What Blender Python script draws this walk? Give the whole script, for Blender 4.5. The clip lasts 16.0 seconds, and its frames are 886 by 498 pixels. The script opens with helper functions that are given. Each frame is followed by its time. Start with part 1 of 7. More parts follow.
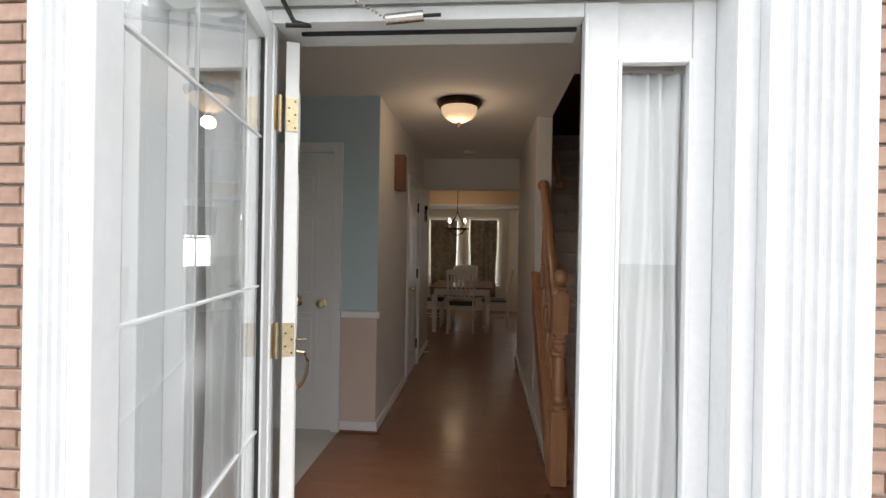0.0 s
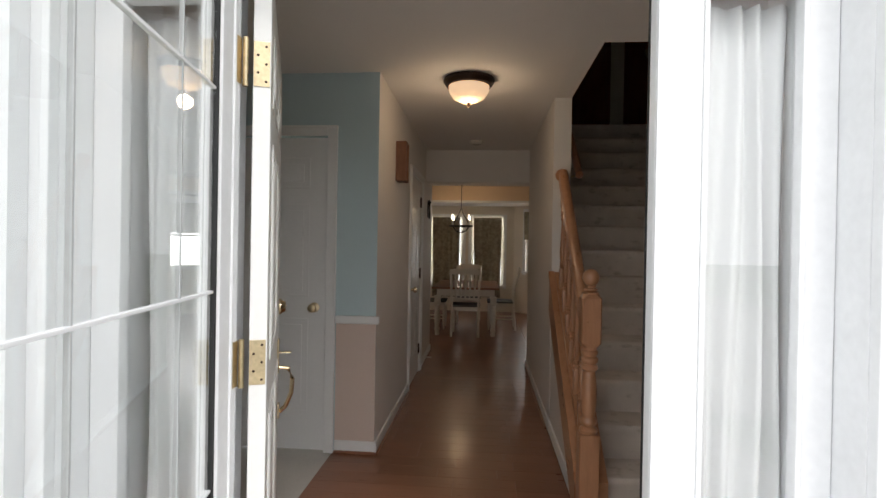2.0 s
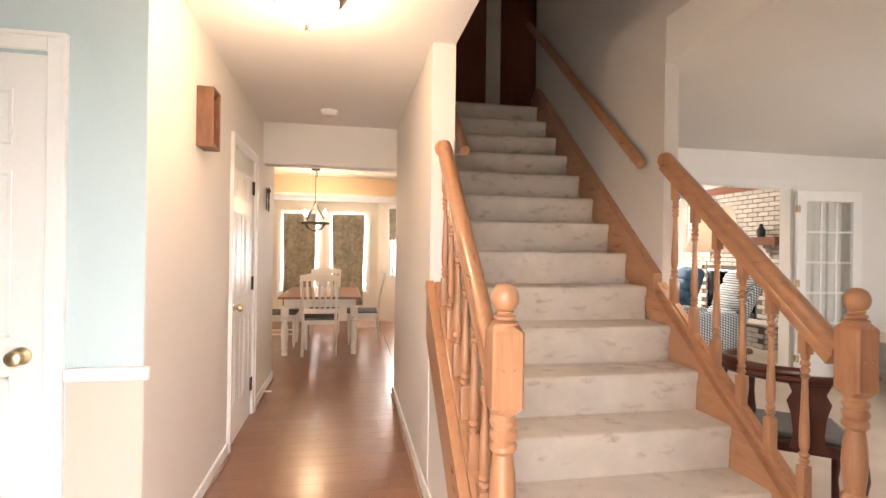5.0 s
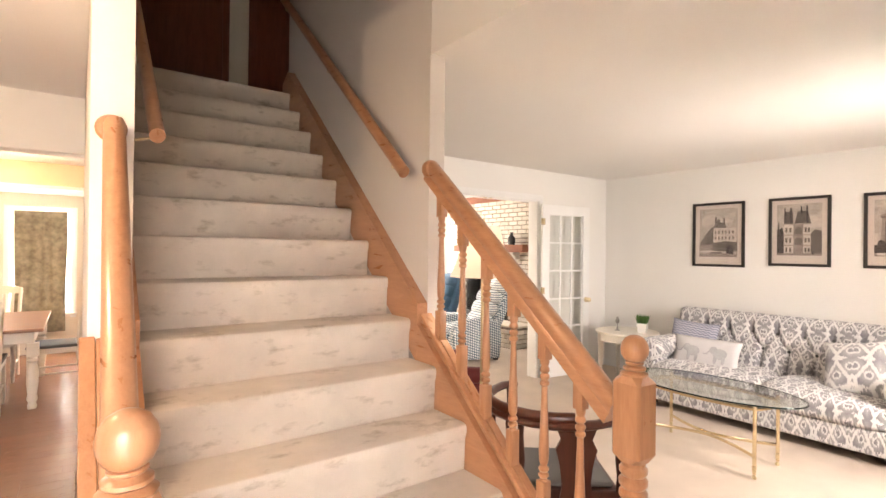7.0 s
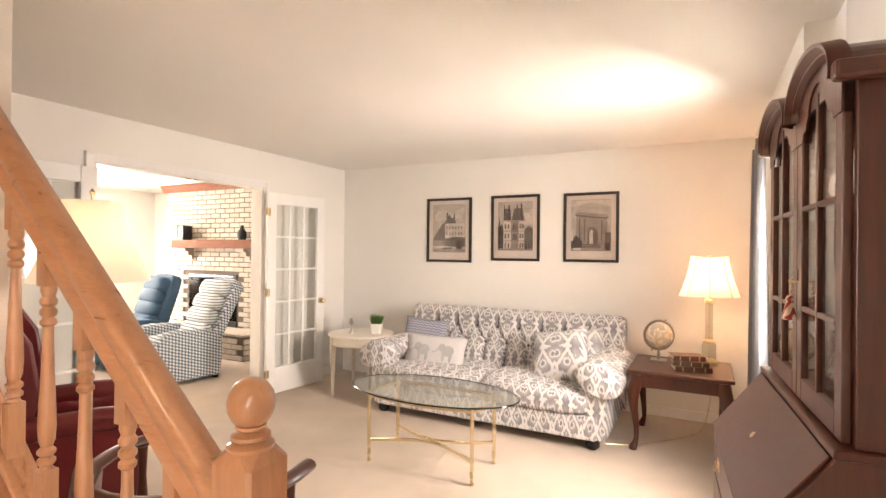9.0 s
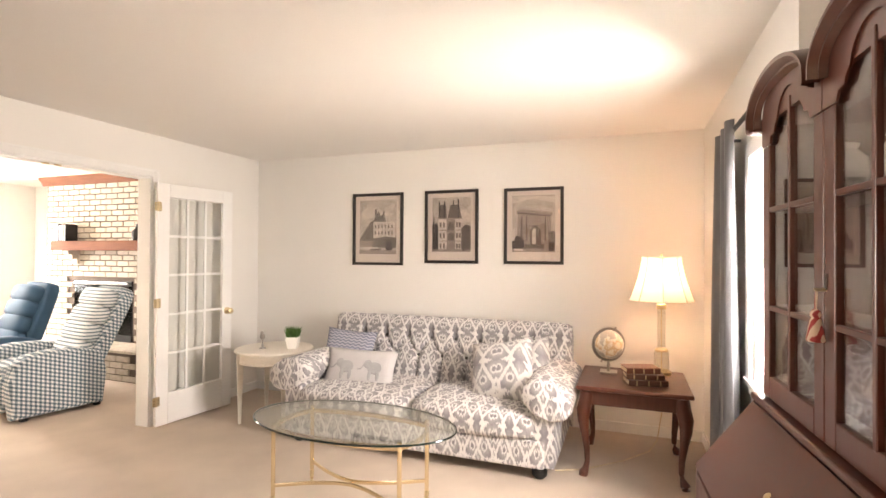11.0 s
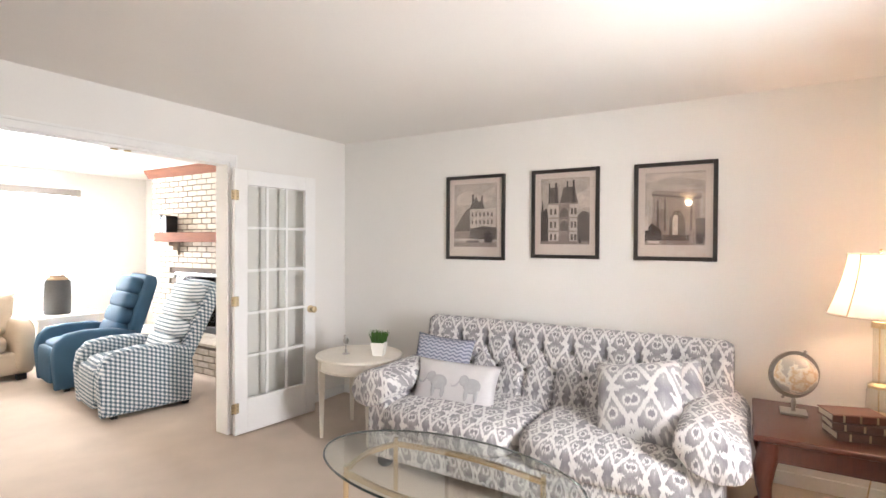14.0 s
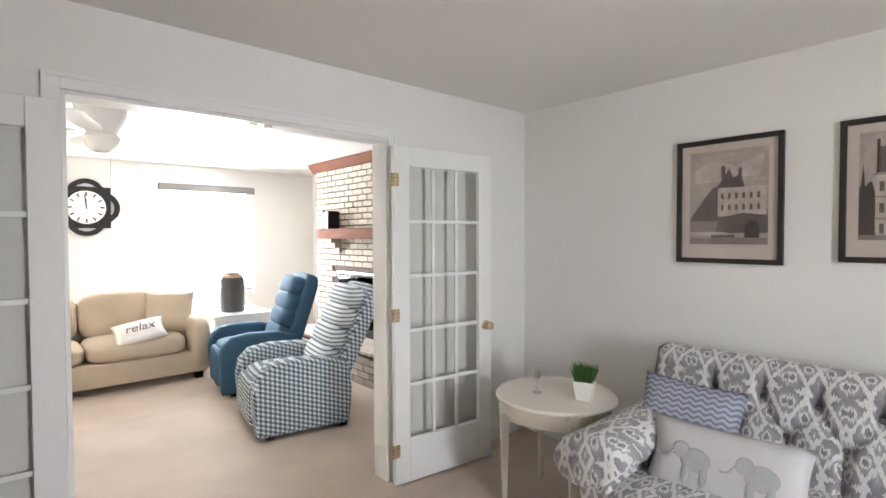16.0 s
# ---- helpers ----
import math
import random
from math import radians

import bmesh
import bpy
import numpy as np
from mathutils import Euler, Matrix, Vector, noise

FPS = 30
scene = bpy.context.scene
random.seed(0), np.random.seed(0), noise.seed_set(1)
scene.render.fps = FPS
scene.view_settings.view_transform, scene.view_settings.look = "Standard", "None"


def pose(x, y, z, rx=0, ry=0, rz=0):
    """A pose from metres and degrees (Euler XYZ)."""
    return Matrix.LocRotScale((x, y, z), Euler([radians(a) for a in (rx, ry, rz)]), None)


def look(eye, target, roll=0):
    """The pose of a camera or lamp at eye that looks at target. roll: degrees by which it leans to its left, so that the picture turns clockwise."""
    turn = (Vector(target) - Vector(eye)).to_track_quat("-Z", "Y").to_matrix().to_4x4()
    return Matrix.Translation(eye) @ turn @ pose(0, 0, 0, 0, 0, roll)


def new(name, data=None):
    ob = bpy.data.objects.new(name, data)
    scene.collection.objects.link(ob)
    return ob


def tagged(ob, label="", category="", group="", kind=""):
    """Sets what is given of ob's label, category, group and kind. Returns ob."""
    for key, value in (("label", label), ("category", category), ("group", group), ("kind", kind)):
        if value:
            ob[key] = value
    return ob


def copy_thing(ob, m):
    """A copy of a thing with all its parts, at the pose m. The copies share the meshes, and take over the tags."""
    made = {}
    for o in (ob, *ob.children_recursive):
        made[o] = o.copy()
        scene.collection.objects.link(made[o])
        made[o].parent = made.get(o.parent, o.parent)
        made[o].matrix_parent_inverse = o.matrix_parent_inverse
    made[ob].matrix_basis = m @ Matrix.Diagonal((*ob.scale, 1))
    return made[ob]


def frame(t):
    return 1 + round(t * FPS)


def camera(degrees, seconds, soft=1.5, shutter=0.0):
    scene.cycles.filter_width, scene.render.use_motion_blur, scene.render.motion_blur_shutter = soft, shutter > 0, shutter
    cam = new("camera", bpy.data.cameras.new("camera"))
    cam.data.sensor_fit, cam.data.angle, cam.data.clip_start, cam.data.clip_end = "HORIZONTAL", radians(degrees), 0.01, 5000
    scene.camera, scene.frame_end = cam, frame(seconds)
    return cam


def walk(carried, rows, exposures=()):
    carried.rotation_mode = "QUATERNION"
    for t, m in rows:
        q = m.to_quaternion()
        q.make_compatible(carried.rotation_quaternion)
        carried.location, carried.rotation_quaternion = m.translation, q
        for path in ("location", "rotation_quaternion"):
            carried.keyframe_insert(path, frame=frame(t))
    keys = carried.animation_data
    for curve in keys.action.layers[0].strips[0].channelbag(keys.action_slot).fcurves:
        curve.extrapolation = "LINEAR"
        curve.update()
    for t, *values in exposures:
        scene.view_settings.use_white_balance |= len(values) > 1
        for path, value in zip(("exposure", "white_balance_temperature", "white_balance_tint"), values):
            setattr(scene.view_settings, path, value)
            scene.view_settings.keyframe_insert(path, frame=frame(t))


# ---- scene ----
cam = camera(82.9, 16.0, soft=1.5)
PATH = [
    (0, (0.924, 0.797, 1.356), (0.76, 2.791, 1.349), 1.0),
    (0.5, (0.922, 0.852, 1.359), (0.749, 2.844, 1.348), 0.9),
    (1, (0.895, 0.951, 1.353), (0.723, 2.944, 1.342), 0.9),
    (1.5, (0.857, 1.092, 1.355), (0.684, 3.085, 1.342), 1.0),
    (2, (0.84, 1.213, 1.338), (0.676, 3.206, 1.328), 1.0),
    (2.5, (0.863, 1.377, 1.327), (0.706, 3.37, 1.306), 0.9),
    (3, (0.872, 1.604, 1.325), (0.731, 3.599, 1.307), 0.9),
    (3.2, (0.886, 1.679, 1.328), (0.746, 3.674, 1.312), 0.9),
    (5.3, (0.916, 2.436, 1.338), (1.397, 4.377, 1.342), 0.8),
    (5.5, (0.95, 2.525, 1.341), (1.5, 4.447, 1.341), 0.8),
    (6, (1.061, 2.711, 1.389), (1.805, 4.567, 1.396), 0.8),
    (6.5, (1.169, 2.781, 1.46), (2.106, 4.549, 1.472), 0.8),
    (7, (1.306, 2.898, 1.472), (2.483, 4.514, 1.481), 0.7),
    (7.5, (1.451, 2.988, 1.478), (2.876, 4.391, 1.492), 0.7),
    (8, (1.641, 3.014, 1.474), (3.239, 4.217, 1.484), 0.6),
    (8.5, (1.861, 3.071, 1.452), (3.578, 4.097, 1.468), 0.4),
    (9, (2.054, 3.082, 1.45), (3.828, 4.004, 1.462), 0.6),
    (9.5, (2.248, 3.162, 1.445), (4.062, 4.003, 1.463), 0.5),
    (12, (2.762, 3.333, 1.458), (4.657, 3.973, 1.457), 0.4),
    (12.5, (2.883, 3.406, 1.481), (4.784, 4.027, 1.468), 0.4),
    (13, (3.026, 3.439, 1.456), (4.919, 4.085, 1.449), 0.4),
    (13.5, (3.141, 3.531, 1.487), (4.98, 4.318, 1.46), 0.3),
    (14, (3.241, 3.622, 1.484), (4.952, 4.657, 1.457), 0.3),
    (14.5, (3.364, 3.792, 1.481), (4.929, 5.037, 1.446), 0.1),
    (15, (3.558, 3.964, 1.477), (5.007, 5.342, 1.44), -0.1),
    (15.5, (3.75, 4.209, 1.476), (5.134, 5.652, 1.43), -0.1),
    (16, (3.915, 4.511, 1.499), (5.24, 6.009, 1.447), -0.2),
]
EXPOSURES = [
    (0.0, -1.3, 6450, 12), (2.0, -1.2, 6500, 12), (3.0, -0.35, 6800, 15), (3.4, 0.1, 6850, 16),
    (5.0, 1.65, 6950, 18), (5.5, 1.9, 7000, 18), (6.5, 2.1, 7050, 18), (7.5, 2.22, 7300, 19), (8.5, 2.12, 7600, 20), (9.5, 2.12, 7600, 20), (12.5, 2.1, 6700, 16),
    (14.0, 2.05, 6200, 14), (14.5, 2.0, 6100, 13), (16.0, 1.52, 5900, 11),
]
walk(cam, [(t, look(eye, target, roll)) for t, eye, target, roll in PATH], EXPOSURES)

# ---- world and large lights ----
world = bpy.data.worlds.new("overcast_sky")
scene.world = world
world.use_nodes = True
wn = world.node_tree
wn.nodes.clear()
sky = wn.nodes.new("ShaderNodeTexSky")
sky.sky_type = "NISHITA"
sky.sun_disc = False
sky.sun_elevation = radians(50)
sky.sun_rotation = radians(150)
sky.air_density = 1.0
sky.dust_density = 5.0
soft_white = wn.nodes.new("ShaderNodeMixRGB")
soft_white.inputs[0].default_value = 0.7
soft_white.inputs[2].default_value = (25.0, 25.6, 26.2, 1)
wbg = wn.nodes.new("ShaderNodeBackground")
wbg.inputs[1].default_value = 0.235
wout = wn.nodes.new("ShaderNodeOutputWorld")
wn.links.new(sky.outputs[0], soft_white.inputs[1])
wn.links.new(soft_white.outputs[0], wbg.inputs[0])
wn.links.new(wbg.outputs[0], wout.inputs[0])

sun_data = bpy.data.lights.new("sun", "SUN")
sun_data.energy, sun_data.angle, sun_data.color = 1.9, radians(14), (1.0, 0.98, 0.96)
sun = new("sun", sun_data)
sun.matrix_world = look((4, -6, 9), (1, 1, 0))


def window_light(name, place, towards, wide, high, watts, colour=(1.0, 0.98, 0.95)):
    """Daylight that comes in through a window's opening."""
    data = bpy.data.lights.new(name, "AREA")
    data.shape, data.size, data.size_y, data.energy, data.color = "RECTANGLE", wide, high, watts, colour
    ob = new(name, data)
    ob.matrix_world = look(place, towards)
    return ob


def bulb(name, place, watts, colour, radius=0.05):
    data = bpy.data.lights.new(name, "POINT")
    data.energy, data.color, data.shadow_soft_size = watts, colour, radius
    ob = new(name, data)
    ob.location = place
    return ob


window_light("living_window_light", (5.02, 2.495, 1.38), (6.3, 4.9, 0.0), 0.5, 1.0, 35)
window_light("family_window_light", (6.05, 11.85, 1.45), (3.8, 8, 0.8), 1.15, 1.4, 88)
window_light("bay_window_light_1", (0.07, 11.84, 1.35), (0.1, 8, 0.6), 0.6, 1.4, 30)
window_light("bay_window_light_2", (0.92, 11.84, 1.35), (0.9, 8, 0.6), 0.6, 1.4, 30)
window_light("bay_window_light_3", (2.02, 11.52, 1.2), (0.6, 9.2, 0.5), 0.7, 0.7, 20)
bulb("hall_bulb", (0.72, 4.52, 2.21), 7.2, (1.0, 0.74, 0.47), 0.045)
bulb("table_lamp_bulb", (6.55, 3.04, 1.28), 3.6, (1.0, 0.64, 0.40), 0.05)
bulb("floor_lamp_bulb", (2.965, 4.83, 1.46), 0.6, (1.0, 0.76, 0.5), 0.09)
bulb("chandelier_bulb_light", (0.45, 9.5, 1.95), 13, (1.0, 0.72, 0.42), 0.12)


# ---- materials ----
def shader(name, colour, rough=0.6, metal=0.0, spec=0.5):
    m = bpy.data.materials.new(name)
    m.use_nodes = True
    b = m.node_tree.nodes["Principled BSDF"]
    b.inputs["Base Color"].default_value = (*colour, 1)
    b.inputs["Roughness"].default_value = rough
    b.inputs["Metallic"].default_value = metal
    b.inputs["Specular IOR Level"].default_value = spec
    return m, m.node_tree, b


def node(t, kind, **ins):
    n = t.nodes.new(kind)
    for k, v in ins.items():
        n.inputs[k.replace("_", " ")].default_value = v
    return n


def coords(t, scale=(1, 1, 1), rot=(0, 0, 0)):
    c, mp = t.nodes.new("ShaderNodeTexCoord"), t.nodes.new("ShaderNodeMapping")
    mp.inputs["Scale"].default_value = scale
    mp.inputs["Rotation"].default_value = rot
    t.links.new(c.outputs["Object"], mp.inputs[0])
    return mp.outputs[0]


def ramp(t, source, stops, constant=False):
    r = t.nodes.new("ShaderNodeValToRGB")
    if constant:
        r.color_ramp.interpolation = "CONSTANT"
    while len(r.color_ramp.elements) < len(stops):
        r.color_ramp.elements.new(0.5)
    for e, (p, c) in zip(r.color_ramp.elements, stops):
        e.position, e.color = p, (*c, 1)
    t.links.new(source, r.inputs[0])
    return r.outputs[0]


def maths(t, op, a, b=None):
    n = t.nodes.new("ShaderNodeMath")
    n.operation = op
    for i, v in ((0, a), (1, b)):
        if v is None:
            continue
        if isinstance(v, (int, float)):
            n.inputs[i].default_value = v
        else:
            t.links.new(v, n.inputs[i])
    return n.outputs[0]


def relief(t, b, source, strength, distance):
    bp = node(t, "ShaderNodeBump", Strength=strength, Distance=distance)
    t.links.new(source, bp.inputs["Height"])
    t.links.new(bp.outputs[0], b.inputs["Normal"])


def shade(c, k):
    return tuple(min(1.0, v * k) for v in c)


def mottled(name, colour, rough=0.6, metal=0.0, fine=60.0, coarse=3.0, amount=0.08, bump=0.15, depth=0.002, spec=0.5, stretch=(1, 1, 1)):
    """A plain surface with grain and wear at two scales."""
    m, t, b = shader(name, colour, rough, metal, spec)
    co = coords(t, stretch)
    f = node(t, "ShaderNodeTexNoise", Scale=fine, Detail=6.0)
    g = node(t, "ShaderNodeTexNoise", Scale=coarse, Detail=4.0)
    t.links.new(co, f.inputs["Vector"])
    t.links.new(co, g.inputs["Vector"])
    both = maths(t, "ADD", maths(t, "MULTIPLY", f.outputs[0], 0.45), maths(t, "MULTIPLY", g.outputs[0], 0.55))
    c = ramp(t, both, [(0.3, shade(colour, 1 - amount)), (0.7, shade(colour, 1 + amount))])
    t.links.new(c, b.inputs["Base Color"])
    r = maths(t, "ADD", maths(t, "MULTIPLY", g.outputs[0], 0.2), rough - 0.1)
    t.links.new(r, b.inputs["Roughness"])
    relief(t, b, f.outputs[0], bump, depth)
    return m


def woody(name, dark, light, rough=0.35, along=(1, 1, 12), spread=14.0, coat=0.0, per_piece=0.0):
    """Wood with grain; along: a small number on the axis along which the grain runs."""
    m, t, b = shader(name, light, rough)
    co = coords(t, along)
    n1 = node(t, "ShaderNodeTexNoise", Scale=spread, Detail=8.0, Roughness=0.6, Distortion=0.4)
    n2 = node(t, "ShaderNodeTexNoise", Scale=spread * 6, Detail=3.0)
    for n in (n1, n2):
        t.links.new(co, n.inputs["Vector"])
    mix = maths(t, "ADD", maths(t, "MULTIPLY", n1.outputs[0], 0.75), maths(t, "MULTIPLY", n2.outputs[0], 0.25))
    if per_piece:
        info = t.nodes.new("ShaderNodeObjectInfo")
        mix = maths(t, "ADD", mix, maths(t, "MULTIPLY", maths(t, "SUBTRACT", info.outputs["Random"], 0.5), per_piece))
    mid = tuple((a + c) / 2 for a, c in zip(dark, light))
    c = ramp(t, mix, [(0.28, dark), (0.5, mid), (0.72, light)])
    t.links.new(c, b.inputs["Base Color"])
    t.links.new(maths(t, "ADD", maths(t, "MULTIPLY", n1.outputs[0], 0.18), rough - 0.09), b.inputs["Roughness"])
    b.inputs["Coat Weight"].default_value = coat
    b.inputs["Coat Roughness"].default_value = 0.15
    relief(t, b, n2.outputs[0], 0.08, 0.001)
    return m


def glassy(name, tint=(0.97, 0.98, 0.98), rough=0.0, strength=1.0):
    """Thin clear glass: mostly see-through, with real reflections."""
    m = bpy.data.materials.new(name)
    m.use_nodes = True
    t = m.node_tree
    t.nodes.clear()
    tr = t.nodes.new("ShaderNodeBsdfTransparent")
    tr.inputs[0].default_value = (*tint, 1)
    gl = t.nodes.new("ShaderNodeBsdfGlossy")
    gl.inputs["Roughness"].default_value = rough
    fr = t.nodes.new("ShaderNodeLayerWeight")
    face = maths(t, "ADD", maths(t, "MULTIPLY", maths(t, "POWER", fr.outputs["Facing"], 4.0), 0.9), 0.045)
    mx, out = t.nodes.new("ShaderNodeMixShader"), t.nodes.new("ShaderNodeOutputMaterial")
    t.links.new(maths(t, "MULTIPLY", face, strength), mx.inputs[0])
    t.links.new(tr.outputs[0], mx.inputs[1])
    t.links.new(gl.outputs[0], mx.inputs[2])
    t.links.new(mx.outputs[0], out.inputs[0])
    return m


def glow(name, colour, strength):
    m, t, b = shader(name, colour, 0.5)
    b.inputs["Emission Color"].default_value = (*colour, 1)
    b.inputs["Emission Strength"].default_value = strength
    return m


WALL = mottled("painted_plaster_cream", (0.80, 0.785, 0.75), 0.75, fine=120, coarse=1.2, amount=0.025, bump=0.12, depth=0.001)
HALLWALL = mottled("painted_plaster_beige", (0.76, 0.725, 0.68), 0.7, fine=120, coarse=1.2, amount=0.03, bump=0.12, depth=0.001)
BLUEWALL = mottled("painted_plaster_blue", (0.52, 0.64, 0.66), 0.7, fine=120, coarse=1.2, amount=0.03, bump=0.12, depth=0.001)
TANWALL = mottled("painted_plaster_tan", (0.66, 0.53, 0.45), 0.7, fine=120, coarse=1.2, amount=0.03, bump=0.12, depth=0.001)
CREAMWALL = mottled("painted_plaster_warm_cream", (0.80, 0.73, 0.62), 0.7, fine=120, coarse=1.2, amount=0.03, bump=0.12, depth=0.001)
PEACHWALL = mottled("painted_plaster_peach", (0.78, 0.60, 0.43), 0.7, fine=120, coarse=1.2, amount=0.03, bump=0.12, depth=0.001)
# wall paint toned down: the stairwell's dimness is put into this colour
DIMMED_STAIRWALL = mottled("painted_plaster_dimmed_stairwell", (0.62, 0.57, 0.53), 0.75, fine=120, coarse=1.2, amount=0.03, bump=0.12, depth=0.001)
CEIL = mottled("ceiling_paint_white", (0.80, 0.775, 0.74), 0.85, fine=160, coarse=0.9, amount=0.03, bump=0.25, depth=0.002)
WHITE = mottled("white_gloss_paint", (0.82, 0.82, 0.80), 0.35, fine=50, coarse=4, amount=0.03, bump=0.05, depth=0.001)
WHITEOUT = mottled("white_outdoor_paint", (0.80, 0.81, 0.82), 0.45, fine=40, coarse=5, amount=0.05, bump=0.12, depth=0.001)
CARPET = mottled("beige_carpet", (0.56, 0.47, 0.39), 0.95, fine=420, coarse=2.2, amount=0.16, bump=0.6, depth=0.006, spec=0.1)
def worn_carpet(name, colour):
    """Cut pile with soft dirt marks along the tread edges and traffic stains."""
    m, t, b = shader(name, colour, 0.95, 0, 0.1)
    co = coords(t)
    pile = node(t, "ShaderNodeTexNoise", Scale=380.0, Detail=6.0)
    cloud = node(t, "ShaderNodeTexNoise", Scale=6.0, Detail=4.0)
    spots = node(t, "ShaderNodeTexNoise", Scale=9.0, Detail=5.0, Roughness=0.65)
    t.links.new(co, pile.inputs["Vector"])
    t.links.new(co, cloud.inputs["Vector"])
    t.links.new(coords(t, (0.7, 1.0, 1.6)), spots.inputs["Vector"])
    both = maths(t, "ADD", maths(t, "MULTIPLY", pile.outputs[0], 0.45), maths(t, "MULTIPLY", cloud.outputs[0], 0.55))
    base = ramp(t, both, [(0.3, shade(colour, 0.86)), (0.7, shade(colour, 1.12))])
    dirt = ramp(t, spots.outputs[0], [(0.56, (1, 1, 1)), (0.72, (0.66, 0.63, 0.58))])
    mx = t.nodes.new("ShaderNodeMixRGB")
    mx.blend_type = "MULTIPLY"
    mx.inputs[0].default_value = 1.0
    t.links.new(base, mx.inputs[1])
    t.links.new(dirt, mx.inputs[2])
    t.links.new(mx.outputs[0], b.inputs["Base Color"])
    relief(t, b, pile.outputs[0], 0.6, 0.006)
    return m


STAIRCARPET = worn_carpet("greige_stair_carpet", (0.66, 0.58, 0.50))
TILE = mottled("pale_floor_tile", (0.55, 0.52, 0.47), 0.4, fine=60, coarse=6, amount=0.08)
OAK = woody("honey_oak", (0.35, 0.155, 0.075), (0.49, 0.25, 0.13), 0.32, (10, 10, 1.2), 3.0, coat=0.3)
OAKY = woody("honey_oak_rail", (0.35, 0.155, 0.075), (0.49, 0.25, 0.13), 0.3, (10, 1.2, 10), 3.0, coat=0.3)
PLANK = woody("hardwood_plank", (0.215, 0.088, 0.045), (0.29, 0.125, 0.066), 0.30, (1.2, 16, 16), 3.0, coat=0.25, per_piece=0.30)
DARKDOOR = woody("red_brown_door", (0.17, 0.05, 0.026), (0.28, 0.09, 0.048), 0.4, (10, 10, 1.2), 3.0)
MAHOG = woody("mahogany", (0.050, 0.0115, 0.0055), (0.090, 0.022, 0.010), 0.33, (16, 16, 1.2), 3.0, coat=0.12)
BRASS = mottled("polished_brass", (0.78, 0.65, 0.43), 0.22, 1.0, amount=0.08)
OLDBRASS = mottled("aged_brass", (0.60, 0.49, 0.31), 0.38, 1.0, fine=90, coarse=14, amount=0.25)
CHROME = mottled("brushed_nickel", (0.62, 0.60, 0.56), 0.25, 1.0, amount=0.05)
BLACK = mottled("black_iron", (0.018, 0.017, 0.016), 0.5, 0.3, amount=0.2)
RUBBER = mottled("black_weatherstrip", (0.012, 0.012, 0.012), 0.7, amount=0.2)
BRONZE = mottled("oiled_bronze", (0.05, 0.03, 0.022), 0.4, 0.8, amount=0.2)
GLASS = glassy("clear_glass", (0.975, 0.98, 0.98))
CONCRETE = mottled("porch_concrete", (0.42, 0.40, 0.37), 0.85, fine=90, coarse=2, amount=0.12, bump=0.3)
GRASS = mottled("lawn", (0.07, 0.11, 0.035), 0.95, fine=14, coarse=0.5, amount=0.3, bump=0.6, depth=0.02)
MORTAR = mottled("grey_mortar", (0.42, 0.39, 0.36), 0.95, fine=180, coarse=8, amount=0.1, bump=0.5)


# ---- building helpers ----
def thing(name, place=(0, 0, 0), turn=0.0, label="", category="", group="", kind=""):
    ob = new(name)
    ob.empty_display_size = 0.1
    ob.matrix_world = pose(*place, 0, 0, turn)
    return tagged(ob, label, category, group, kind)


def finish(bm, smooth):
    if smooth:
        for f in bm.faces:
            f.smooth = True


def part(name, bm, material, parent=None, label="", smooth=False, sharp=40):
    """One mesh object from a bmesh, under a thing or under a part."""
    me = bpy.data.meshes.new(name)
    bmesh.ops.recalc_face_normals(bm, faces=bm.faces)
    finish(bm, smooth)
    bm.to_mesh(me)
    bm.free()
    if smooth and sharp:
        me.set_sharp_from_angle(angle=radians(sharp))
    me.materials.append(material)
    ob = new(name, me)
    if parent is not None:
        ob.parent = parent
    if label:
        ob["label"] = label
    return ob


def structure(name, bm, material, label, category, smooth=False):
    return tagged(part(name, bm, material, None, "", smooth), label, category, "", "structure")


def box(x0, x1, y0, y1, z0, z1, bevel=0.0, bm=None, seg=2):
    bm = bm or bmesh.new()
    vs = [bm.verts.new((x, y, z)) for z in (z0, z1) for y in (y0, y1) for x in (x0, x1)]
    fs = [bm.faces.new([vs[i] for i in q]) for q in ((0, 2, 3, 1), (4, 5, 7, 6), (0, 1, 5, 4), (2, 6, 7, 3), (0, 4, 6, 2), (1, 3, 7, 5))]
    if bevel:
        es = list({e for f in fs for e in f.edges})
        bmesh.ops.bevel(bm, geom=es, offset=bevel, segments=seg, profile=0.5, affect="EDGES")
    return bm


def prism(outline, axis, a, b, bevel=0.0, bm=None):
    """A flat outline pushed along an axis: outline in the other two axes, in the order of x, y, z."""
    bm = bm or bmesh.new()
    def at(p, d):
        return {"x": (d, p[0], p[1]), "y": (p[0], d, p[1]), "z": (p[0], p[1], d)}[axis]
    lo, hi = [bm.verts.new(at(p, a)) for p in outline], [bm.verts.new(at(p, b)) for p in outline]
    n = len(outline)
    fs = [bm.faces.new(lo), bm.faces.new(hi[::-1])] + [bm.faces.new((lo[i], lo[(i + 1) % n], hi[(i + 1) % n], hi[i])) for i in range(n)]
    if bevel:
        bmesh.ops.bevel(bm, geom=[e for e in fs[0].edges] + [e for e in fs[1].edges], offset=bevel, segments=2, profile=0.5, affect="EDGES")
    return bm


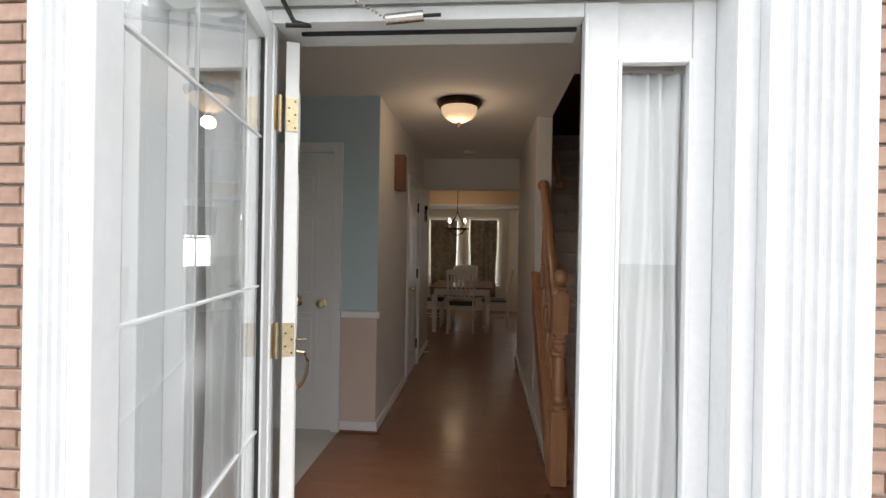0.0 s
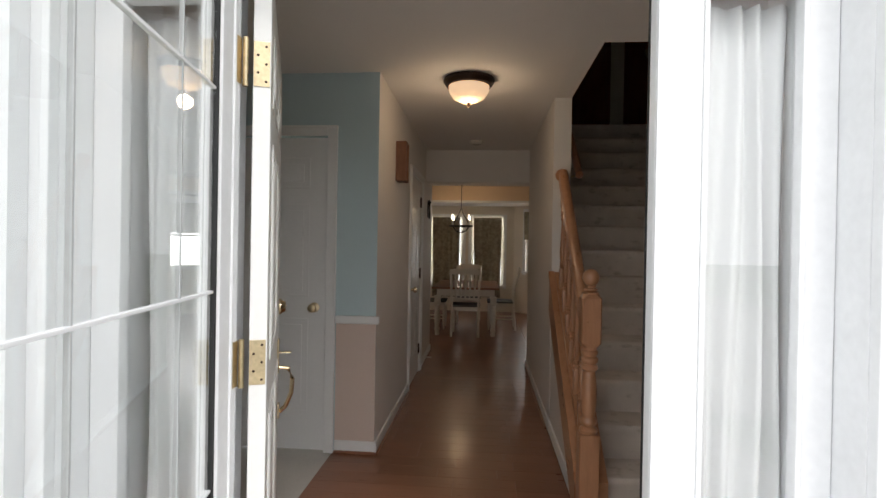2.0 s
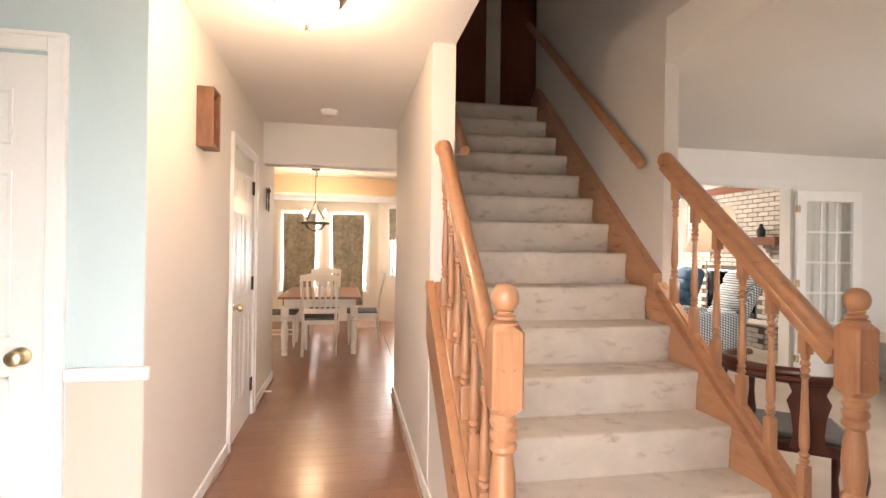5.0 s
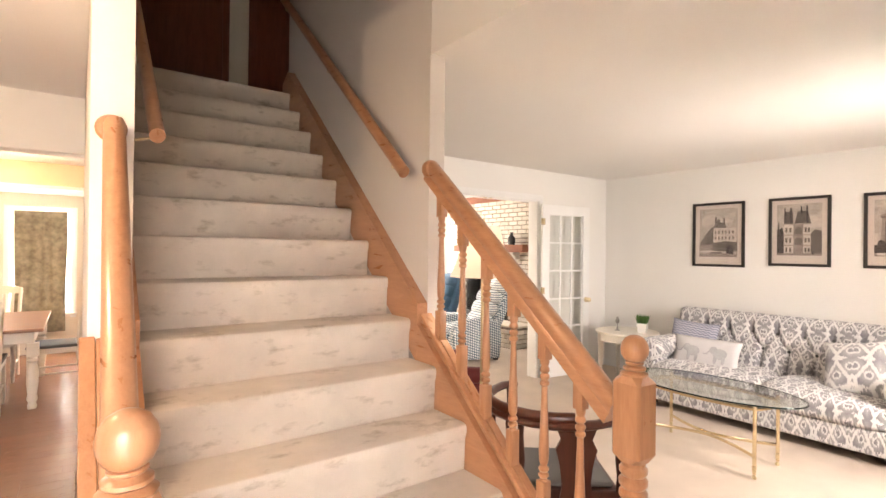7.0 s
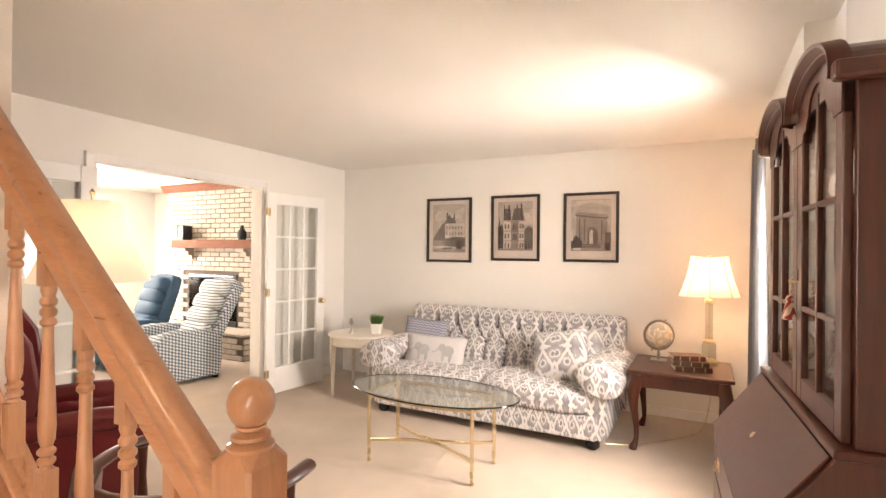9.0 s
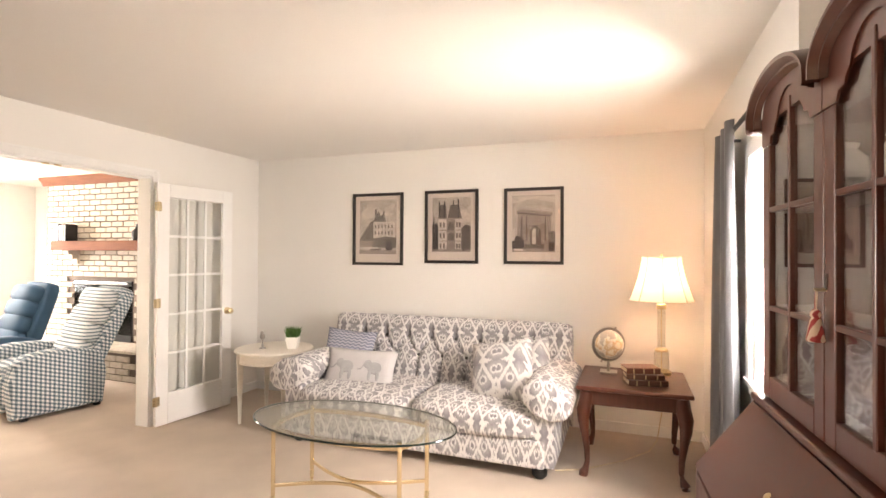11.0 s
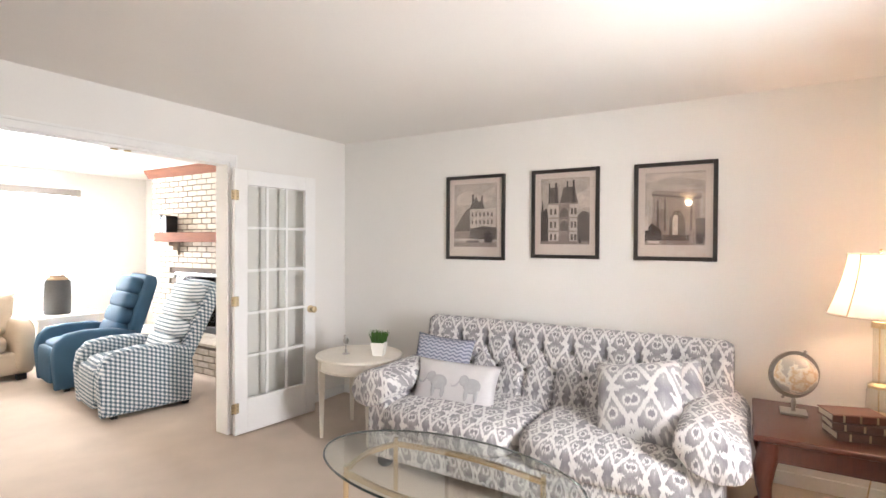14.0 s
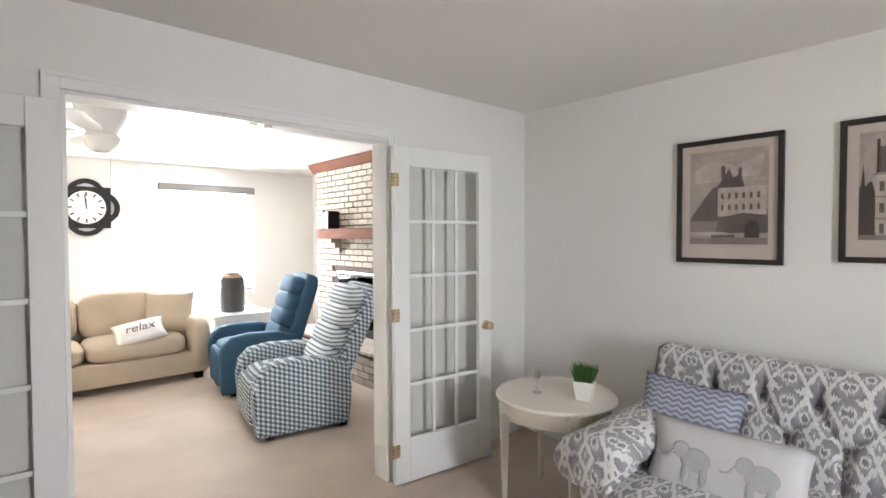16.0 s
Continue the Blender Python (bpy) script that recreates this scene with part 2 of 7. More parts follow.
def lathe(profile, seg=20, place=(0, 0, 0), bm=None, squash=1.0):
    """A turned piece from (radius, height) pairs, about a line that stands at place."""
    bm = bm or bmesh.new()
    rings = []
    for r, z in profile:
        rings.append([bm.verts.new((place[0] + r * math.cos(2 * math.pi * i / seg), place[1] + squash * r * math.sin(2 * math.pi * i / seg), place[2] + z)) for i in range(seg)])
    for lo, hi in zip(rings, rings[1:]):
        for i in range(seg):
            bm.faces.new((lo[i], lo[(i + 1) % seg], hi[(i + 1) % seg], hi[i]))
    if profile[0][0] > 1e-5:
        bm.faces.new(rings[0][::-1])
    if profile[-1][0] > 1e-5:
        bm.faces.new(rings[-1])
    bmesh.ops.remove_doubles(bm, verts=[v for v in rings[0] + rings[-1]], dist=1e-6)
    return bm


def tube(points, radius, seg=10, bm=None, taper=None, flat=1.0):
    """A round bar along a line of points."""
    bm = bm or bmesh.new()
    pts = [Vector(p) for p in points]
    rings, up = [], Vector((0, 0, 1))
    for i, p in enumerate(pts):
        d = (pts[min(i + 1, len(pts) - 1)] - pts[max(i - 1, 0)]).normalized()
        ref = up if abs(d.dot(up)) < 0.95 else Vector((0, 1, 0))
        s = d.cross(ref).normalized()
        u = s.cross(d).normalized()
        r = radius if taper is None else taper[i]
        rings.append([bm.verts.new(p + s * (r * math.cos(2 * math.pi * k / seg)) + u * (flat * r * math.sin(2 * math.pi * k / seg))) for k in range(seg)])
    for lo, hi in zip(rings, rings[1:]):
        for k in range(seg):
            bm.faces.new((lo[k], lo[(k + 1) % seg], hi[(k + 1) % seg], hi[k]))
    bm.faces.new(rings[0][::-1])
    bm.faces.new(rings[-1])
    return bm


def ball(radius, place=(0, 0, 0), seg=20, scale=(1, 1, 1), bm=None):
    bm = bm or bmesh.new()
    m = Matrix.Translation(place) @ Matrix.Diagonal((*scale, 1))
    bmesh.ops.create_uvsphere(bm, u_segments=seg, v_segments=seg // 2 + 2, radius=radius, matrix=m)
    return bm


def puff(sx, sy, sz, place=(0, 0, 0), power=4.0, seg=28, turn=None, bm=None, crown=0.0):
    """A stuffed cushion: a rounded block with soft edges. sx, sy, sz: full sizes."""
    bm = bm or bmesh.new()
    start = len(bm.verts)
    r = bmesh.ops.create_cube(bm, size=2.0)
    es = list({e for v in r["verts"] for e in v.link_edges})
    bmesh.ops.subdivide_edges(bm, edges=es, cuts=7, use_grid_fill=True)
    bm.verts.ensure_lookup_table()
    m = Matrix.Translation(place) @ (turn or Matrix())
    for v in bm.verts[start:] if start else bm.verts:
        c = v.co
        n = (abs(c.x) ** power + abs(c.y) ** power + abs(c.z) ** power) ** (1 / power)
        c = c / n
        c.z *= 1 + crown * (1 - c.x * c.x) * (1 - c.y * c.y)
        v.co = m @ Vector((c.x * sx / 2, c.y * sy / 2, c.z * sz / 2))
    return bm


def wall_with_holes(name, axis, a, b, lo, hi, z0, z1, holes, material, label):
    """A wall of thickness a..b along its axis, from lo to hi, cut by holes (lo, hi, z0, z1)."""
    bm = bmesh.new()
    cuts = sorted({lo, hi, *[h[0] for h in holes], *[h[1] for h in holes]})
    for p, q in zip(cuts, cuts[1:]):
        mid = (p + q) / 2
        hs = sorted([h for h in holes if h[0] < mid < h[1]], key=lambda h: h[2])
        z = z0
        spans = []
        for h in hs:
            if h[2] > z:
                spans.append((z, h[2]))
            z = h[3]
        if z < z1:
            spans.append((z, z1))
        for s0, s1 in spans:
            if axis == "y":
                box(p, q, a, b, s0, s1, bm=bm)
            else:
                box(a, b, p, q, s0, s1, bm=bm)
    bmesh.ops.remove_doubles(bm, verts=bm.verts, dist=1e-5)
    inner = [f for f in bm.faces if all(len(e.link_faces) > 2 for e in f.edges)]
    if inner:
        bmesh.ops.delete(bm, geom=inner, context="FACES_ONLY")
    return structure(name, bm, material, label, "wall")

# ---- the shell of the house ----
H = 2.44
structure("ground", box(-60, 60, -60, 60, -0.45, -0.30), GRASS, "mown green lawn in front of the house", "ground")
structure("porch", box(-1.2, 2.8, -1.5, 2.40, -0.295, -0.13, 0.01), CONCRETE, "bare grey concrete porch slab before the door", "porch")
# unseen slab, added so the side windows reflect pale ground, not dark lawn
structure("pavement", box(-6.0, 9.0, -16.0, -1.52, -0.30, -0.275), CONCRETE, "added unseen pale slab that brightens the side window reflections", "pavement")

structure("floor_living", box(1.47, 7.60, 2.40, 11.95, -0.12, 0.0), CARPET, "beige cut-pile carpet of the living and family rooms", "floor")
structure("floor_hall", box(-0.115, 1.468, 2.36, 11.95, -0.12, -0.006), PLANK, "subfloor under the reddish hardwood planks", "floor")
structure("floor_kitchen", box(1.4605, 3.6, 7.14, 11.95, -0.11, 0.004), PLANK, "reddish hardwood floor beside the dining table", "floor")
structure("floor_dining", box(-1.72, -0.117, 7.50, 11.95, -0.12, 0.0035), PLANK, "reddish hardwood floor under the dining chairs", "floor")
structure("floor_foyer", box(-1.72, -0.117, 2.36, 7.498, -0.12, -0.003), TILE, "pale tile floor of the foyer by the blue wall", "floor")

# front wall, thicker bay at the living room window
wall_with_holes("wall_front", "y", 2.42, 2.565, -1.72, 4.645, -0.30, 2.70, [(-0.123, 1.623, -0.31, 2.13)], WALL, "cream painted front wall round the entrance")
wall_with_holes("wall_front_living", "y", 2.51, 2.71, 4.645, 7.09, -0.30, 2.70, [(4.76, 5.32, 0.86, 1.915)], WALL, "cream painted wall with the curtained window")
structure("wall_east", box(6.97, 7.09, 2.71, 7.01, 0, H), WALL, "cream painted wall behind the sofa", "wall")
wall_with_holes("wall_back_living", "y", 7.01, 7.13, 2.79, 7.60, 0.0, H, [(4.105, 5.675, -0.1, 2.085)], WALL, "cream painted wall with the wide french door opening")
structure("wall_foyer_west", box(-1.72, -1.60, 2.60, 4.37, 0, H), BLUEWALL, "pale blue painted foyer wall", "wall")
wall_with_holes("wall_closet", "y", 4.37, 4.49, -1.72, 0.04, 0.0, H, [(-0.95, -0.17, -0.1, 2.035)], BLUEWALL, "pale blue painted wall above the chair rail")
wall_with_holes("wall_hall_left", "x", 0.04, 0.16, 4.37, 7.62, 0.0, H, [(5.77, 6.53, -0.1, 2.01)], HALLWALL, "warm beige painted hallway wall")
structure("wall_hall_right", box(1.335, 1.46, 4.945, 6.93, 0, 2.69), HALLWALL, "beige painted wall between hallway and stairs", "wall")
structure("wall_stair_upper_left", box(1.335, 1.46, 3.83, 6.93, 2.692, 5.2), DIMMED_STAIRWALL, "dim painted wall above the stairs", "wall")
structure("wall_stair_right", box(2.70, 2.79, 4.935, 7.01, 0, 5.2), DIMMED_STAIRWALL, "painted wall beside the carpeted stairs", "wall")
structure("wall_stair_upper_right", box(2.70, 2.79, 3.95, 4.934, 2.70, 5.2), DIMMED_STAIRWALL, "dim painted wall above the stair opening", "wall")
structure("wall_stair_upper_front", box(1.335, 2.79, 3.83, 3.949, 2.70, 5.2), DIMMED_STAIRWALL, "dim painted wall over the foot of the stairs", "wall")
structure("wall_landing_back", box(0.6, 3.6, 7.95, 8.07, 2.70, 5.2), CREAMWALL, "painted wall of the upper landing", "wall")
structure("wall_landing_left", box(0.5, 0.6, 6.93, 8.07, 2.70, 5.2), DIMMED_STAIRWALL, "dim painted wall of the upper landing", "wall")
structure("wall_landing_front", box(0.6, 1.334, 6.83, 6.93, 2.70, 5.2), DIMMED_STAIRWALL, "dim painted wall of the upper landing", "wall")
structure("wall_landing_right", box(3.6, 3.7, 7.0, 8.07, 2.70, 5.2), DIMMED_STAIRWALL, "dim painted wall of the upper landing", "wall")
structure("wall_landing_near", box(2.791, 3.6, 6.9, 7.0, 2.70, 5.2), DIMMED_STAIRWALL, "dim painted wall of the upper landing", "wall")
structure("ceiling_stairwell", box(0.5, 3.7, 3.83, 8.07, 5.2, 5.3), CEIL, "white ceiling above the stairwell", "ceiling")
structure("wall_soffit", box(0.161, 1.46, 6.931, 7.13, 2.075, H), CEIL, "white dropped soffit at the hallway's end", "wall")

# ceilings, open over the stairs
ceil = bmesh.new()
box(-1.72, 1.46, 2.60, 3.95, H, 2.70, bm=ceil)
box(-1.72, 1.334, 3.95, 6.93, H, 2.70, bm=ceil)
box(1.46, 2.70, 2.60, 3.95, H, 2.70, bm=ceil)
box(2.70, 7.09, 2.60, 4.93, H, 2.70, bm=ceil)
box(2.79, 7.09, 4.93, 7.13, H, 2.70, bm=ceil)
structure("ceiling", ceil, CEIL, "white textured ceiling of hall and living room", "ceiling")
structure("ceiling_stair_edge", box(1.3345, 1.4595, 3.95, 4.944, H, 2.691), CEIL, "white ceiling edge beside the stair opening", "ceiling")
structure("ceiling_kitchen", box(-1.9, 3.6, 6.935, 12.0, H + 0.002, 2.698), CEIL, "white ceiling over the dining table", "ceiling")
structure("ceiling_family", box(3.602, 7.7, 7.132, 12.0, H + 0.001, 2.699), CEIL, "bright white ceiling of the family room", "ceiling")

# dining end of the house
structure("wall_dining_left", box(-1.72, 0.038, 7.50, 7.62, 0, H), CREAMWALL, "warm cream painted dining wall", "wall")
structure("wall_dining_west", box(-1.90, -1.78, 7.62, 11.95, 0, H), CREAMWALL, "warm cream painted dining wall", "wall")
structure("wall_dining_header", box(-1.78, 3.50, 10.30, 10.42, 2.18, H), PEACHWALL, "peach painted header over the bay window", "wall")
structure("ceiling_bay", box(-1.78, 3.50, 10.421, 11.95, 2.19, 2.43), CEIL, "white lower ceiling of the bay", "ceiling")
structure("trim_bay_header", box(-1.78, 3.50, 10.285, 10.43, 2.14, 2.179, 0.006), WHITE, "white trim under the bay header", "trim")
wall_with_holes("wall_bay", "y", 11.70, 11.82, -0.90, 1.45, 0.0, 2.189, [(-0.27, 0.38, 0.55, 1.95), (0.58, 1.23, 0.55, 1.95)], CREAMWALL, "cream bay wall with two curtained windows")
structure("wall_kitchen_east", box(3.50, 3.60, 7.131, 11.95, 0, H), CREAMWALL, "painted wall between kitchen and family room", "wall")
structure("wall_kitchen_back", box(2.45, 3.50, 10.93, 11.05, 0, 2.189), CREAMWALL, "cream painted kitchen wall", "wall")
structure("wall_bay_left", box(-1.78, -0.90, 11.70, 11.82, 0, 2.189), CREAMWALL, "cream painted bay wall", "wall")
bw = thing("wall_bay_angled", (1.45, 11.70, 0), -37.5, "cream angled bay wall with a bright window", "wall", kind="structure")
abm = bmesh.new()
for a in ((0, 0.30, 0, 2.189), (0.98, 1.28, 0, 2.189), (0.30, 0.98, 0, 0.86), (0.30, 0.98, 2.06, 2.189)):
    box(a[0], a[1], 0.0, 0.12, a[2], a[3], bm=abm)
part("wall_panel", abm, CREAMWALL, bw)

# family room
wall_with_holes("wall_family_back", "y", 11.75, 11.87, 3.60, 7.70, 0.0, H, [(5.47, 6.63, 0.75, 2.17)], WALL, "white family room wall with a bright window")
structure("wall_family_east", box(7.60, 7.70, 7.0, 11.75, 0, H), WALL, "white family room wall beside the chimney", "wall")

# baseboards and chair rail
def baseboard(name, x0, x1, y0, y1, tall=0.085):
    bm = box(x0, x1, y0, y1, 0.0, tall, 0.004)
    return structure(name, bm, WHITE, "white painted baseboard along the wall", "baseboard")

baseboard("baseboard", 0.16, 0.174, 4.356, 5.70)
baseboard("baseboard.001", 0.16, 0.174, 6.60, 7.62)
baseboard("baseboard.002", -0.10, 0.174, 4.355, 4.369)
baseboard("baseboard.003", 1.321, 1.3345, 4.945, 6.93)
baseboard("baseboard.004", 6.955, 6.969, 2.71, 7.00)
baseboard("baseboard.005", 5.36, 6.955, 2.711, 2.725)
baseboard("baseboard.006", 5.75, 6.955, 6.995, 7.009)
baseboard("baseboard.007", 2.80, 4.04, 6.995, 7.009)
baseboard("baseboard.008", 4.0, 6.9, 11.735, 11.749)
def shoe(name, x0, x1, y0, y1):
    structure(name, box(x0, x1, y0, y1, 0.004, 0.024, 0.006), PLANK, "reddish wooden shoe moulding along the baseboard", "trim")

shoe("trim_shoe", 0.1745, 0.19, 4.34, 5.70)
shoe("trim_shoe.001", 0.1745, 0.19, 6.60, 7.62)
shoe("trim_shoe.002", -0.10, 0.174, 4.338, 4.3545)
shoe("trim_shoe.003", 1.306, 1.3205, 4.945, 6.93)
structure("trim_chair_rail", box(-0.10, 0.185, 4.338, 4.369, 0.835, 0.885, 0.008), WHITE, "white chair rail under the blue paint", "trim")
structure("wall_wainscot", box(-0.10, 0.159, 4.364, 4.3695, 0.085, 0.835), TANWALL, "tan painted lower wall under the chair rail", "wall")
structure("wall_hall_corner", box(0.04, 0.159, 4.3645, 4.3695, 0.886, H), BLUEWALL, "pale blue painted wall end", "wall")


# ---- doors ----
def six_panel_door(name, width, height, label, material=WHITE, deep=0.035):
    """A six-panel door leaf, hinge edge at x=0, lying along +x, face towards -y."""
    d = thing(name, label=label, category="door", kind="structure")
    part("leaf", box(0, width, 0, deep, 0.008, height, 0.002), material, d)
    st, mid = 0.115, 0.10
    pw = (width - 2 * st - mid) / 2
    for z0, z1 in ((0.25, 0.86), (1.0, 1.60), (1.70, 1.90)):
        for x0 in (st, st + pw + mid):
            for side in (-1, 1):
                y = -0.0045 if side < 0 else deep + 0.0045
                bm = bmesh.new()
                a, b = (y, 0.0) if side < 0 else (deep, y)
                box(x0, x0 + pw, a, b, z0 * height / 2.03, z0 * height / 2.03 + 0.014, 0.002, bm)
                box(x0, x0 + pw, a, b, z1 * height / 2.03 - 0.014, z1 * height / 2.03, 0.002, bm)
                box(x0, x0 + 0.014, a, b, z0 * height / 2.03, z1 * height / 2.03, 0.002, bm)
                box(x0 + pw - 0.014, x0 + pw, a, b, z0 * height / 2.03, z1 * height / 2.03, 0.002, bm)
                part("panel_moulding", bm, material, d)
                yy = (-0.006, 0.0) if side < 0 else (deep, deep + 0.006)
                part("raised_panel", box(x0 + 0.04, x0 + pw - 0.04, yy[0], yy[1], z0 * height / 2.03 + 0.04, z1 * height / 2.03 - 0.04, 0.004), material, d)
    return d


def knob(parent, x, z, y, out, material=OLDBRASS):
    bm = bmesh.new()
    prof = [(0.0, 0.0), (0.032, 0.0), (0.032, 0.006), (0.013, 0.012), (0.012, 0.03), (0.02, 0.036), (0.028, 0.048), (0.026, 0.06), (0.015, 0.068), (0.0, 0.07)]
    lathe(prof, 18, bm=bm)
    bm.transform(Matrix.Translation((x, y, z)) @ Matrix.Rotation(radians(90 if out < 0 else -90), 4, "X"))
    return part("door_knob", bm, material, parent, "round brass door knob", True)


def hinge(parent, place, material=OLDBRASS, turn=0, tall=0.10):
    w = tall * 0.42
    h = part("hinge", box(-w, w, -0.002, 0.002, -tall / 2, tall / 2, 0.0008), material, parent, "brass butt hinge")
    h.matrix_basis = pose(*place, 0, 0, turn)
    bm = lathe([(0.0065, -tall / 2 - 0.004), (0.0065, tall / 2 + 0.004)], 10, (0, -0.005, 0))
    part("hinge_pin", bm, material, h, "", True)
    for z in (-0.035, -0.012, 0.012, 0.035):
        for x in (-w * 0.65, w * 0.6):
            part("screw", lathe([(0.0, -0.0028), (0.0035, -0.0028), (0.0035, 0.0)], 8, (0, 0, 0)), BRONZE, h).matrix_basis = pose(x, -0.002, z, -90)
    return h


def casing(name, label, lo, hi, top, axis, face, out, wide=0.065):
    """A flat moulded trim round an opening on a wall face."""
    c = thing(name, label=label, category="door trim", kind="structure")
    a, b = sorted((face, face + out * 0.016))
    a2, b2 = sorted((face + out * 0.016, face + out * 0.024))
    for p, q, z0, z1 in ((lo - wide, lo, 0, top + wide), (hi, hi + wide, 0, top + wide), (lo, hi, top, top + wide)):
        bm, rim = bmesh.new(), bmesh.new()
        if axis == "y":
            box(p, q, a, b, z0, z1, 0.003, bm)
        else:
            box(a, b, p, q, z0, z1, 0.003, bm)
        part("trim_board", bm, WHITE, c)
    for p, q, z0, z1 in ((lo - wide, lo - wide + 0.016, 0, top + wide), (hi + wide - 0.016, hi + wide, 0, top + wide), (lo - wide + 0.016, hi + wide - 0.016, top + wide - 0.016, top + wide)):
        bm = bmesh.new()
        if axis == "y":
            box(p, q, a2, b2, z0, z1, 0.002, bm)
        else:
            box(a2, b2, p, q, z0, z1, 0.002, bm)
        part("outer_bead", bm, WHITE, c)
    return c


# entry closet door in the blue wall
d = six_panel_door("door_1", 0.775, 2.025, "closed white six-panel door in the blue wall")
d.matrix_world = pose(-0.948, 4.378, 0)
knob(d, 0.70, 0.93, 0, -1)
casing("trim_door_1", "white moulded casing round the closed door", -0.95, -0.17, 2.035, "y", 4.369, -1)
# hall closet door
d = six_panel_door("door_2", 0.755, 2.0, "closed white six-panel hallway closet door")
d.matrix_world = pose(0.155, 5.773, 0, 0, 0, 90)
knob(d, 0.065, 0.93, 0, -1, BRASS)
for z in (0.25, 1.05, 1.80):
    hinge(d, (0.745, -0.003, z), BRONZE)
casing("trim_door_2", "white moulded casing round the closet door", 5.77, 6.53, 2.01, "x", 0.1605, 1)
# front door, swung inward
d = six_panel_door("door_front", 0.89, 2.05, "white six-panel front door standing wide open", WHITE, 0.044)
d.matrix_world = pose(0.281, 2.475, 0, 0, 0, 111) 
lock = part("deadbolt", lathe([(0.0, 0), (0.033, 0), (0.033, 0.012), (0.026, 0.018), (0.022, 0.03), (0.0, 0.032)], 18), BRASS, d, "round brass deadbolt", True)
lock.matrix_basis = pose(0.825, 0, 1.075, 90)
hs = part("handle_plate", box(-0.025, 0.025, -0.008, 0, -0.07, 0.07, 0.003), BRASS, d, "brass thumb-latch plate")
hs.matrix_basis = pose(0.825, 0, 0.87)
part("thumb_latch", box(-0.012, 0.012, -0.055, -0.008, 0.01, 0.016, 0.002), BRASS, hs)
grip = [(0, -0.008, -0.05), (0, -0.045, -0.055), (0, -0.062, -0.10), (0, -0.058, -0.16), (0, -0.035, -0.215), (0, -0.012, -0.235)]
part("handle_grip", tube(grip, 0.009, 8), BRASS, hs, "curved brass pull", True)
part("handle_foot", box(-0.018, 0.018, -0.012, 0, -0.26, -0.20, 0.004), BRASS, hs)


# ---- entrance surround ----
sur = thing("door_surround", label="white painted entrance frame with side windows", category="door frame", kind="structure")
def post(name, x0, x1, y0, y1, z0, z1, bev=0.003, mat=WHITEOUT, lab=""):
    return part(name, box(x0, x1, y0, y1, z0, z1, bev), mat, sur, lab)
MID = 0.738
for s in (-1, 1):
    def sx(a, b):
        p, q = MID + s * (a - MID), MID + s * (b - MID)
        return min(p, q), max(p, q)
    if s > 0:
        post("mullion", 1.225, 1.33, 2.40, 2.445, -0.06, 2.13)
        post("inner_jamb", 1.272, 1.33, 2.4455, 2.57, -0.06, 2.13)
    else:
        post("mullion", 0.146, 0.215, 2.40, 2.445, -0.06, 2.13)
        post("inner_jamb", 0.146, 0.170, 2.4455, 2.57, -0.06, 2.13)
    post("mullion_bead", *((1.225, 1.238) if s > 0 else (0.202, 0.215)), 2.388, 2.399, -0.06, 2.09)
    post("outer_jamb", *sx(1.555, 1.622), 2.40, 2.57, -0.06, 2.13)
    post("sidelight_panel", *sx(1.33, 1.555), 2.41, 2.45, -0.06, 0.42)
    post("sidelight_head", *sx(1.33, 1.555), 2.41, 2.45, 1.95, 2.13)
    post("sidelight_bead", *sx(1.33, 1.342), 2.396, 2.43, 0.42, 1.95)
    post("sidelight_bead", *sx(1.543, 1.555), 2.396, 2.43, 0.42, 1.95)
    post("sidelight_bead", *sx(1.3425, 1.5425), 2.396, 2.43, 1.938, 1.95)
    post("sidelight_bead", *sx(1.3425, 1.5425), 2.396, 2.43, 0.42, 0.432)
    post("reveal", *sx(1.623, 1.70), 2.30, 2.419, -0.28, 2.16)
    post("reveal_bead", *sx(1.623, 1.645), 2.27, 2.30, -0.28, 2.10)
    # fluted pilaster
    a, b = sx(1.70, 1.985)
    out = [(a, 2.40), (a, 2.25)]
    n = 6
    w = b - a
    for i in range(n):
        c = a + w * (0.16 + 0.68 * (i + 0.5) / n)
        r = w * 0.68 / n * 0.36
        out += [(c - r, 2.25), (c - r * 0.7, 2.264), (c, 2.27), (c + r * 0.7, 2.264), (c + r, 2.25)]
    out += [(b, 2.25), (b, 2.40)]
    part("pilaster", prism(out, "z", -0.29, 2.45), WHITEOUT, sur, "white fluted pilaster")
    g = part("side_window_glass", box(*sx(1.3425, 1.5425), 2.432, 2.438, 0.43, 1.94), GLASS, sur, "clear glass side window")
    g.visible_shadow = False
post("door_head", 0.2155, 1.224, 2.40, 2.60, 2.085, 2.13)
post("lintel", -0.123, 1.623, 2.30, 2.399, 2.135, 2.32, 0.01)
post("cornice", -0.56, 2.06, 2.20, 2.42, 2.46, 2.62, 0.02)
post("frieze", -0.2, 1.70, 2.29, 2.41, 2.32, 2.46)
part("threshold", box(0.2155, 1.224, 2.33, 2.60, -0.06, 0.012, 0.006), OLDBRASS, sur, "worn metal door sill")
part("weatherstrip", box(1.2245, 1.236, 2.446, 2.458, 0.0, 2.085), RUBBER, sur, "black rubber weatherstrip")
part("weatherstrip", box(0.196, 0.2015, 2.385, 2.399, 0.0, 2.085), RUBBER, sur, "black rubber weatherstrip")
part("weatherstrip", box(0.288, 1.213, 2.47, 2.482, 2.073, 2.0845), RUBBER, sur, "black rubber weatherstrip")
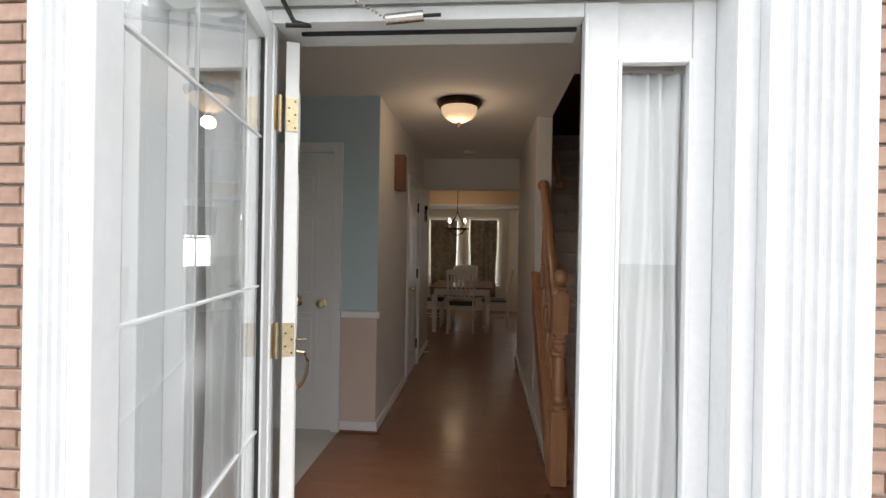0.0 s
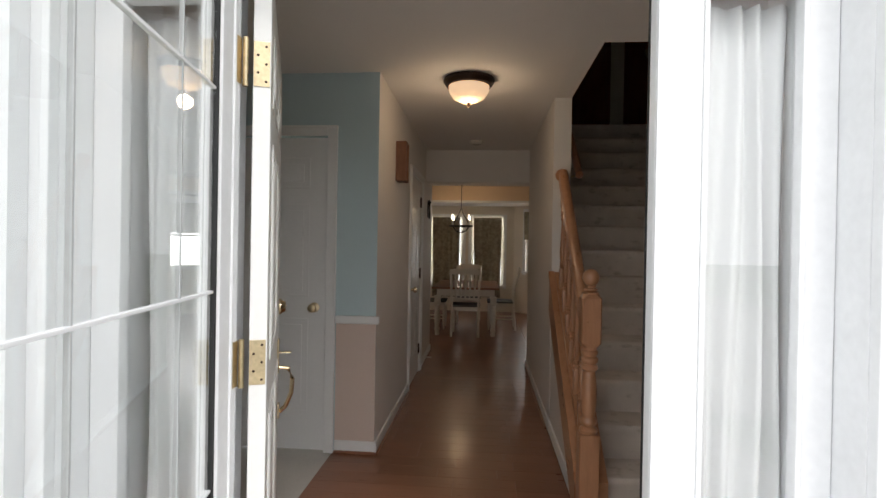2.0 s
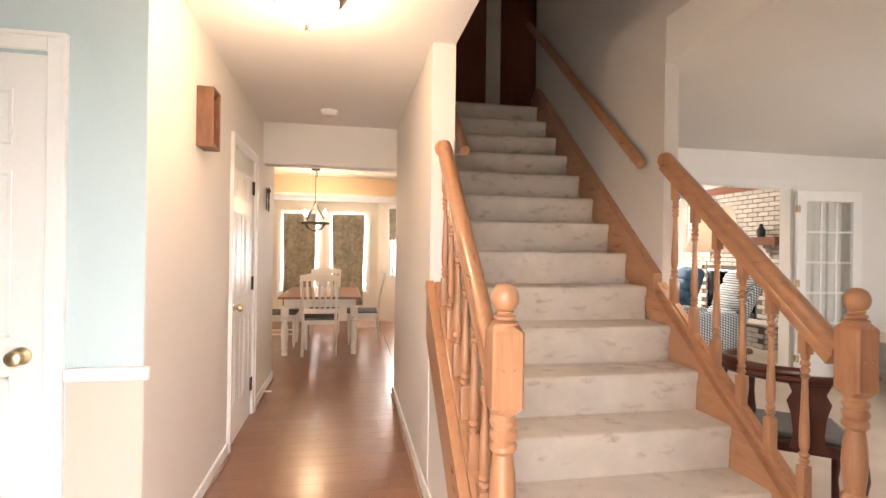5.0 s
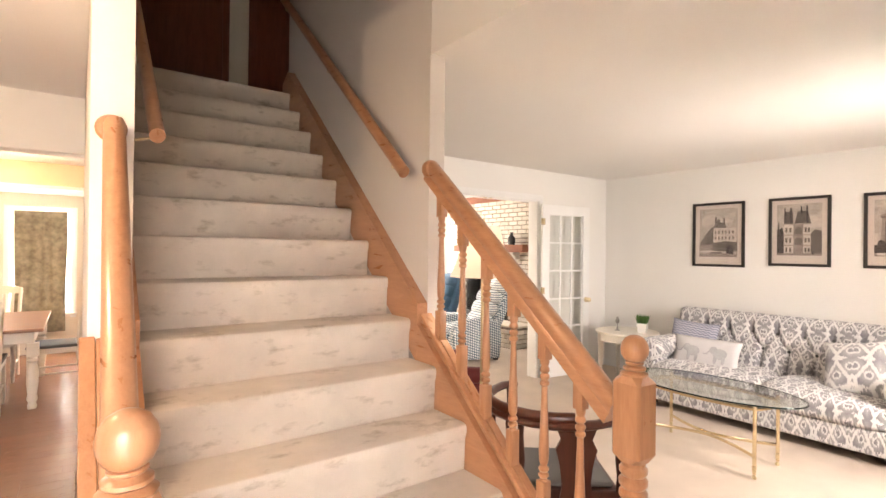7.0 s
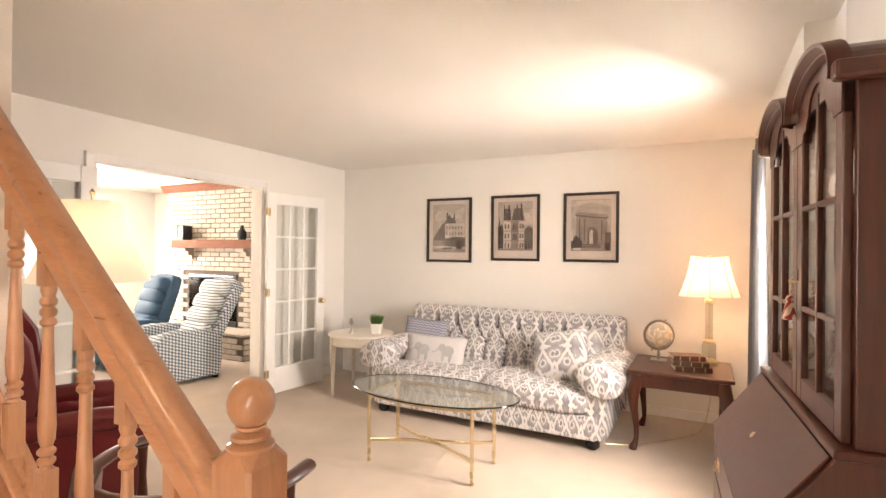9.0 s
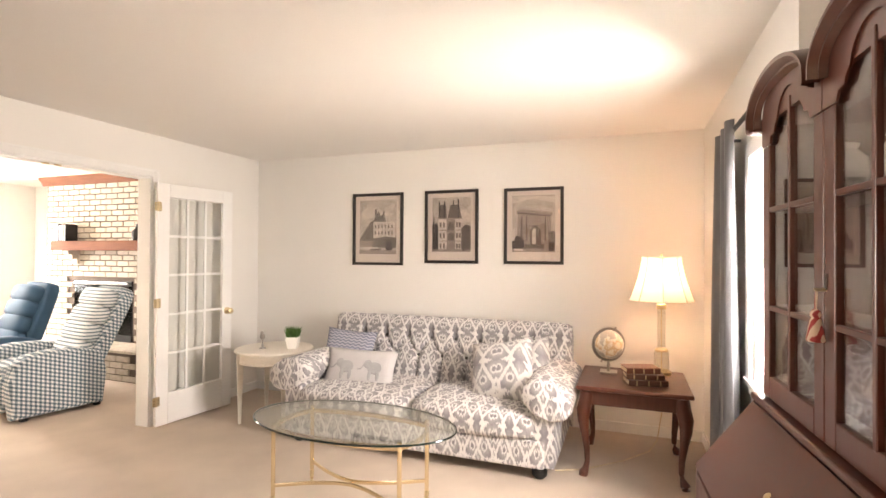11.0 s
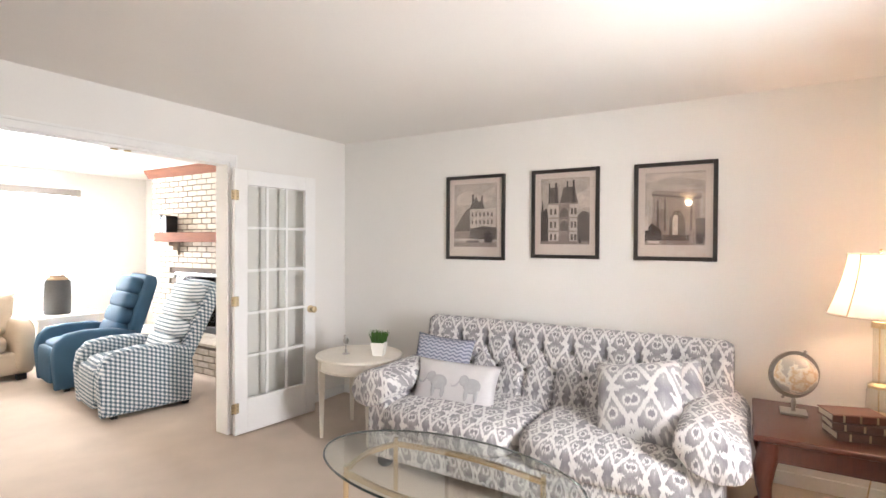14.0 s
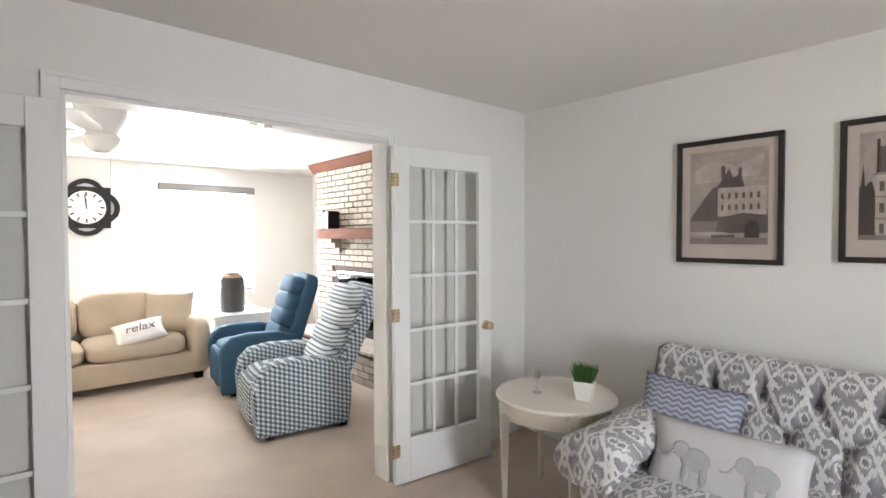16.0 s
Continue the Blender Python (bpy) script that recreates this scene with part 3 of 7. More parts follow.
for z in (0.25, 1.03, 1.80):
    hp = part("hinge_leaf", box(0.2155, 0.218, 2.402, 2.444, z - 0.058, z + 0.058, 0.0008), OLDBRASS, sur, "aged brass hinge leaf")
    part("hinge_pin", lathe([(0.007, z - 0.062), (0.007, z + 0.062)], 12, (0.226, 2.447, 0)), OLDBRASS, hp, "", True)
    lf = part("hinge_leaf", box(-0.0025, -0.0003, 0.003, 0.043, z - 0.058, z + 0.058, 0.0008), OLDBRASS, d, "aged brass hinge leaf")
    for k in range(5):
        part("screw", ball(0.0035, (-0.0025, 0.012 + 0.02 * (k % 2), z - 0.045 + 0.0225 * k), 8, (0.4, 1, 1)), BRONZE, lf, "", True)


def curtain(name, label, x0, x1, y, z0, z1, folds, depth, material, seed, parent=None, group="", top=None):
    """A hanging cloth with uneven folds, with thickness."""
    rnd = random.Random(seed)
    n, rows = folds * 10, 14
    ph = [rnd.uniform(-0.6, 0.6) for _ in range(folds + 2)]
    bm = bmesh.new()
    front, back = [], []
    for j in range(rows + 1):
        v = j / rows
        fr, bk = [], []
        for i in range(n + 1):
            u = i / n
            k = u * folds
            a = math.sin(2 * math.pi * k + ph[int(k)] * 0.5 + 0.5 * math.sin(3 * v + k))
            amp = depth * (0.55 + 0.45 * (1 - v)) * (0.8 + 0.25 * math.sin(k * 1.7 + seed))
            ta, tb = top or (x0, x1)
            x = (x0 + (x1 - x0) * u) * (1 - v) + (ta + (tb - ta) * u) * v + 0.008 * math.sin(5 * v + 2 * k)
            yy = y + amp * a
            z = z0 + (z1 - z0) * v
            fr.append(bm.verts.new((x, yy, z)))
            bk.append(bm.verts.new((x, yy - 0.003, z)))
        front.append(fr)
        back.append(bk)
    for g, flip in ((front, False), (back, True)):
        for j in range(rows):
            for i in range(n):
                q = (g[j][i], g[j][i + 1], g[j + 1][i + 1], g[j + 1][i])
                bm.faces.new(q[::-1] if flip else q)
    for j in (0, rows):
        for i in range(n):
            bm.faces.new((front[j][i], front[j][i + 1], back[j][i + 1], back[j][i]))
    for i in (0, n):
        for j in range(rows):
            bm.faces.new((front[j][i], front[j + 1][i], back[j + 1][i], back[j][i]))
    ob = part(name, bm, material, parent, "", True, 0)
    if parent is None:
        tagged(ob, label, "curtain", group)
    else:
        ob["label"] = label
    return ob


def cloth(name, colour, through_light=0.35, rough=0.85, fine=300):
    m, t, b = shader(name, colour, rough)
    co = coords(t)
    f = node(t, "ShaderNodeTexNoise", Scale=float(fine), Detail=4.0)
    t.links.new(co, f.inputs["Vector"])
    t.links.new(ramp(t, f.outputs[0], [(0.3, shade(colour, 0.9)), (0.7, shade(colour, 1.08))]), b.inputs["Base Color"])
    relief(t, b, f.outputs[0], 0.3, 0.001)
    tl = t.nodes.new("ShaderNodeBsdfTranslucent")
    tl.inputs[0].default_value = (*colour, 1)
    mx = t.nodes.new("ShaderNodeMixShader")
    mx.inputs[0].default_value = through_light
    out = t.nodes["Material Output"]
    t.links.new(b.outputs[0], mx.inputs[1])
    t.links.new(tl.outputs[0], mx.inputs[2])
    t.links.new(mx.outputs[0], out.inputs[0])
    return m


SHEER = cloth("white_sheer", (0.94, 0.95, 0.945), 0.25)
for k, (a, b) in enumerate(((1.335, 1.55), (-0.05, 0.165))):
    curtain("sidelight_curtain", "white gathered sheer curtain inside the side window", a, b, 2.48, 0.40, 1.925, 4, 0.028, SHEER, 3 + k, None, "side window curtains")

# storm door, swung outward
sd = thing("storm_door", (0.205, 2.395, 0), -79.5, "white framed storm door of clear glass standing open", "storm door", kind="structure")
W2 = 0.985
STORMGLASS = glassy("faint_green_storm_glass", (0.97, 0.98, 0.975), 0.0, 1.2)
BARGREY = mottled("grey_metal_bar", (0.42, 0.43, 0.43), 0.4, fine=60, coarse=6, amount=0.08)
part("hinge_stile", box(0, 0.075, -0.015, 0.015, -0.05, 2.08, 0.003), WHITEOUT, sd)
part("lock_stile", box(W2 - 0.075, W2, -0.015, 0.015, -0.05, 2.08, 0.003), WHITEOUT, sd)
part("top_rail", box(0.076, W2 - 0.076, -0.015, 0.015, 2.0, 2.08, 0.003), WHITEOUT, sd)
part("bottom_rail", box(0.076, W2 - 0.076, -0.015, 0.015, -0.05, 0.14, 0.003), WHITEOUT, sd)
gk = bmesh.new()
box(0.076, 0.088, -0.008, 0.008, 0.14, 2.0, 0, gk)
part("gasket", gk, RUBBER, sd, "black rubber glazing gasket")
g = part("glass_pane", box(0.088, W2 - 0.076, -0.003, 0.003, 0.14, 2.0), STORMGLASS, sd, "clear storm door glass")
g.visible_shadow = False
for z in (0.31, 0.77, 1.225, 1.69):
    part("glazing_bar", box(0.088, W2 - 0.076, -0.0055, 0.0055, z - 0.0035, z + 0.0035, 0.0015), WHITEOUT, sd)
for x in (0.265, 0.595):
    part("glazing_bar", box(x - 0.0025, x + 0.0025, -0.0045, 0.0045, 0.14, 2.0, 0.001), BARGREY, sd)
part("hinge_rail", box(-0.012, 0.0, -0.03, 0.02, -0.05, 2.08, 0.002), WHITEOUT, sd)
part("rain_gasket", box(-0.02, -0.0125, -0.012, 0.004, -0.05, 2.08), RUBBER, sd, "black rubber edge seal")

cl = thing("door_closer", (0.30, 2.37, 2.075), 0, "chrome door closer tube with a slack safety chain", "door closer")
part("cylinder", tube([(0.30, 0, -0.0), (0.42, 0.0, 0.01)], 0.017, 12), CHROME, cl, "chrome closer cylinder", True)
part("rod", tube([(0.42, 0, 0.01), (0.475, 0, 0.012)], 0.006, 8), BLACK, cl, "", True)
part("bracket", tube([(-0.03, -0.02, 0.06), (0.0, 0.0, 0.0), (0.05, 0.01, -0.01), (-0.02, -0.02, -0.02)], 0.008, 8), BLACK, cl, "black iron bracket", True)
ch = bmesh.new()
for i in range(14):
    u = i / 13
    lathe([(0.0, -0.006), (0.006, 0.0), (0.0, 0.006)], 6, (0.15 + 0.16 * u, -0.01 - 0.05 * (1 - u), 0.07 - 0.075 * u), ch)
part("chain", ch, CHROME, cl, "small steel chain")

# ---- staircase ----
RUN, RISE = 0.2255, 0.1955
def nose(k):
    return 4.543 + RUN * (k - 4)
def tread(k):
    return 0.551 + RISE * (k - 3)
stair = thing("staircase", label="straight staircase in worn greige carpet", category="staircase", kind="structure")
for k in range(1, 15):
    y0, z1 = nose(k), tread(k)
    z0 = 0.0 if k == 1 else tread(k - 1) - 0.02
    y1 = nose(k + 1) + 0.06 if k < 14 else 7.95
    x0, x1 = 1.486, 2.640
    r = 0.022
    o = [(y0 + 0.016, z0), (y0 + 0.012, z1 - 0.07), (y0 + 0.004, z1 - 0.048), (y0, z1 - r), (y0 + 0.006, z1 - 0.007), (y0 + 0.022, z1), (y1, z1), (y1, z0)]
    bm = prism(o, "x", x0, x1)
    part("carpeted_step", bm, STAIRCARPET, stair, "", True, 35)
structure("floor_landing", box(0.6, 3.6, 7.0, 7.95, 2.56, 2.698), STAIRCARPET, "greige carpet of the upper landing", "floor")

SL = 0.845
def rail_top(y):
    return 1.335 + SL * (y - 4.215)
def cap_top(y):
    return 0.80 + SL * (y - 4.5)

def sloped(x0, x1, ya, yb, zf, lo, hi, bevel=0.0):
    """A board that follows the stairs' slope between two heights above a line."""
    return prism([(ya, zf(ya) + lo), (yb, zf(yb) + lo), (yb, zf(yb) + hi), (ya, zf(ya) + hi)], "x", x0, x1, bevel)

for s, xs in ((0, (1.461, 1.485)), (1, (2.6405, 2.699))):
    up = lambda y: tread(4) + RISE / RUN * (y - nose(4))
    bm = prism([(4.936, up(4.936) - 0.16), (6.86, up(6.86) - 0.16), (6.98, tread(14) + 0.005), (6.98, tread(14) + 0.11), (6.86, up(6.86) + 0.13), (4.936, up(4.936) + 0.13)], "x", *xs)
    part("skirt_board", bm, OAKY, stair, "honey oak skirt board")

def baluster_bm(z0, z1):
    """A turned baluster with square ends and beaded rings."""
    bm = bmesh.new()
    h = z1 - z0
    box(-0.019, 0.019, -0.019, 0.019, z0, z0 + 0.20 * h, 0.002, bm)
    prof = [(0.018, 0.195), (0.012, 0.212), (0.019, 0.222), (0.019, 0.234), (0.012, 0.244), (0.019, 0.255), (0.019, 0.266), (0.012, 0.278), (0.017, 0.30), (0.019, 0.35), (0.0175, 0.42), (0.014, 0.53), (0.0115, 0.65), (0.011, 0.69), (0.0175, 0.70), (0.0175, 0.712), (0.0115, 0.722), (0.018, 0.735), (0.018, 0.747), (0.0115, 0.758), (0.018, 0.77), (0.018, 0.782), (0.013, 0.795), (0.017, 0.815), (0.016, 0.835)]
    lathe([(r, z0 + f * h) for r, f in prof], 14, bm=bm)
    box(-0.019, 0.019, -0.019, 0.019, z0 + 0.83 * h, z1, 0.002, bm)
    return bm

NEWEL = [(0.038, 0.425), (0.044, 0.435), (0.045, 0.45), (0.030, 0.465), (0.041, 0.48), (0.042, 0.495), (0.031, 0.51), (0.037, 0.56), (0.040, 0.62), (0.037, 0.68), (0.031, 0.725), (0.030, 0.735), (0.042, 0.748), (0.042, 0.762), (0.033, 0.772), (0.043, 0.785), (0.043, 0.799), (0.033, 0.810), (0.042, 0.822), (0.042, 0.834), (0.035, 0.842), (0.037, 0.858)]
CAPN = [(0.036, 1.112), (0.040, 1.118), (0.041, 1.124), (0.027, 1.131), (0.034, 1.136), (0.034, 1.142), (0.022, 1.148), (0.027, 1.153), (0.027, 1.157), (0.018, 1.161)]
def chamfered(half, z0, z1, bm, cut=0.022, tip=0.022):
    rows = []
    for z, c in ((z0, cut), (z0 + tip, cut * 0.35), (z1 - tip, cut * 0.35), (z1, cut)):
        h = half if z0 < z < z1 else half - 0.010
        rows.append([bm.verts.new((x, y, z)) for x, y in ((h - c, -h), (h, -h + c), (h, h - c), (h - c, h), (-h + c, h), (-h, h - c), (-h, -h + c), (-h + c, -h))])
    for lo, hi in zip(rows, rows[1:]):
        for i in range(8):
            bm.faces.new((lo[i], lo[(i + 1) % 8], hi[(i + 1) % 8], hi[i]))
    bm.faces.new(rows[0][::-1])
    bm.faces.new(rows[-1])
    return bm

def railing(x, xn, yn, dz, label):
    rl = thing("stair_railing", (0, 0, 0), 0, label, "stair railing", "open stair railings")
    nw = part("newel_post", chamfered(0.048, 0.855, 1.118, bmesh.new()), OAK, rl, "chamfered oak newel block")
    part("newel_base", box(-0.048, 0.048, -0.048, 0.048, -dz, 0.43, 0.006), OAK, nw)
    part("newel_shaft", lathe(NEWEL, 24), OAK, nw, "", True)
    part("newel_neck", lathe(CAPN, 24), OAK, nw, "", True)
    part("newel_ball", lathe([(0.0, 1.155), (0.020, 1.157), (0.032, 1.166), (0.040, 1.182), (0.042, 1.198), (0.038, 1.216), (0.028, 1.231), (0.014, 1.239), (0.0, 1.241)], 26), OAK, nw, "turned oak ball finial", True)
    for px in (-0.017, 0.017):
        part("screw_plug", lathe([(0.0, 0.0035), (0.005, 0.003), (0.0065, 0.0)], 10), OAK, nw, "", True).matrix_basis = pose(px, -0.048, 0.985, 90)
    nw.location = (xn, yn, dz)
    ya, yb = yn + 0.045, 4.90
    prof = [(-0.026, -0.085), (0.026, -0.085), (0.028, -0.062), (0.022, -0.052), (0.031, -0.035), (0.032, -0.018), (0.022, -0.004), (0.0, 0.0), (-0.022, -0.004), (-0.032, -0.018), (-0.031, -0.035), (-0.022, -0.052), (-0.028, -0.062)]
    bm = bmesh.new()
    ends = []
    for y, xe in ((ya, xn), (yb, x + 0.008)):
        ends.append([bm.verts.new((xe + px, y - pz * 0.55, rail_top(y) + pz * 1.05)) for px, pz in prof])
    for i in range(len(prof)):
        j = (i + 1) % len(prof)
        bm.faces.new((ends[0][i], ends[0][j], ends[1][j], ends[1][i]))
    bm.faces.new(ends[0])
    bm.faces.new(ends[1][::-1])
    hr = part("handrail", bm, OAKY, rl, "", True, 50)
    bm = lathe([(0.0, 0.0), (0.033, 0.0), (0.045, 0.008), (0.047, 0.022), (0.040, 0.034), (0.0, 0.036)], 22)
    bm.transform(pose(x, 4.93, rail_top(4.90) - 0.045, 90))
    part("rosette", bm, OAKY, rl, "round oak wall rosette", True)
    part("stringer_cap", sloped(x - 0.034, x + 0.034, ya + 0.003, 4.934, cap_top, -0.022, 0.0, 0.005), OAKY, rl)
    part("cap_moulding", sloped(x - 0.026, x + 0.026, ya + 0.003, 4.934, cap_top, -0.05, -0.0225, 0.006), OAKY, rl)
    part("stringer", sloped(x - 0.018, x + 0.018, ya + 0.003, 4.934, cap_top, -0.36, -0.0505), OAKY, rl, "oak stringer board")
    for i in range(6):
        y = 4.813 - 0.1632 * i
        z0, z1 = cap_top(y) - 0.012, rail_top(y) - 0.088
        b = part("baluster", baluster_bm(z0, z1), OAK, rl, "", True, 35)
        b.location = (x + 0.5 * (xn - x) * (4.90 - y) / (yb - ya), y, 0)
        if i < 5:
            f = part("fillet", sloped(x - 0.012, x + 0.012, y - 0.144, y - 0.019, cap_top, 0.0005, 0.009), OAKY, rl)
    return rl

railing(1.392, 1.368, 3.745, 0.0, "honey oak railing with turned balusters along the hallway")
railing(2.692, 2.693, 3.796, -0.018, "honey oak railing with turned balusters along the living room")

# drywall below the open railings
def under(name, x0, x1, label):
    o = [(3.80, 0.0), (4.944, 0.0), (4.944, cap_top(4.944) - 0.20), (3.80, max(0.03, cap_top(3.80) - 0.20))]
    structure(name, prism(o, "x", x0, x1), HALLWALL, label, "wall")
under("wall_under_rail_left", 1.340, 1.376, "beige wall panel under the hallway railing")
under("wall_under_rail_right", 2.745, 2.785, "cream wall panel under the living room railing")
structure("trim_stair_apron_left", sloped(1.318, 1.3395, 3.80, 4.944, cap_top, -0.30, -0.05, 0.003), OAKY, "honey oak apron board below the hallway railing", "trim")
structure("trim_stair_apron_right", sloped(2.7105, 2.7445, 3.80, 4.93, cap_top, -0.36, -0.05, 0.003), OAKY, "honey oak apron board below the railing", "trim")
structure("trim_stair_inner_left", sloped(1.4135, 1.4855, 3.80, 4.934, cap_top, -0.36, -0.052), OAKY, "honey oak inner stringer beside the treads", "trim")
structure("trim_stair_inner_right", sloped(2.6405, 2.6865, 3.80, 4.934, cap_top, -0.36, -0.052), OAKY, "honey oak inner stringer beside the treads", "trim")
structure("trim_stair_apron_cap", sloped(1.312, 1.3570, 3.80, 4.944, cap_top, -0.049, -0.003, 0.004), OAKY, "honey oak cap along the hallway apron board", "trim")
baseboard("baseboard.009", 1.3255, 1.3395, 3.80, 4.944)

def wall_rail(x, wall_x, ya, label):
    r = thing("wall_handrail", (0, 0, 0), 0, label, "handrail", "stair wall handrails")
    yb = 7.0
    zf = lambda y: 1.775 + 0.862 * (y - 4.93)
    bm = tube([(x, ya, zf(ya)), (x, (ya + yb) / 2, zf((ya + yb) / 2)), (x, yb, zf(yb))], 0.028, 14, flat=1.15)
    part("rail", bm, OAKY, r, "", True, 50)
    for y in (5.15, 6.0, 6.85):
        part("bracket", tube([(x, y, zf(y) - 0.03), (x, y, zf(y) - 0.06), (wall_x, y, zf(y) - 0.085)], 0.006, 8), OLDBRASS, r, "small brass bracket", True)
wall_rail(2.615, 2.70, 5.03, "honey oak handrail on the stairwell wall")
wall_rail(1.545, 1.46, 5.07, "honey oak handrail on the hallway side of the stairs")

# landing doors
for x0, x1, nm in ((1.70, 2.44, "door_3"), (2.62, 3.35, "door_4")):
    dd = thing(nm, (0, 0, 0), 0, "dark red-brown wooden door on the upper landing", "door", kind="structure")
    part("leaf", box(x0 + 0.06, x1 - 0.06, 7.93, 7.949, 2.70, 4.68), DARKDOOR, dd)
    part("door_trim", box(x0, x0 + 0.059, 7.92, 7.949, 2.70, 4.74, 0.004), DARKDOOR, dd)
    part("door_trim", box(x1 - 0.059, x1, 7.92, 7.949, 2.70, 4.74, 0.004), DARKDOOR, dd)
    part("door_trim", box(x0 + 0.06, x1 - 0.06, 7.92, 7.949, 4.681, 4.74, 0.004), DARKDOOR, dd)

# ---- fabrics and other surfaces of the furniture ----
def split_xyz(t, scale=1.0):
    c, s = t.nodes.new("ShaderNodeTexCoord"), t.nodes.new("ShaderNodeSeparateXYZ")
    n = node(t, "ShaderNodeTexNoise", Scale=26.0, Detail=3.0)
    mp = t.nodes.new("ShaderNodeMapping")
    mp.inputs["Scale"].default_value = (1, 3.0, 1)
    t.links.new(c.outputs["Object"], mp.inputs[0])
    t.links.new(mp.outputs[0], n.inputs["Vector"])
    t.links.new(c.outputs["Object"], s.inputs[0])
    return s.outputs, maths(t, "SUBTRACT", n.outputs[0], 0.5)


def ikat(name, width, high, soft, pale, grey, dark):
    """Woven ogee medallions in greys on off-white, with feathered edges."""
    m, t, b = shader(name, pale, 0.9, 0, 0.2)
    (x, y, z), wob = split_xyz(t)
    feather = node(t, "ShaderNodeTexNoise", Scale=1.0, Detail=2.0)
    mp = t.nodes.new("ShaderNodeMapping")
    mp.inputs["Scale"].default_value = (8, 170, 8)
    cn = t.nodes.new("ShaderNodeTexCoord")
    t.links.new(cn.outputs["Object"], mp.inputs[0])
    t.links.new(mp.outputs[0], feather.inputs["Vector"])
    jag = maths(t, "SUBTRACT", feather.outputs[0], 0.5)
    u = maths(t, "ADD", y, maths(t, "MULTIPLY", wob, 0.012))
    v = maths(t, "ADD", maths(t, "ADD", x, z), maths(t, "ADD", maths(t, "MULTIPLY", wob, soft), maths(t, "MULTIPLY", jag, soft * 2.2)))
    uu = maths(t, "PINGPONG", u, width / 2)
    vv = maths(t, "PINGPONG", v, high / 2)
    row = maths(t, "FLOOR", maths(t, "DIVIDE", u, width / 2))
    cx = t.nodes.new("ShaderNodeCombineXYZ")
    t.links.new(maths(t, "DIVIDE", uu, width * 0.36), cx.inputs[0])
    t.links.new(maths(t, "DIVIDE", vv, high * 0.30), cx.inputs[1])
    cell, rim = t.nodes.new("ShaderNodeTexVoronoi"), t.nodes.new("ShaderNodeTexVoronoi")
    cell.voronoi_dimensions = rim.voronoi_dimensions = "2D"
    rim.feature = "DISTANCE_TO_EDGE"
    for vn in (cell, rim):
        vn.inputs["Scale"].default_value = 1.0
        t.links.new(cx.outputs[0], vn.inputs["Vector"])
    inner = ramp(t, cell.outputs["Distance"], [(0.0, dark), (0.13, dark), (0.16, pale), (0.23, pale), (0.27, grey), (0.6, dark)])
    edge = ramp(t, rim.outputs["Distance"], [(0.0, (1, 1, 1)), (0.085, (1, 1, 1)), (0.12, (0, 0, 0))])
    cm = t.nodes.new("ShaderNodeMixRGB")
    t.links.new(edge, cm.inputs[0])
    t.links.new(inner, cm.inputs[1])
    cm.inputs[2].default_value = (*pale, 1)
    col = cm.outputs[0]
    big = node(t, "ShaderNodeTexNoise", Scale=70.0, Detail=8.0)
    mixc = t.nodes.new("ShaderNodeMixRGB")
    mixc.blend_type = "MULTIPLY"
    mixc.inputs[0].default_value = 0.38
    t.links.new(col, mixc.inputs[1])
    t.links.new(big.outputs[0], mixc.inputs[2])
    t.links.new(mixc.outputs[0], b.inputs["Base Color"])
    b.inputs["Sheen Weight"].default_value = 0.2
    relief(t, b, big.outputs[0], 0.25, 0.001)
    return m


def gingham(name, pale, mid, dark, pitch):
    m, t, b = shader(name, mid, 0.9, 0, 0.2)
    (x, y, z), wob = split_xyz(t)
    k = 2 * math.pi / pitch
    a = maths(t, "GREATER_THAN", maths(t, "SINE", maths(t, "MULTIPLY", maths(t, "ADD", x, y), k)), 0.0)
    c = maths(t, "GREATER_THAN", maths(t, "SINE", maths(t, "MULTIPLY", maths(t, "ADD", z, maths(t, "MULTIPLY", x, 0.35)), k)), 0.0)
    f = maths(t, "MULTIPLY", maths(t, "ADD", a, c), 0.5)
    t.links.new(ramp(t, f, [(0.0, pale), (0.3, mid), (0.75, dark)], True), b.inputs["Base Color"])
    n = node(t, "ShaderNodeTexNoise", Scale=400.0)
    relief(t, b, n.outputs[0], 0.3, 0.001)
    return m


def striped(name, a, bcol, pitch, axis=2, wave=0.006, stops=(0.35, 0.6)):
    m, t, b = shader(name, a, 0.9, 0, 0.2)
    s, wob = split_xyz(t)
    v = maths(t, "ADD", s[axis], maths(t, "MULTIPLY", maths(t, "SINE", maths(t, "MULTIPLY", s[1], 130.0)), wave))
    f = maths(t, "ADD", maths(t, "MULTIPLY", maths(t, "SINE", maths(t, "MULTIPLY", v, 2 * math.pi / pitch)), 0.5), 0.5)
    t.links.new(ramp(t, f, [(stops[0], a), (stops[1], bcol)]), b.inputs["Base Color"])
    return m


IKAT = ikat("grey_ikat_cloth", 0.215, 0.42, 0.032, (0.78, 0.76, 0.74), (0.40, 0.385, 0.39), (0.27, 0.26, 0.275))
IKATBIG = ikat("grey_ikat_pillow_cloth", 0.34, 0.44, 0.02, (0.74, 0.72, 0.70), (0.44, 0.425, 0.43), (0.30, 0.29, 0.31))
CHECK = gingham("blue_green_gingham", (0.68, 0.69, 0.69), (0.25, 0.30, 0.34), (0.065, 0.10, 0.13), 0.034)
CHECKBACK = striped("blue_green_check_stripe", (0.66, 0.68, 0.68), (0.16, 0.21, 0.24), 0.032, 2, 0.0008, (0.55, 0.75))
CHEVRON = striped("blue_grey_chevron_cloth", (0.19, 0.20, 0.26), (0.40, 0.41, 0.47), 0.026)
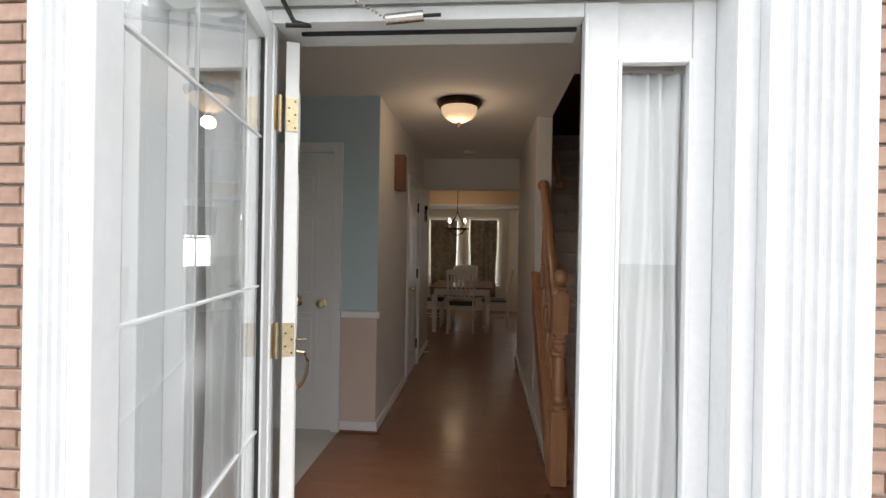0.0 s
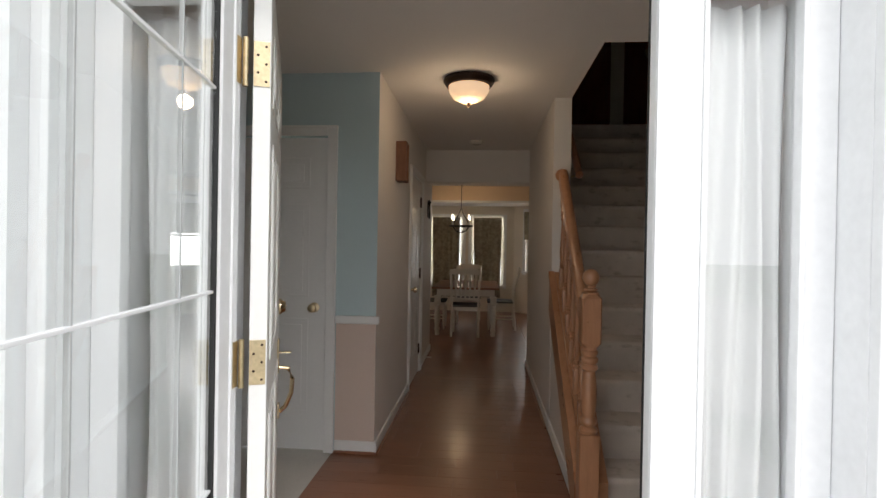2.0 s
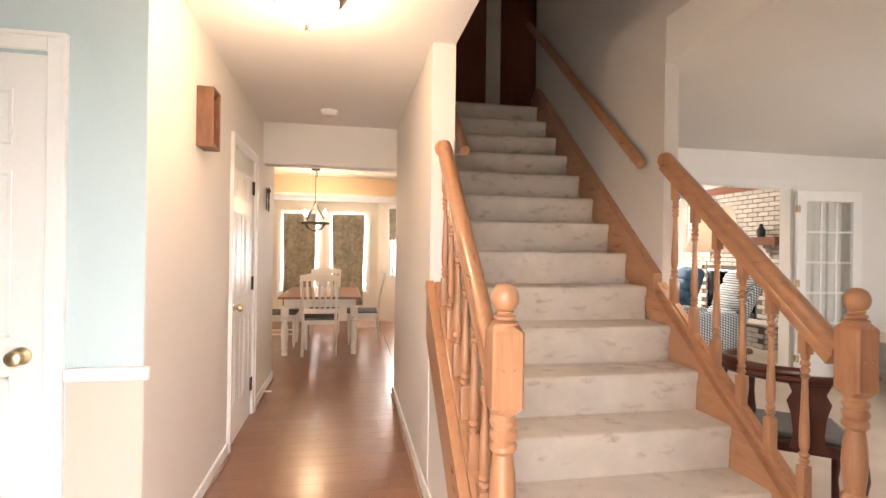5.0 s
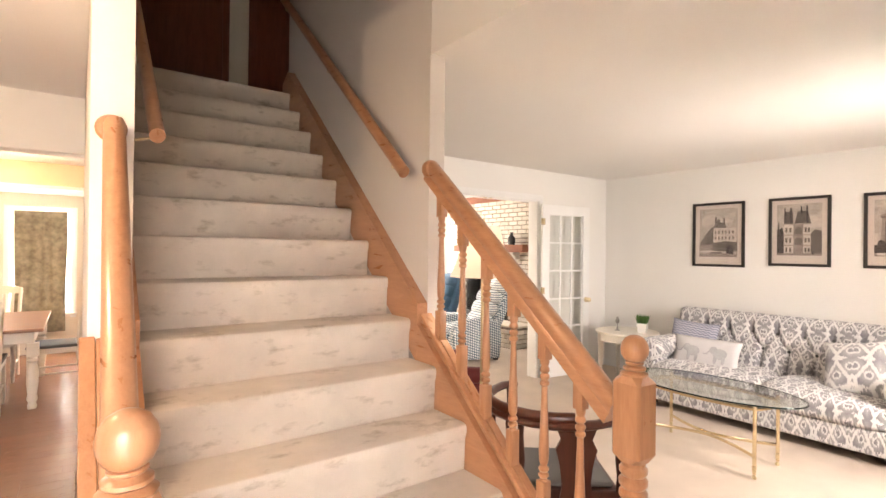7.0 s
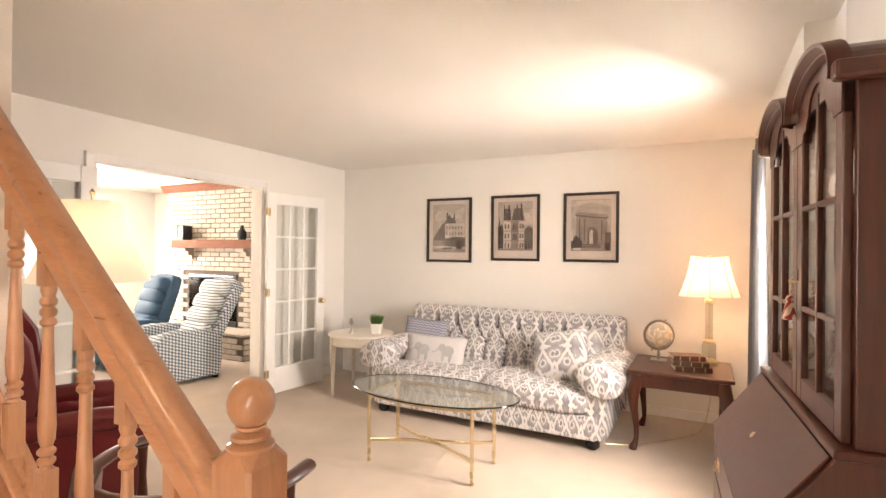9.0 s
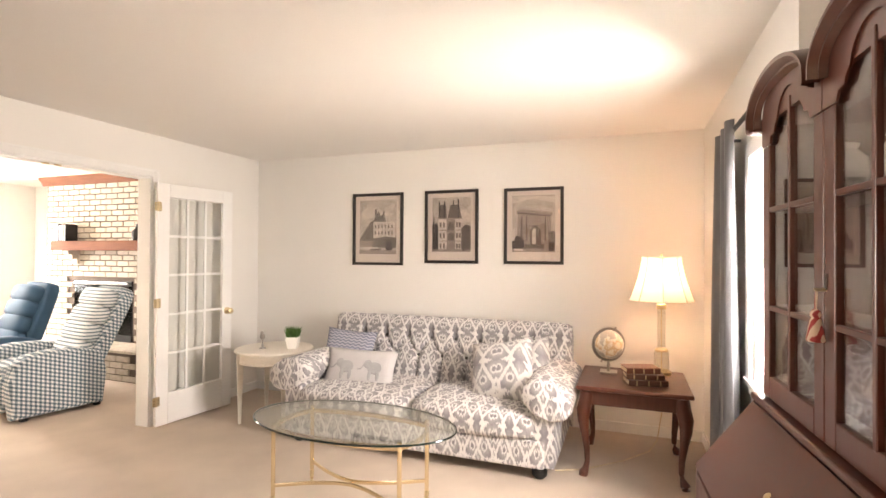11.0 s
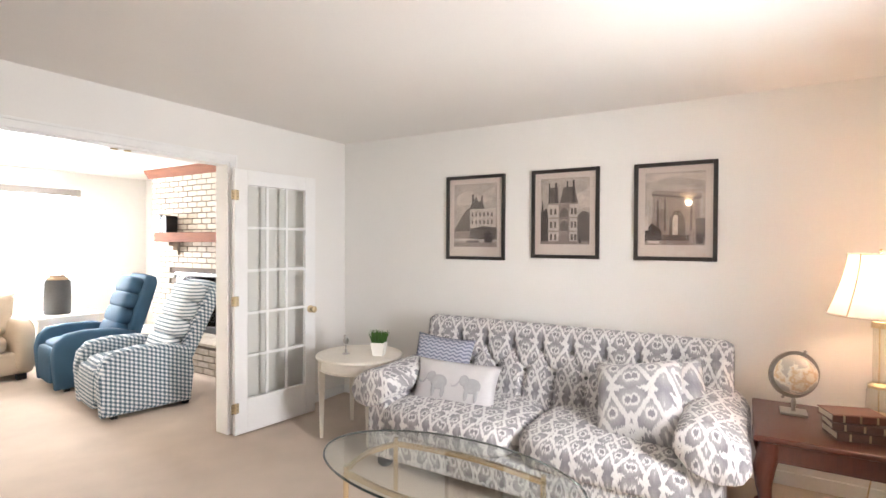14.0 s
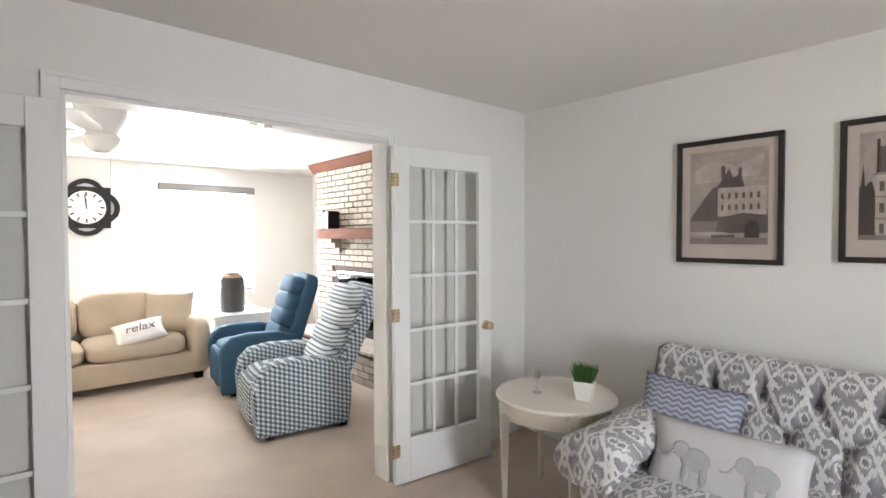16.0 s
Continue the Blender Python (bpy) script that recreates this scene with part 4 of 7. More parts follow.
LINEN = mottled("natural_linen", (0.54, 0.525, 0.52), 0.9, fine=260, coarse=8, amount=0.08, bump=0.4)
ELEPHANT = mottled("grey_print", (0.40, 0.395, 0.40), 0.9, fine=200, coarse=12, amount=0.18)
TANCLOTH = mottled("tan_sofa_cloth", (0.49, 0.40, 0.295), 0.9, fine=320, coarse=5, amount=0.1, bump=0.4)
BLUECLOTH = mottled("blue_recliner_cloth", (0.033, 0.088, 0.15), 0.85, fine=320, coarse=6, amount=0.15, bump=0.4)
REDLEATHER = mottled("oxblood_leather", (0.11, 0.009, 0.010), 0.32, fine=140, coarse=6, amount=0.2, bump=0.25)
SEATCLOTH = mottled("grey_seat_cloth", (0.14, 0.14, 0.135), 0.85, fine=260, coarse=5, amount=0.15)
GREYCURTAIN = cloth("slate_satin", (0.13, 0.132, 0.142), 0.16, 0.32, 240)
CREAM = mottled("cream_paint", (0.76, 0.71, 0.62), 0.42, fine=70, coarse=6, amount=0.06)
IVORY = mottled("ivory_ceramic", (0.82, 0.80, 0.75), 0.2, fine=30, coarse=5, amount=0.03)
GREEN = mottled("grass_blades", (0.05, 0.13, 0.02), 0.7, fine=60, coarse=20, amount=0.45)
PEWTER = mottled("pewter", (0.42, 0.40, 0.37), 0.3, 1.0, amount=0.15)
GLOBE, gt, gbsdf = shader("antique_map", (0.5, 0.46, 0.40), 0.35)
gnoise = node(gt, "ShaderNodeTexNoise", Scale=9.0, Detail=5.0)
gt.links.new(coords(gt), gnoise.inputs["Vector"])
gt.links.new(ramp(gt, gnoise.outputs[0], [(0.0, (0.40, 0.36, 0.30)), (0.47, (0.46, 0.41, 0.34)), (0.50, (0.72, 0.66, 0.54)), (0.56, (0.58, 0.40, 0.22)), (0.62, (0.70, 0.62, 0.46))]), gbsdf.inputs["Base Color"])
BOOKA = mottled("brown_leather_book", (0.12, 0.045, 0.025), 0.45, fine=90, coarse=8, amount=0.3)
BOOKB = mottled("dark_leather_book", (0.10, 0.05, 0.032), 0.5, fine=90, coarse=8, amount=0.3)
PAPER = mottled("paper_edges", (0.62, 0.55, 0.42), 0.9, fine=300, coarse=8, amount=0.12, stretch=(1, 1, 14))
CLEAR = glassy("table_glass", (0.945, 0.97, 0.96), 0.0, 1.0)
CUTGLASS = glassy("cut_glass", (0.90, 0.90, 0.86), 0.05, 2.0)
EDGE = mottled("glass_edge_green", (0.008, 0.022, 0.02), 0.1, fine=20, coarse=4, amount=0.1)
FRAMEBLACK = mottled("black_frame", (0.02, 0.016, 0.013), 0.4, fine=80, coarse=9, amount=0.2)


def lampshade(name, colour, strength, through_light=0.3):
    m, t, b = shader(name, colour, 0.8)
    tl = t.nodes.new("ShaderNodeBsdfTranslucent")
    tl.inputs[0].default_value = (*colour, 1)
    mx = t.nodes.new("ShaderNodeMixShader")
    mx.inputs[0].default_value = through_light
    b.inputs["Emission Color"].default_value = (1.0, 0.70, 0.45, 1)
    b.inputs["Emission Strength"].default_value = strength
    n = node(t, "ShaderNodeTexNoise", Scale=240.0)
    relief(t, b, n.outputs[0], 0.2, 0.001)
    t.links.new(b.outputs[0], mx.inputs[1])
    t.links.new(tl.outputs[0], mx.inputs[2])
    t.links.new(mx.outputs[0], t.nodes["Material Output"].inputs[0])
    return m


SHADE = lampshade("warm_lampshade_silk", (0.86, 0.79, 0.72), 0.04)


def pillow(name, wide, high, thick, material, place, turn, label, group="sofa pillows"):
    """A stuffed cushion with pinched corners, standing on its lower edge."""
    bm = bmesh.new()
    n = 14
    for side in (1, -1):
        g = []
        for j in range(n + 1):
            row = []
            for i in range(n + 1):
                u, v = 2 * i / n - 1, 2 * j / n - 1
                body = max(0.0, (1 - u ** 4) * (1 - v ** 4)) ** 0.55
                pinch = 1 - 0.07 * (1 - abs(v) ** 2) * abs(u) ** 3
                pinchv = 1 - 0.07 * (1 - abs(u) ** 2) * abs(v) ** 3
                row.append(bm.verts.new((side * thick / 2 * body, u * wide / 2 * pinch, (v * pinchv + 1) * high / 2)))
            g.append(row)
        for j in range(n):
            for i in range(n):
                bm.faces.new((g[j][i], g[j][i + 1], g[j + 1][i + 1], g[j + 1][i]))
    bmesh.ops.remove_doubles(bm, verts=bm.verts, dist=1e-5)
    ob = part(name, bm, material, None, "", True, 0)
    ob.matrix_world = pose(*place, *turn)
    return tagged(ob, label, "pillow", group)


# ---- sofa ----
so = thing("sofa", (6.33, 4.735, 0), 0, "tufted rolled-arm sofa in grey ikat cloth", "sofa")
part("base", box(-0.52, 0.46, -0.97, 0.97, 0.075, 0.255, 0.02), IKAT, so)
for s in (-1, 1):
    c = part("seat_cushion", puff(0.76, 0.955, 0.20, (-0.175, s * 0.482, 0.335), 5.0, crown=0.18), IKAT, so, "", True, 0)
    # rolled arm: a drooping padded roll over an upright panel
    part("arm_panel", box(-0.50, 0.36, min(s * 0.885, s * 1.035), max(s * 0.885, s * 1.035), 0.08, 0.50, 0.018), IKAT, so)
    roll = bmesh.new()
    rings = []
    for k in range(19):
        f = k / 18
        x = -0.55 + (0.004 * k if k < 2 else 0.02 + 0.905 * (k - 2) / 16)
        swell = 0.0 if k == 0 else (0.90 if k == 1 else 1.0)
        ring = []
        for q in range(28):
            a = 2 * math.pi * q / 28
            pucker = 1 + (0.02 * math.sin(9 * a) if 0.02 < f < 0.2 else 0.0)
            u, w = 0.168 * swell * pucker * math.cos(a), 0.118 * swell * pucker * math.sin(a)
            ring.append(roll.verts.new((x, s * (0.985 + 0.93 * u + 0.30 * w), 0.525 - 0.34 * u + 0.95 * w)))
        rings.append(ring)
    for lo, hi in zip(rings, rings[1:]):
        for q in range(28):
            roll.faces.new((lo[q], lo[(q + 1) % 28], hi[(q + 1) % 28], hi[q]))
    roll.faces.new(rings[-1])
    bmesh.ops.remove_doubles(roll, verts=roll.verts, dist=1e-4)
    bmesh.ops.recalc_face_normals(roll, faces=roll.faces)
    part("arm", roll, IKAT, so, "drooping padded rolled arm", True, 50)
    for x in (-0.44, 0.40):
        part("foot", lathe([(0.03, 0.0), (0.05, 0.02), (0.052, 0.045), (0.035, 0.075)], 16, (x, s * 0.93, 0)), BLACK, so, "black bun foot", True)
# tufted back with rows of buttons
bm = bmesh.new()
NU, NV = 212, 66
buttons = []
for r, zz in enumerate((0.59, 0.735)):
    cnt = 9 if r % 2 == 0 else 8
    for i in range(cnt):
        buttons.append(((i - (cnt - 1) / 2) * 0.215, zz))
grid = []
for j in range(NV + 1):
    v = j / NV
    row = []
    for i in range(NU + 1):
        y = -1.06 + 2.12 * i / NU
        # profile: up the front, over the rolled top, down behind
        if v < 0.62:
            k = v / 0.62
            x, z = 0.10 + 0.16 * k, 0.30 + 0.52 * k
        elif v < 0.86:
            a = radians(200 - 200 * (v - 0.62) / 0.24)
            x, z = 0.345 + 0.09 * math.cos(a), 0.822 + 0.085 * math.sin(a)
        else:
            k = (v - 0.86) / 0.14
            x, z = 0.435, 0.822 - 0.717 * k
        sag = 0.0
        if v < 0.70:
            fade = 1.0 if v < 0.62 else (0.70 - v) / 0.08
            for by, bz in buttons:
                dy = abs(y - by)
                if dy > 0.16:
                    continue
                sag += fade * 0.040 * math.exp(-(dy / 0.034) ** 2 - ((z - bz) / 0.034) ** 2)
                if bz < 0.65:
                    if z < bz:
                        sag += 0.050 * math.exp(-(dy / 0.019) ** 2)
                    elif dy < 0.1075:
                        line = abs((z - bz) - dy * 0.145 / 0.1075)
                        sag += fade * 0.020 * math.exp(-(line / 0.022) ** 2)
                elif z > bz:
                    sag += fade * 0.022 * math.exp(-(dy / 0.018) ** 2)
        end = max(0.0, abs(y) - 1.0) / 0.06
        row.append(bm.verts.new((x + sag + 0.04 * end ** 2 * (1 if v < 0.75 else -1), y, z - 0.03 * end ** 2)))
    grid.append(row)
for j in range(NV):
    for i in range(NU):
        bm.faces.new((grid[j][i], grid[j][i + 1], grid[j + 1][i + 1], grid[j + 1][i]))
for i in (0, NU):
    bm.faces.new([grid[j][i] for j in range(NV + 1)])
bm.faces.new([grid[0][i] for i in range(NU + 1)] + [grid[NV][i] for i in range(NU, -1, -1)])
back = part("backrest", bm, IKAT, so, "deeply button-tufted rolled back", True, 60)
for by, bz in buttons:
    x = 0.10 + 0.16 * (bz - 0.30) / 0.52 + 0.042
    part("button", ball(0.013, (x, by, bz), 8, (0.5, 1, 1)), SEATCLOTH, back, "", True, 0)

pillow("throw_pillow", 0.46, 0.45, 0.16, CHEVRON, (6.26, 5.52, 0.375), (4, 22, 8), "blue-grey chevron pillow leaning on the sofa back")
ep = pillow("elephant_pillow", 0.62, 0.33, 0.13, LINEN, (6.08, 5.28, 0.375), (0, 26, 4), "pale linen pillow printed with two grey elephants")
# the printed animals, flat on the cloth
for s, y0 in ((1, 0.09), (1, -0.15)):
    def em(dy, dz, ry, rz, thick=0.004):
        b = bmesh.new()
        bmesh.ops.create_uvsphere(b, u_segments=16, v_segments=8, radius=1.0, matrix=Matrix.Translation((-0.064, y0 + dy, 0.165 + dz)) @ Matrix.Diagonal((thick, ry, rz, 1)))
        part("printed_shape", b, ELEPHANT, ep, "", True, 0)
    em(0, 0.0, 0.062, 0.05)
    em(s * 0.062, 0.03, 0.035, 0.036)
    em(-0.035, -0.055, 0.016, 0.045)
    em(0.035, -0.055, 0.016, 0.045)
    part("printed_shape", tube([(-0.064, y0 + s * 0.09, 0.19), (-0.064, y0 + s * 0.115, 0.155), (-0.062, y0 + s * 0.14, 0.15), (-0.058, y0 + s * 0.16, 0.17)], 0.006, 6), ELEPHANT, ep, "", True)
pillow("ikat_pillow", 0.50, 0.50, 0.20, IKATBIG, (6.06, 4.10, 0.37), (-13, 27, -14), "large grey ikat pillow propped on the sofa")
pillow("ikat_pillow", 0.46, 0.45, 0.17, IKATBIG, (6.25, 3.95, 0.385), (-16, 26, -4), "grey ikat pillow tucked beside the sofa arm")

# ---- coffee table ----
ct = thing("coffee_table", (5.10, 4.742, 0), 0, "oval glass coffee table on a slim brass frame", "coffee table")
bm = lathe([(0.0, 0.455), (0.62, 0.455), (0.62, 0.467), (0.0, 0.467)], 72)
bm.transform(Matrix.Diagonal((0.55, 1, 1, 1)))
part("glass_top", bm, CLEAR, ct, "oval clear glass top", False).visible_shadow = True
bm = bmesh.new()
ring = [(0.6215 * 0.55 * math.cos(a), 0.6215 * math.sin(a), 0.461) for a in [2 * math.pi * i / 72 for i in range(73)]]
part("glass_rim", tube(ring, 0.0048, 6, bm), EDGE, ct, "dark green polished glass edge", True)
LEG = [(-0.185, 0.39), (-0.185, -0.39), (0.185, 0.39), (0.185, -0.39)]
for lx, ly in LEG:
    lg = part("leg", lathe([(0.010, 0.03), (0.012, 0.05), (0.012, 0.445), (0.014, 0.453)], 12, (lx, ly, 0)), BRASS, ct, "slim brass leg", True)
    part("caster", lathe([(0.0, 0.0), (0.012, 0.002), (0.015, 0.010), (0.012, 0.018), (0.008, 0.03), (0.013, 0.05), (0.013, 0.085)], 12, (lx, ly, 0)), OLDBRASS, lg, "", True)
for sgn in (-1, 1):
    pts = [(sgn * (0.185 + 0.05 * math.cos(math.pi * k / 2)) * (1 - 0.0), 0.39 * k, 0.425) for k in [i / 8 - 1 for i in range(17)]]
    part("apron", tube(pts, 0.007, 6, None, None, 2.2), BRASS, ct, "curved brass apron bar", True)
    pts = [(-0.185 + 0.37 * (i / 12), sgn * (0.39 + 0.05 * math.sin(math.pi * i / 12)), 0.425) for i in range(13)]
    part("apron", tube(pts, 0.007, 6, None, None, 2.2), BRASS, ct, "curved brass apron bar", True)
    pts = [(sgn * (0.185 - 0.165 * (1 - abs(k) ** 1.6)), 0.39 * k, 0.135) for k in [i / 8 - 1 for i in range(17)]]
    part("stretcher", tube(pts, 0.007, 6, None, None, 1.6), BRASS, ct, "curved brass stretcher", True)
ct.scale = (1.0, 1.0, 1.085)
part("stretcher_tie", tube([(-0.02, 0, 0.135), (0.02, 0, 0.135)], 0.008, 8), BRASS, ct, "", True)

# ---- side table, lamp, globe, books ----
et = thing("end_table", (6.325, 3.235, 0), 0, "dark mahogany end table with cabriole legs", "end table")
part("tabletop", box(-0.335, 0.335, -0.35, 0.35, 0.565, 0.592, 0.008), MAHOG, et)
for a, b in (((-0.30, -0.28), 0), ((0.28, 0.30), 0)):
    part("apron", box(a[0], a[1], -0.31, 0.31, 0.468, 0.564, 0.004), MAHOG, et)
for a in ((-0.32, -0.30), (0.30, 0.32)):
    part("apron", box(-0.279, 0.279, a[0], a[1], 0.468, 0.564, 0.004), MAHOG, et)
for sx_ in (-1, 1):
    for sy_ in (-1, 1):
        d0 = Vector((sx_, sy_, 0)).normalized()
        base = Vector((sx_ * 0.275, sy_ * 0.285, 0))
        prof = [(0.555, 0.0, 0.033), (0.49, 0.008, 0.036), (0.43, 0.028, 0.036), (0.36, 0.030, 0.028), (0.27, 0.016, 0.020), (0.17, 0.0, 0.0155), (0.09, -0.004, 0.0135), (0.045, 0.01, 0.017), (0.02, 0.028, 0.024), (0.0, 0.03, 0.022)]
        part("leg", tube([base + d0 * o + Vector((0, 0, z)) for z, o, r in prof], 0.02, 10, None, [r * 1.3 for _, _, r in prof]), MAHOG, et, "curved cabriole leg", True)
tl_ = thing("table_lamp", (6.55, 3.04, 0.592), 0, "lit table lamp with a cut glass column and cream shade", "table lamp")
part("base", lathe([(0.0, 0), (0.068, 0), (0.068, 0.022), (0.05, 0.034), (0.0, 0.034)], 24), OLDBRASS, tl_, "aged brass foot", True)
part("lower_glass", lathe([(0.0, 0.034), (0.05, 0.034), (0.053, 0.05), (0.05, 0.15), (0.044, 0.165), (0.0, 0.165)], 24), CUTGLASS, tl_, "cut glass lower cylinder", True)
part("collar", lathe([(0.0, 0.165), (0.046, 0.165), (0.046, 0.178), (0.03, 0.192), (0.0, 0.192)], 24), OLDBRASS, tl_, "", True)
part("upper_glass", lathe([(0.0, 0.192), (0.027, 0.192), (0.027, 0.47), (0.0, 0.47)], 24), CUTGLASS, tl_, "cut glass upper column", True)
part("rod", lathe([(0.003, 0.034), (0.003, 0.58)], 8), OLDBRASS, tl_, "", True)
part("cap", lathe([(0.0, 0.47), (0.034, 0.47), (0.034, 0.50), (0.02, 0.515), (0.015, 0.60), (0.0, 0.60)], 20), OLDBRASS, tl_, "", True)
def bell_shade(r0, r1, h, z0, seg=64, ribs=8):
    bm = bmesh.new()
    outer = []
    for j in range(13):
        f = j / 12
        rr = r1 + (r0 - r1) * ((1 - f) ** 1.45)
        outer.append([bm.verts.new(((rr * (1 - 0.06 * abs(math.sin(ribs / 2 * a)) ) ) * math.cos(a), (rr * (1 - 0.06 * abs(math.sin(ribs / 2 * a)))) * math.sin(a), z0 + h * f)) for a in [2 * math.pi * i / seg for i in range(seg)]])
    for lo, hi in zip(outer, outer[1:]):
        for i in range(seg):
            bm.faces.new((lo[i], lo[(i + 1) % seg], hi[(i + 1) % seg], hi[i]))
    return bm
sh = part("shade", bell_shade(0.218, 0.132, 0.315, 0.53), SHADE, tl_, "cream silk bell lampshade, glowing", True, 0)
for k in range(8):
    a = 2 * math.pi * k / 8
    part("rib", tube([((0.132 + 0.086 * (1 - f) ** 1.45 + 0.001) * math.cos(a), (0.132 + 0.086 * (1 - f) ** 1.45 + 0.001) * math.sin(a), 0.53 + 0.315 * f) for f in [i / 8 for i in range(9)]], 0.0035, 5), PAPER, sh, "", True)
for zz, rr in ((0.532, 0.219), (0.843, 0.133)):
    part("trim_band", tube([(rr * 0.985 * math.cos(a), rr * 0.985 * math.sin(a), zz) for a in [2 * math.pi * i / 40 for i in range(41)]], 0.005, 6), CREAM, sh, "", True)
part("harp_finial", lathe([(0.003, 0.78), (0.003, 0.85), (0.009, 0.856), (0.006, 0.868), (0.0, 0.872)], 10), OLDBRASS, tl_, "", True)
part("bulb", ball(0.03, (0, 0, 0.64), 14, (1, 1, 1.25)), glow("lamp_bulb_glow", (1.0, 0.8, 0.5), 2.0), tl_, "lit bulb", True)
gl = thing("desk_globe", (6.46, 3.40, 0.592), 0, "small antique globe in a metal ring stand", "globe")
part("foot", box(-0.06, 0.06, -0.06, 0.06, 0.0, 0.012, 0.003), PEWTER, gl)
part("stem", lathe([(0.012, 0.012), (0.008, 0.03), (0.014, 0.05), (0.007, 0.085)], 12), PEWTER, gl, "", True)
part("sphere", ball(0.105, (0, 0, 0.205), 28), GLOBE, gl, "antique coloured globe ball", True)
mr = lathe([(0.112, -0.007), (0.124, -0.007), (0.124, 0.007), (0.112, 0.007), (0.112, -0.007)], 44)
mr.transform(pose(0, 0, 0.205, 0, 90, 25))
part("meridian_ring", mr, PEWTER, gl, "flat metal meridian ring", True)
for sg in (-1, 1):
    part("pivot", lathe([(0.0, 0.10), (0.006, 0.10), (0.006, 0.128), (0.009, 0.135), (0.0, 0.142)], 10), PEWTER, gl, "", True).matrix_basis = pose(0, 0, 0.205, 24 + (180 if sg < 0 else 0), 0, 25)
def book(place, turn, size, material, label):
    b = thing("book", place, turn, label, "book", "books on the end table")
    l, w, h = size
    part("cover", box(-l / 2, l / 2, -w / 2, -w / 2 + 0.012, 0, h, 0.004), material, b)
    part("cover", box(-l / 2, l / 2, -w / 2 + 0.0125, w / 2, 0, 0.004), material, b)
    part("cover", box(-l / 2, l / 2, -w / 2 + 0.0125, w / 2, h - 0.004, h), material, b)
    part("pages", box(-l / 2 + 0.005, l / 2 - 0.005, -w / 2 + 0.013, w / 2 - 0.006, 0.0045, h - 0.0045), PAPER, b, "yellowed page edges")
    for k in (-0.3, 0.0, 0.3):
        part("spine_band", box(l * k - 0.004, l * k + 0.004, -w / 2 - 0.0012, -w / 2 + 0.001, 0.003, h - 0.003), OLDBRASS, b)
book((6.22, 3.16, 0.592), -75, (0.25, 0.17, 0.038), BOOKB, "dark leather-bound book with gilt bands")
book((6.225, 3.17, 0.6305), -80, (0.24, 0.16, 0.034), BOOKB, "dark leather-bound book in a stack")
book((6.24, 3.19, 0.665), -72, (0.22, 0.15, 0.036), BOOKA, "brown leather-bound book on top of the stack")
cord = part("lamp_cord", tube([(6.70, 3.0, 0.56), (6.74, 3.02, 0.3), (6.72, 3.06, 0.05), (6.60, 3.12, 0.006), (6.35, 3.30, 0.006), (6.10, 3.55, 0.006), (6.02, 3.72, 0.006)], 0.004, 6), OLDBRASS, None, "", True)
tagged(cord, "thin brown lamp cord lying on the carpet", "cord")

# ---- round table with plant and bird ----
rt = thing("round_table", (6.235, 6.185, 0), 0, "cream painted round side table with tapered legs", "side table")
part("tabletop", lathe([(0.0, 0.592), (0.315, 0.592), (0.331, 0.598), (0.334, 0.608), (0.327, 0.618), (0.0, 0.620)], 48), CREAM, rt, "", True)
part("apron", lathe([(0.295, 0.51), (0.30, 0.512), (0.30, 0.591), (0.285, 0.591), (0.285, 0.51), (0.295, 0.51)], 48), CREAM, rt, "", True)
part("apron_bead", lathe([(0.295, 0.508), (0.306, 0.513), (0.306, 0.522), (0.295, 0.526)], 48), CREAM, rt, "", True)
for a in (8, 98, 188, 278):
    ca, sa = math.cos(radians(a + 45)), math.sin(radians(a + 45))
    bm = bmesh.new()
    for z0, z1, h0, h1 in ((0.0, 0.505, 0.011, 0.024), (0.5055, 0.591, 0.026, 0.026)):
        lo = [bm.verts.new((x * h0, y * h0, z0)) for x, y in ((-1, -1), (1, -1), (1, 1), (-1, 1))]
        hi = [bm.verts.new((x * h1, y * h1, z1)) for x, y in ((-1, -1), (1, -1), (1, 1), (-1, 1))]
        for i in range(4):
            bm.faces.new((lo[i], lo[(i + 1) % 4], hi[(i + 1) % 4], hi[i]))
        bm.faces.new(lo[::-1])
        bm.faces.new(hi)
    part("leg", bm, CREAM, rt, "tapered square leg").matrix_basis = pose(0.29 * ca, 0.29 * sa, 0, 0, 0, a + 45)
pl = thing("potted_grass", (6.26, 6.015, 0.620), 20, "clump of green grass in a white square pot", "plant")
pot = bmesh.new()
lo = [pot.verts.new((x * 0.038, y * 0.038, 0)) for x, y in ((-1, -1), (1, -1), (1, 1), (-1, 1))]
hi = [pot.verts.new((x * 0.052, y * 0.052, 0.10)) for x, y in ((-1, -1), (1, -1), (1, 1), (-1, 1))]
for i in range(4):
    pot.faces.new((lo[i], lo[(i + 1) % 4], hi[(i + 1) % 4], hi[i]))
pot.faces.new(lo[::-1])
pot.faces.new(hi)
part("pot", pot, IVORY, pl, "white glazed square pot")
rnd = random.Random(5)
gb = bmesh.new()
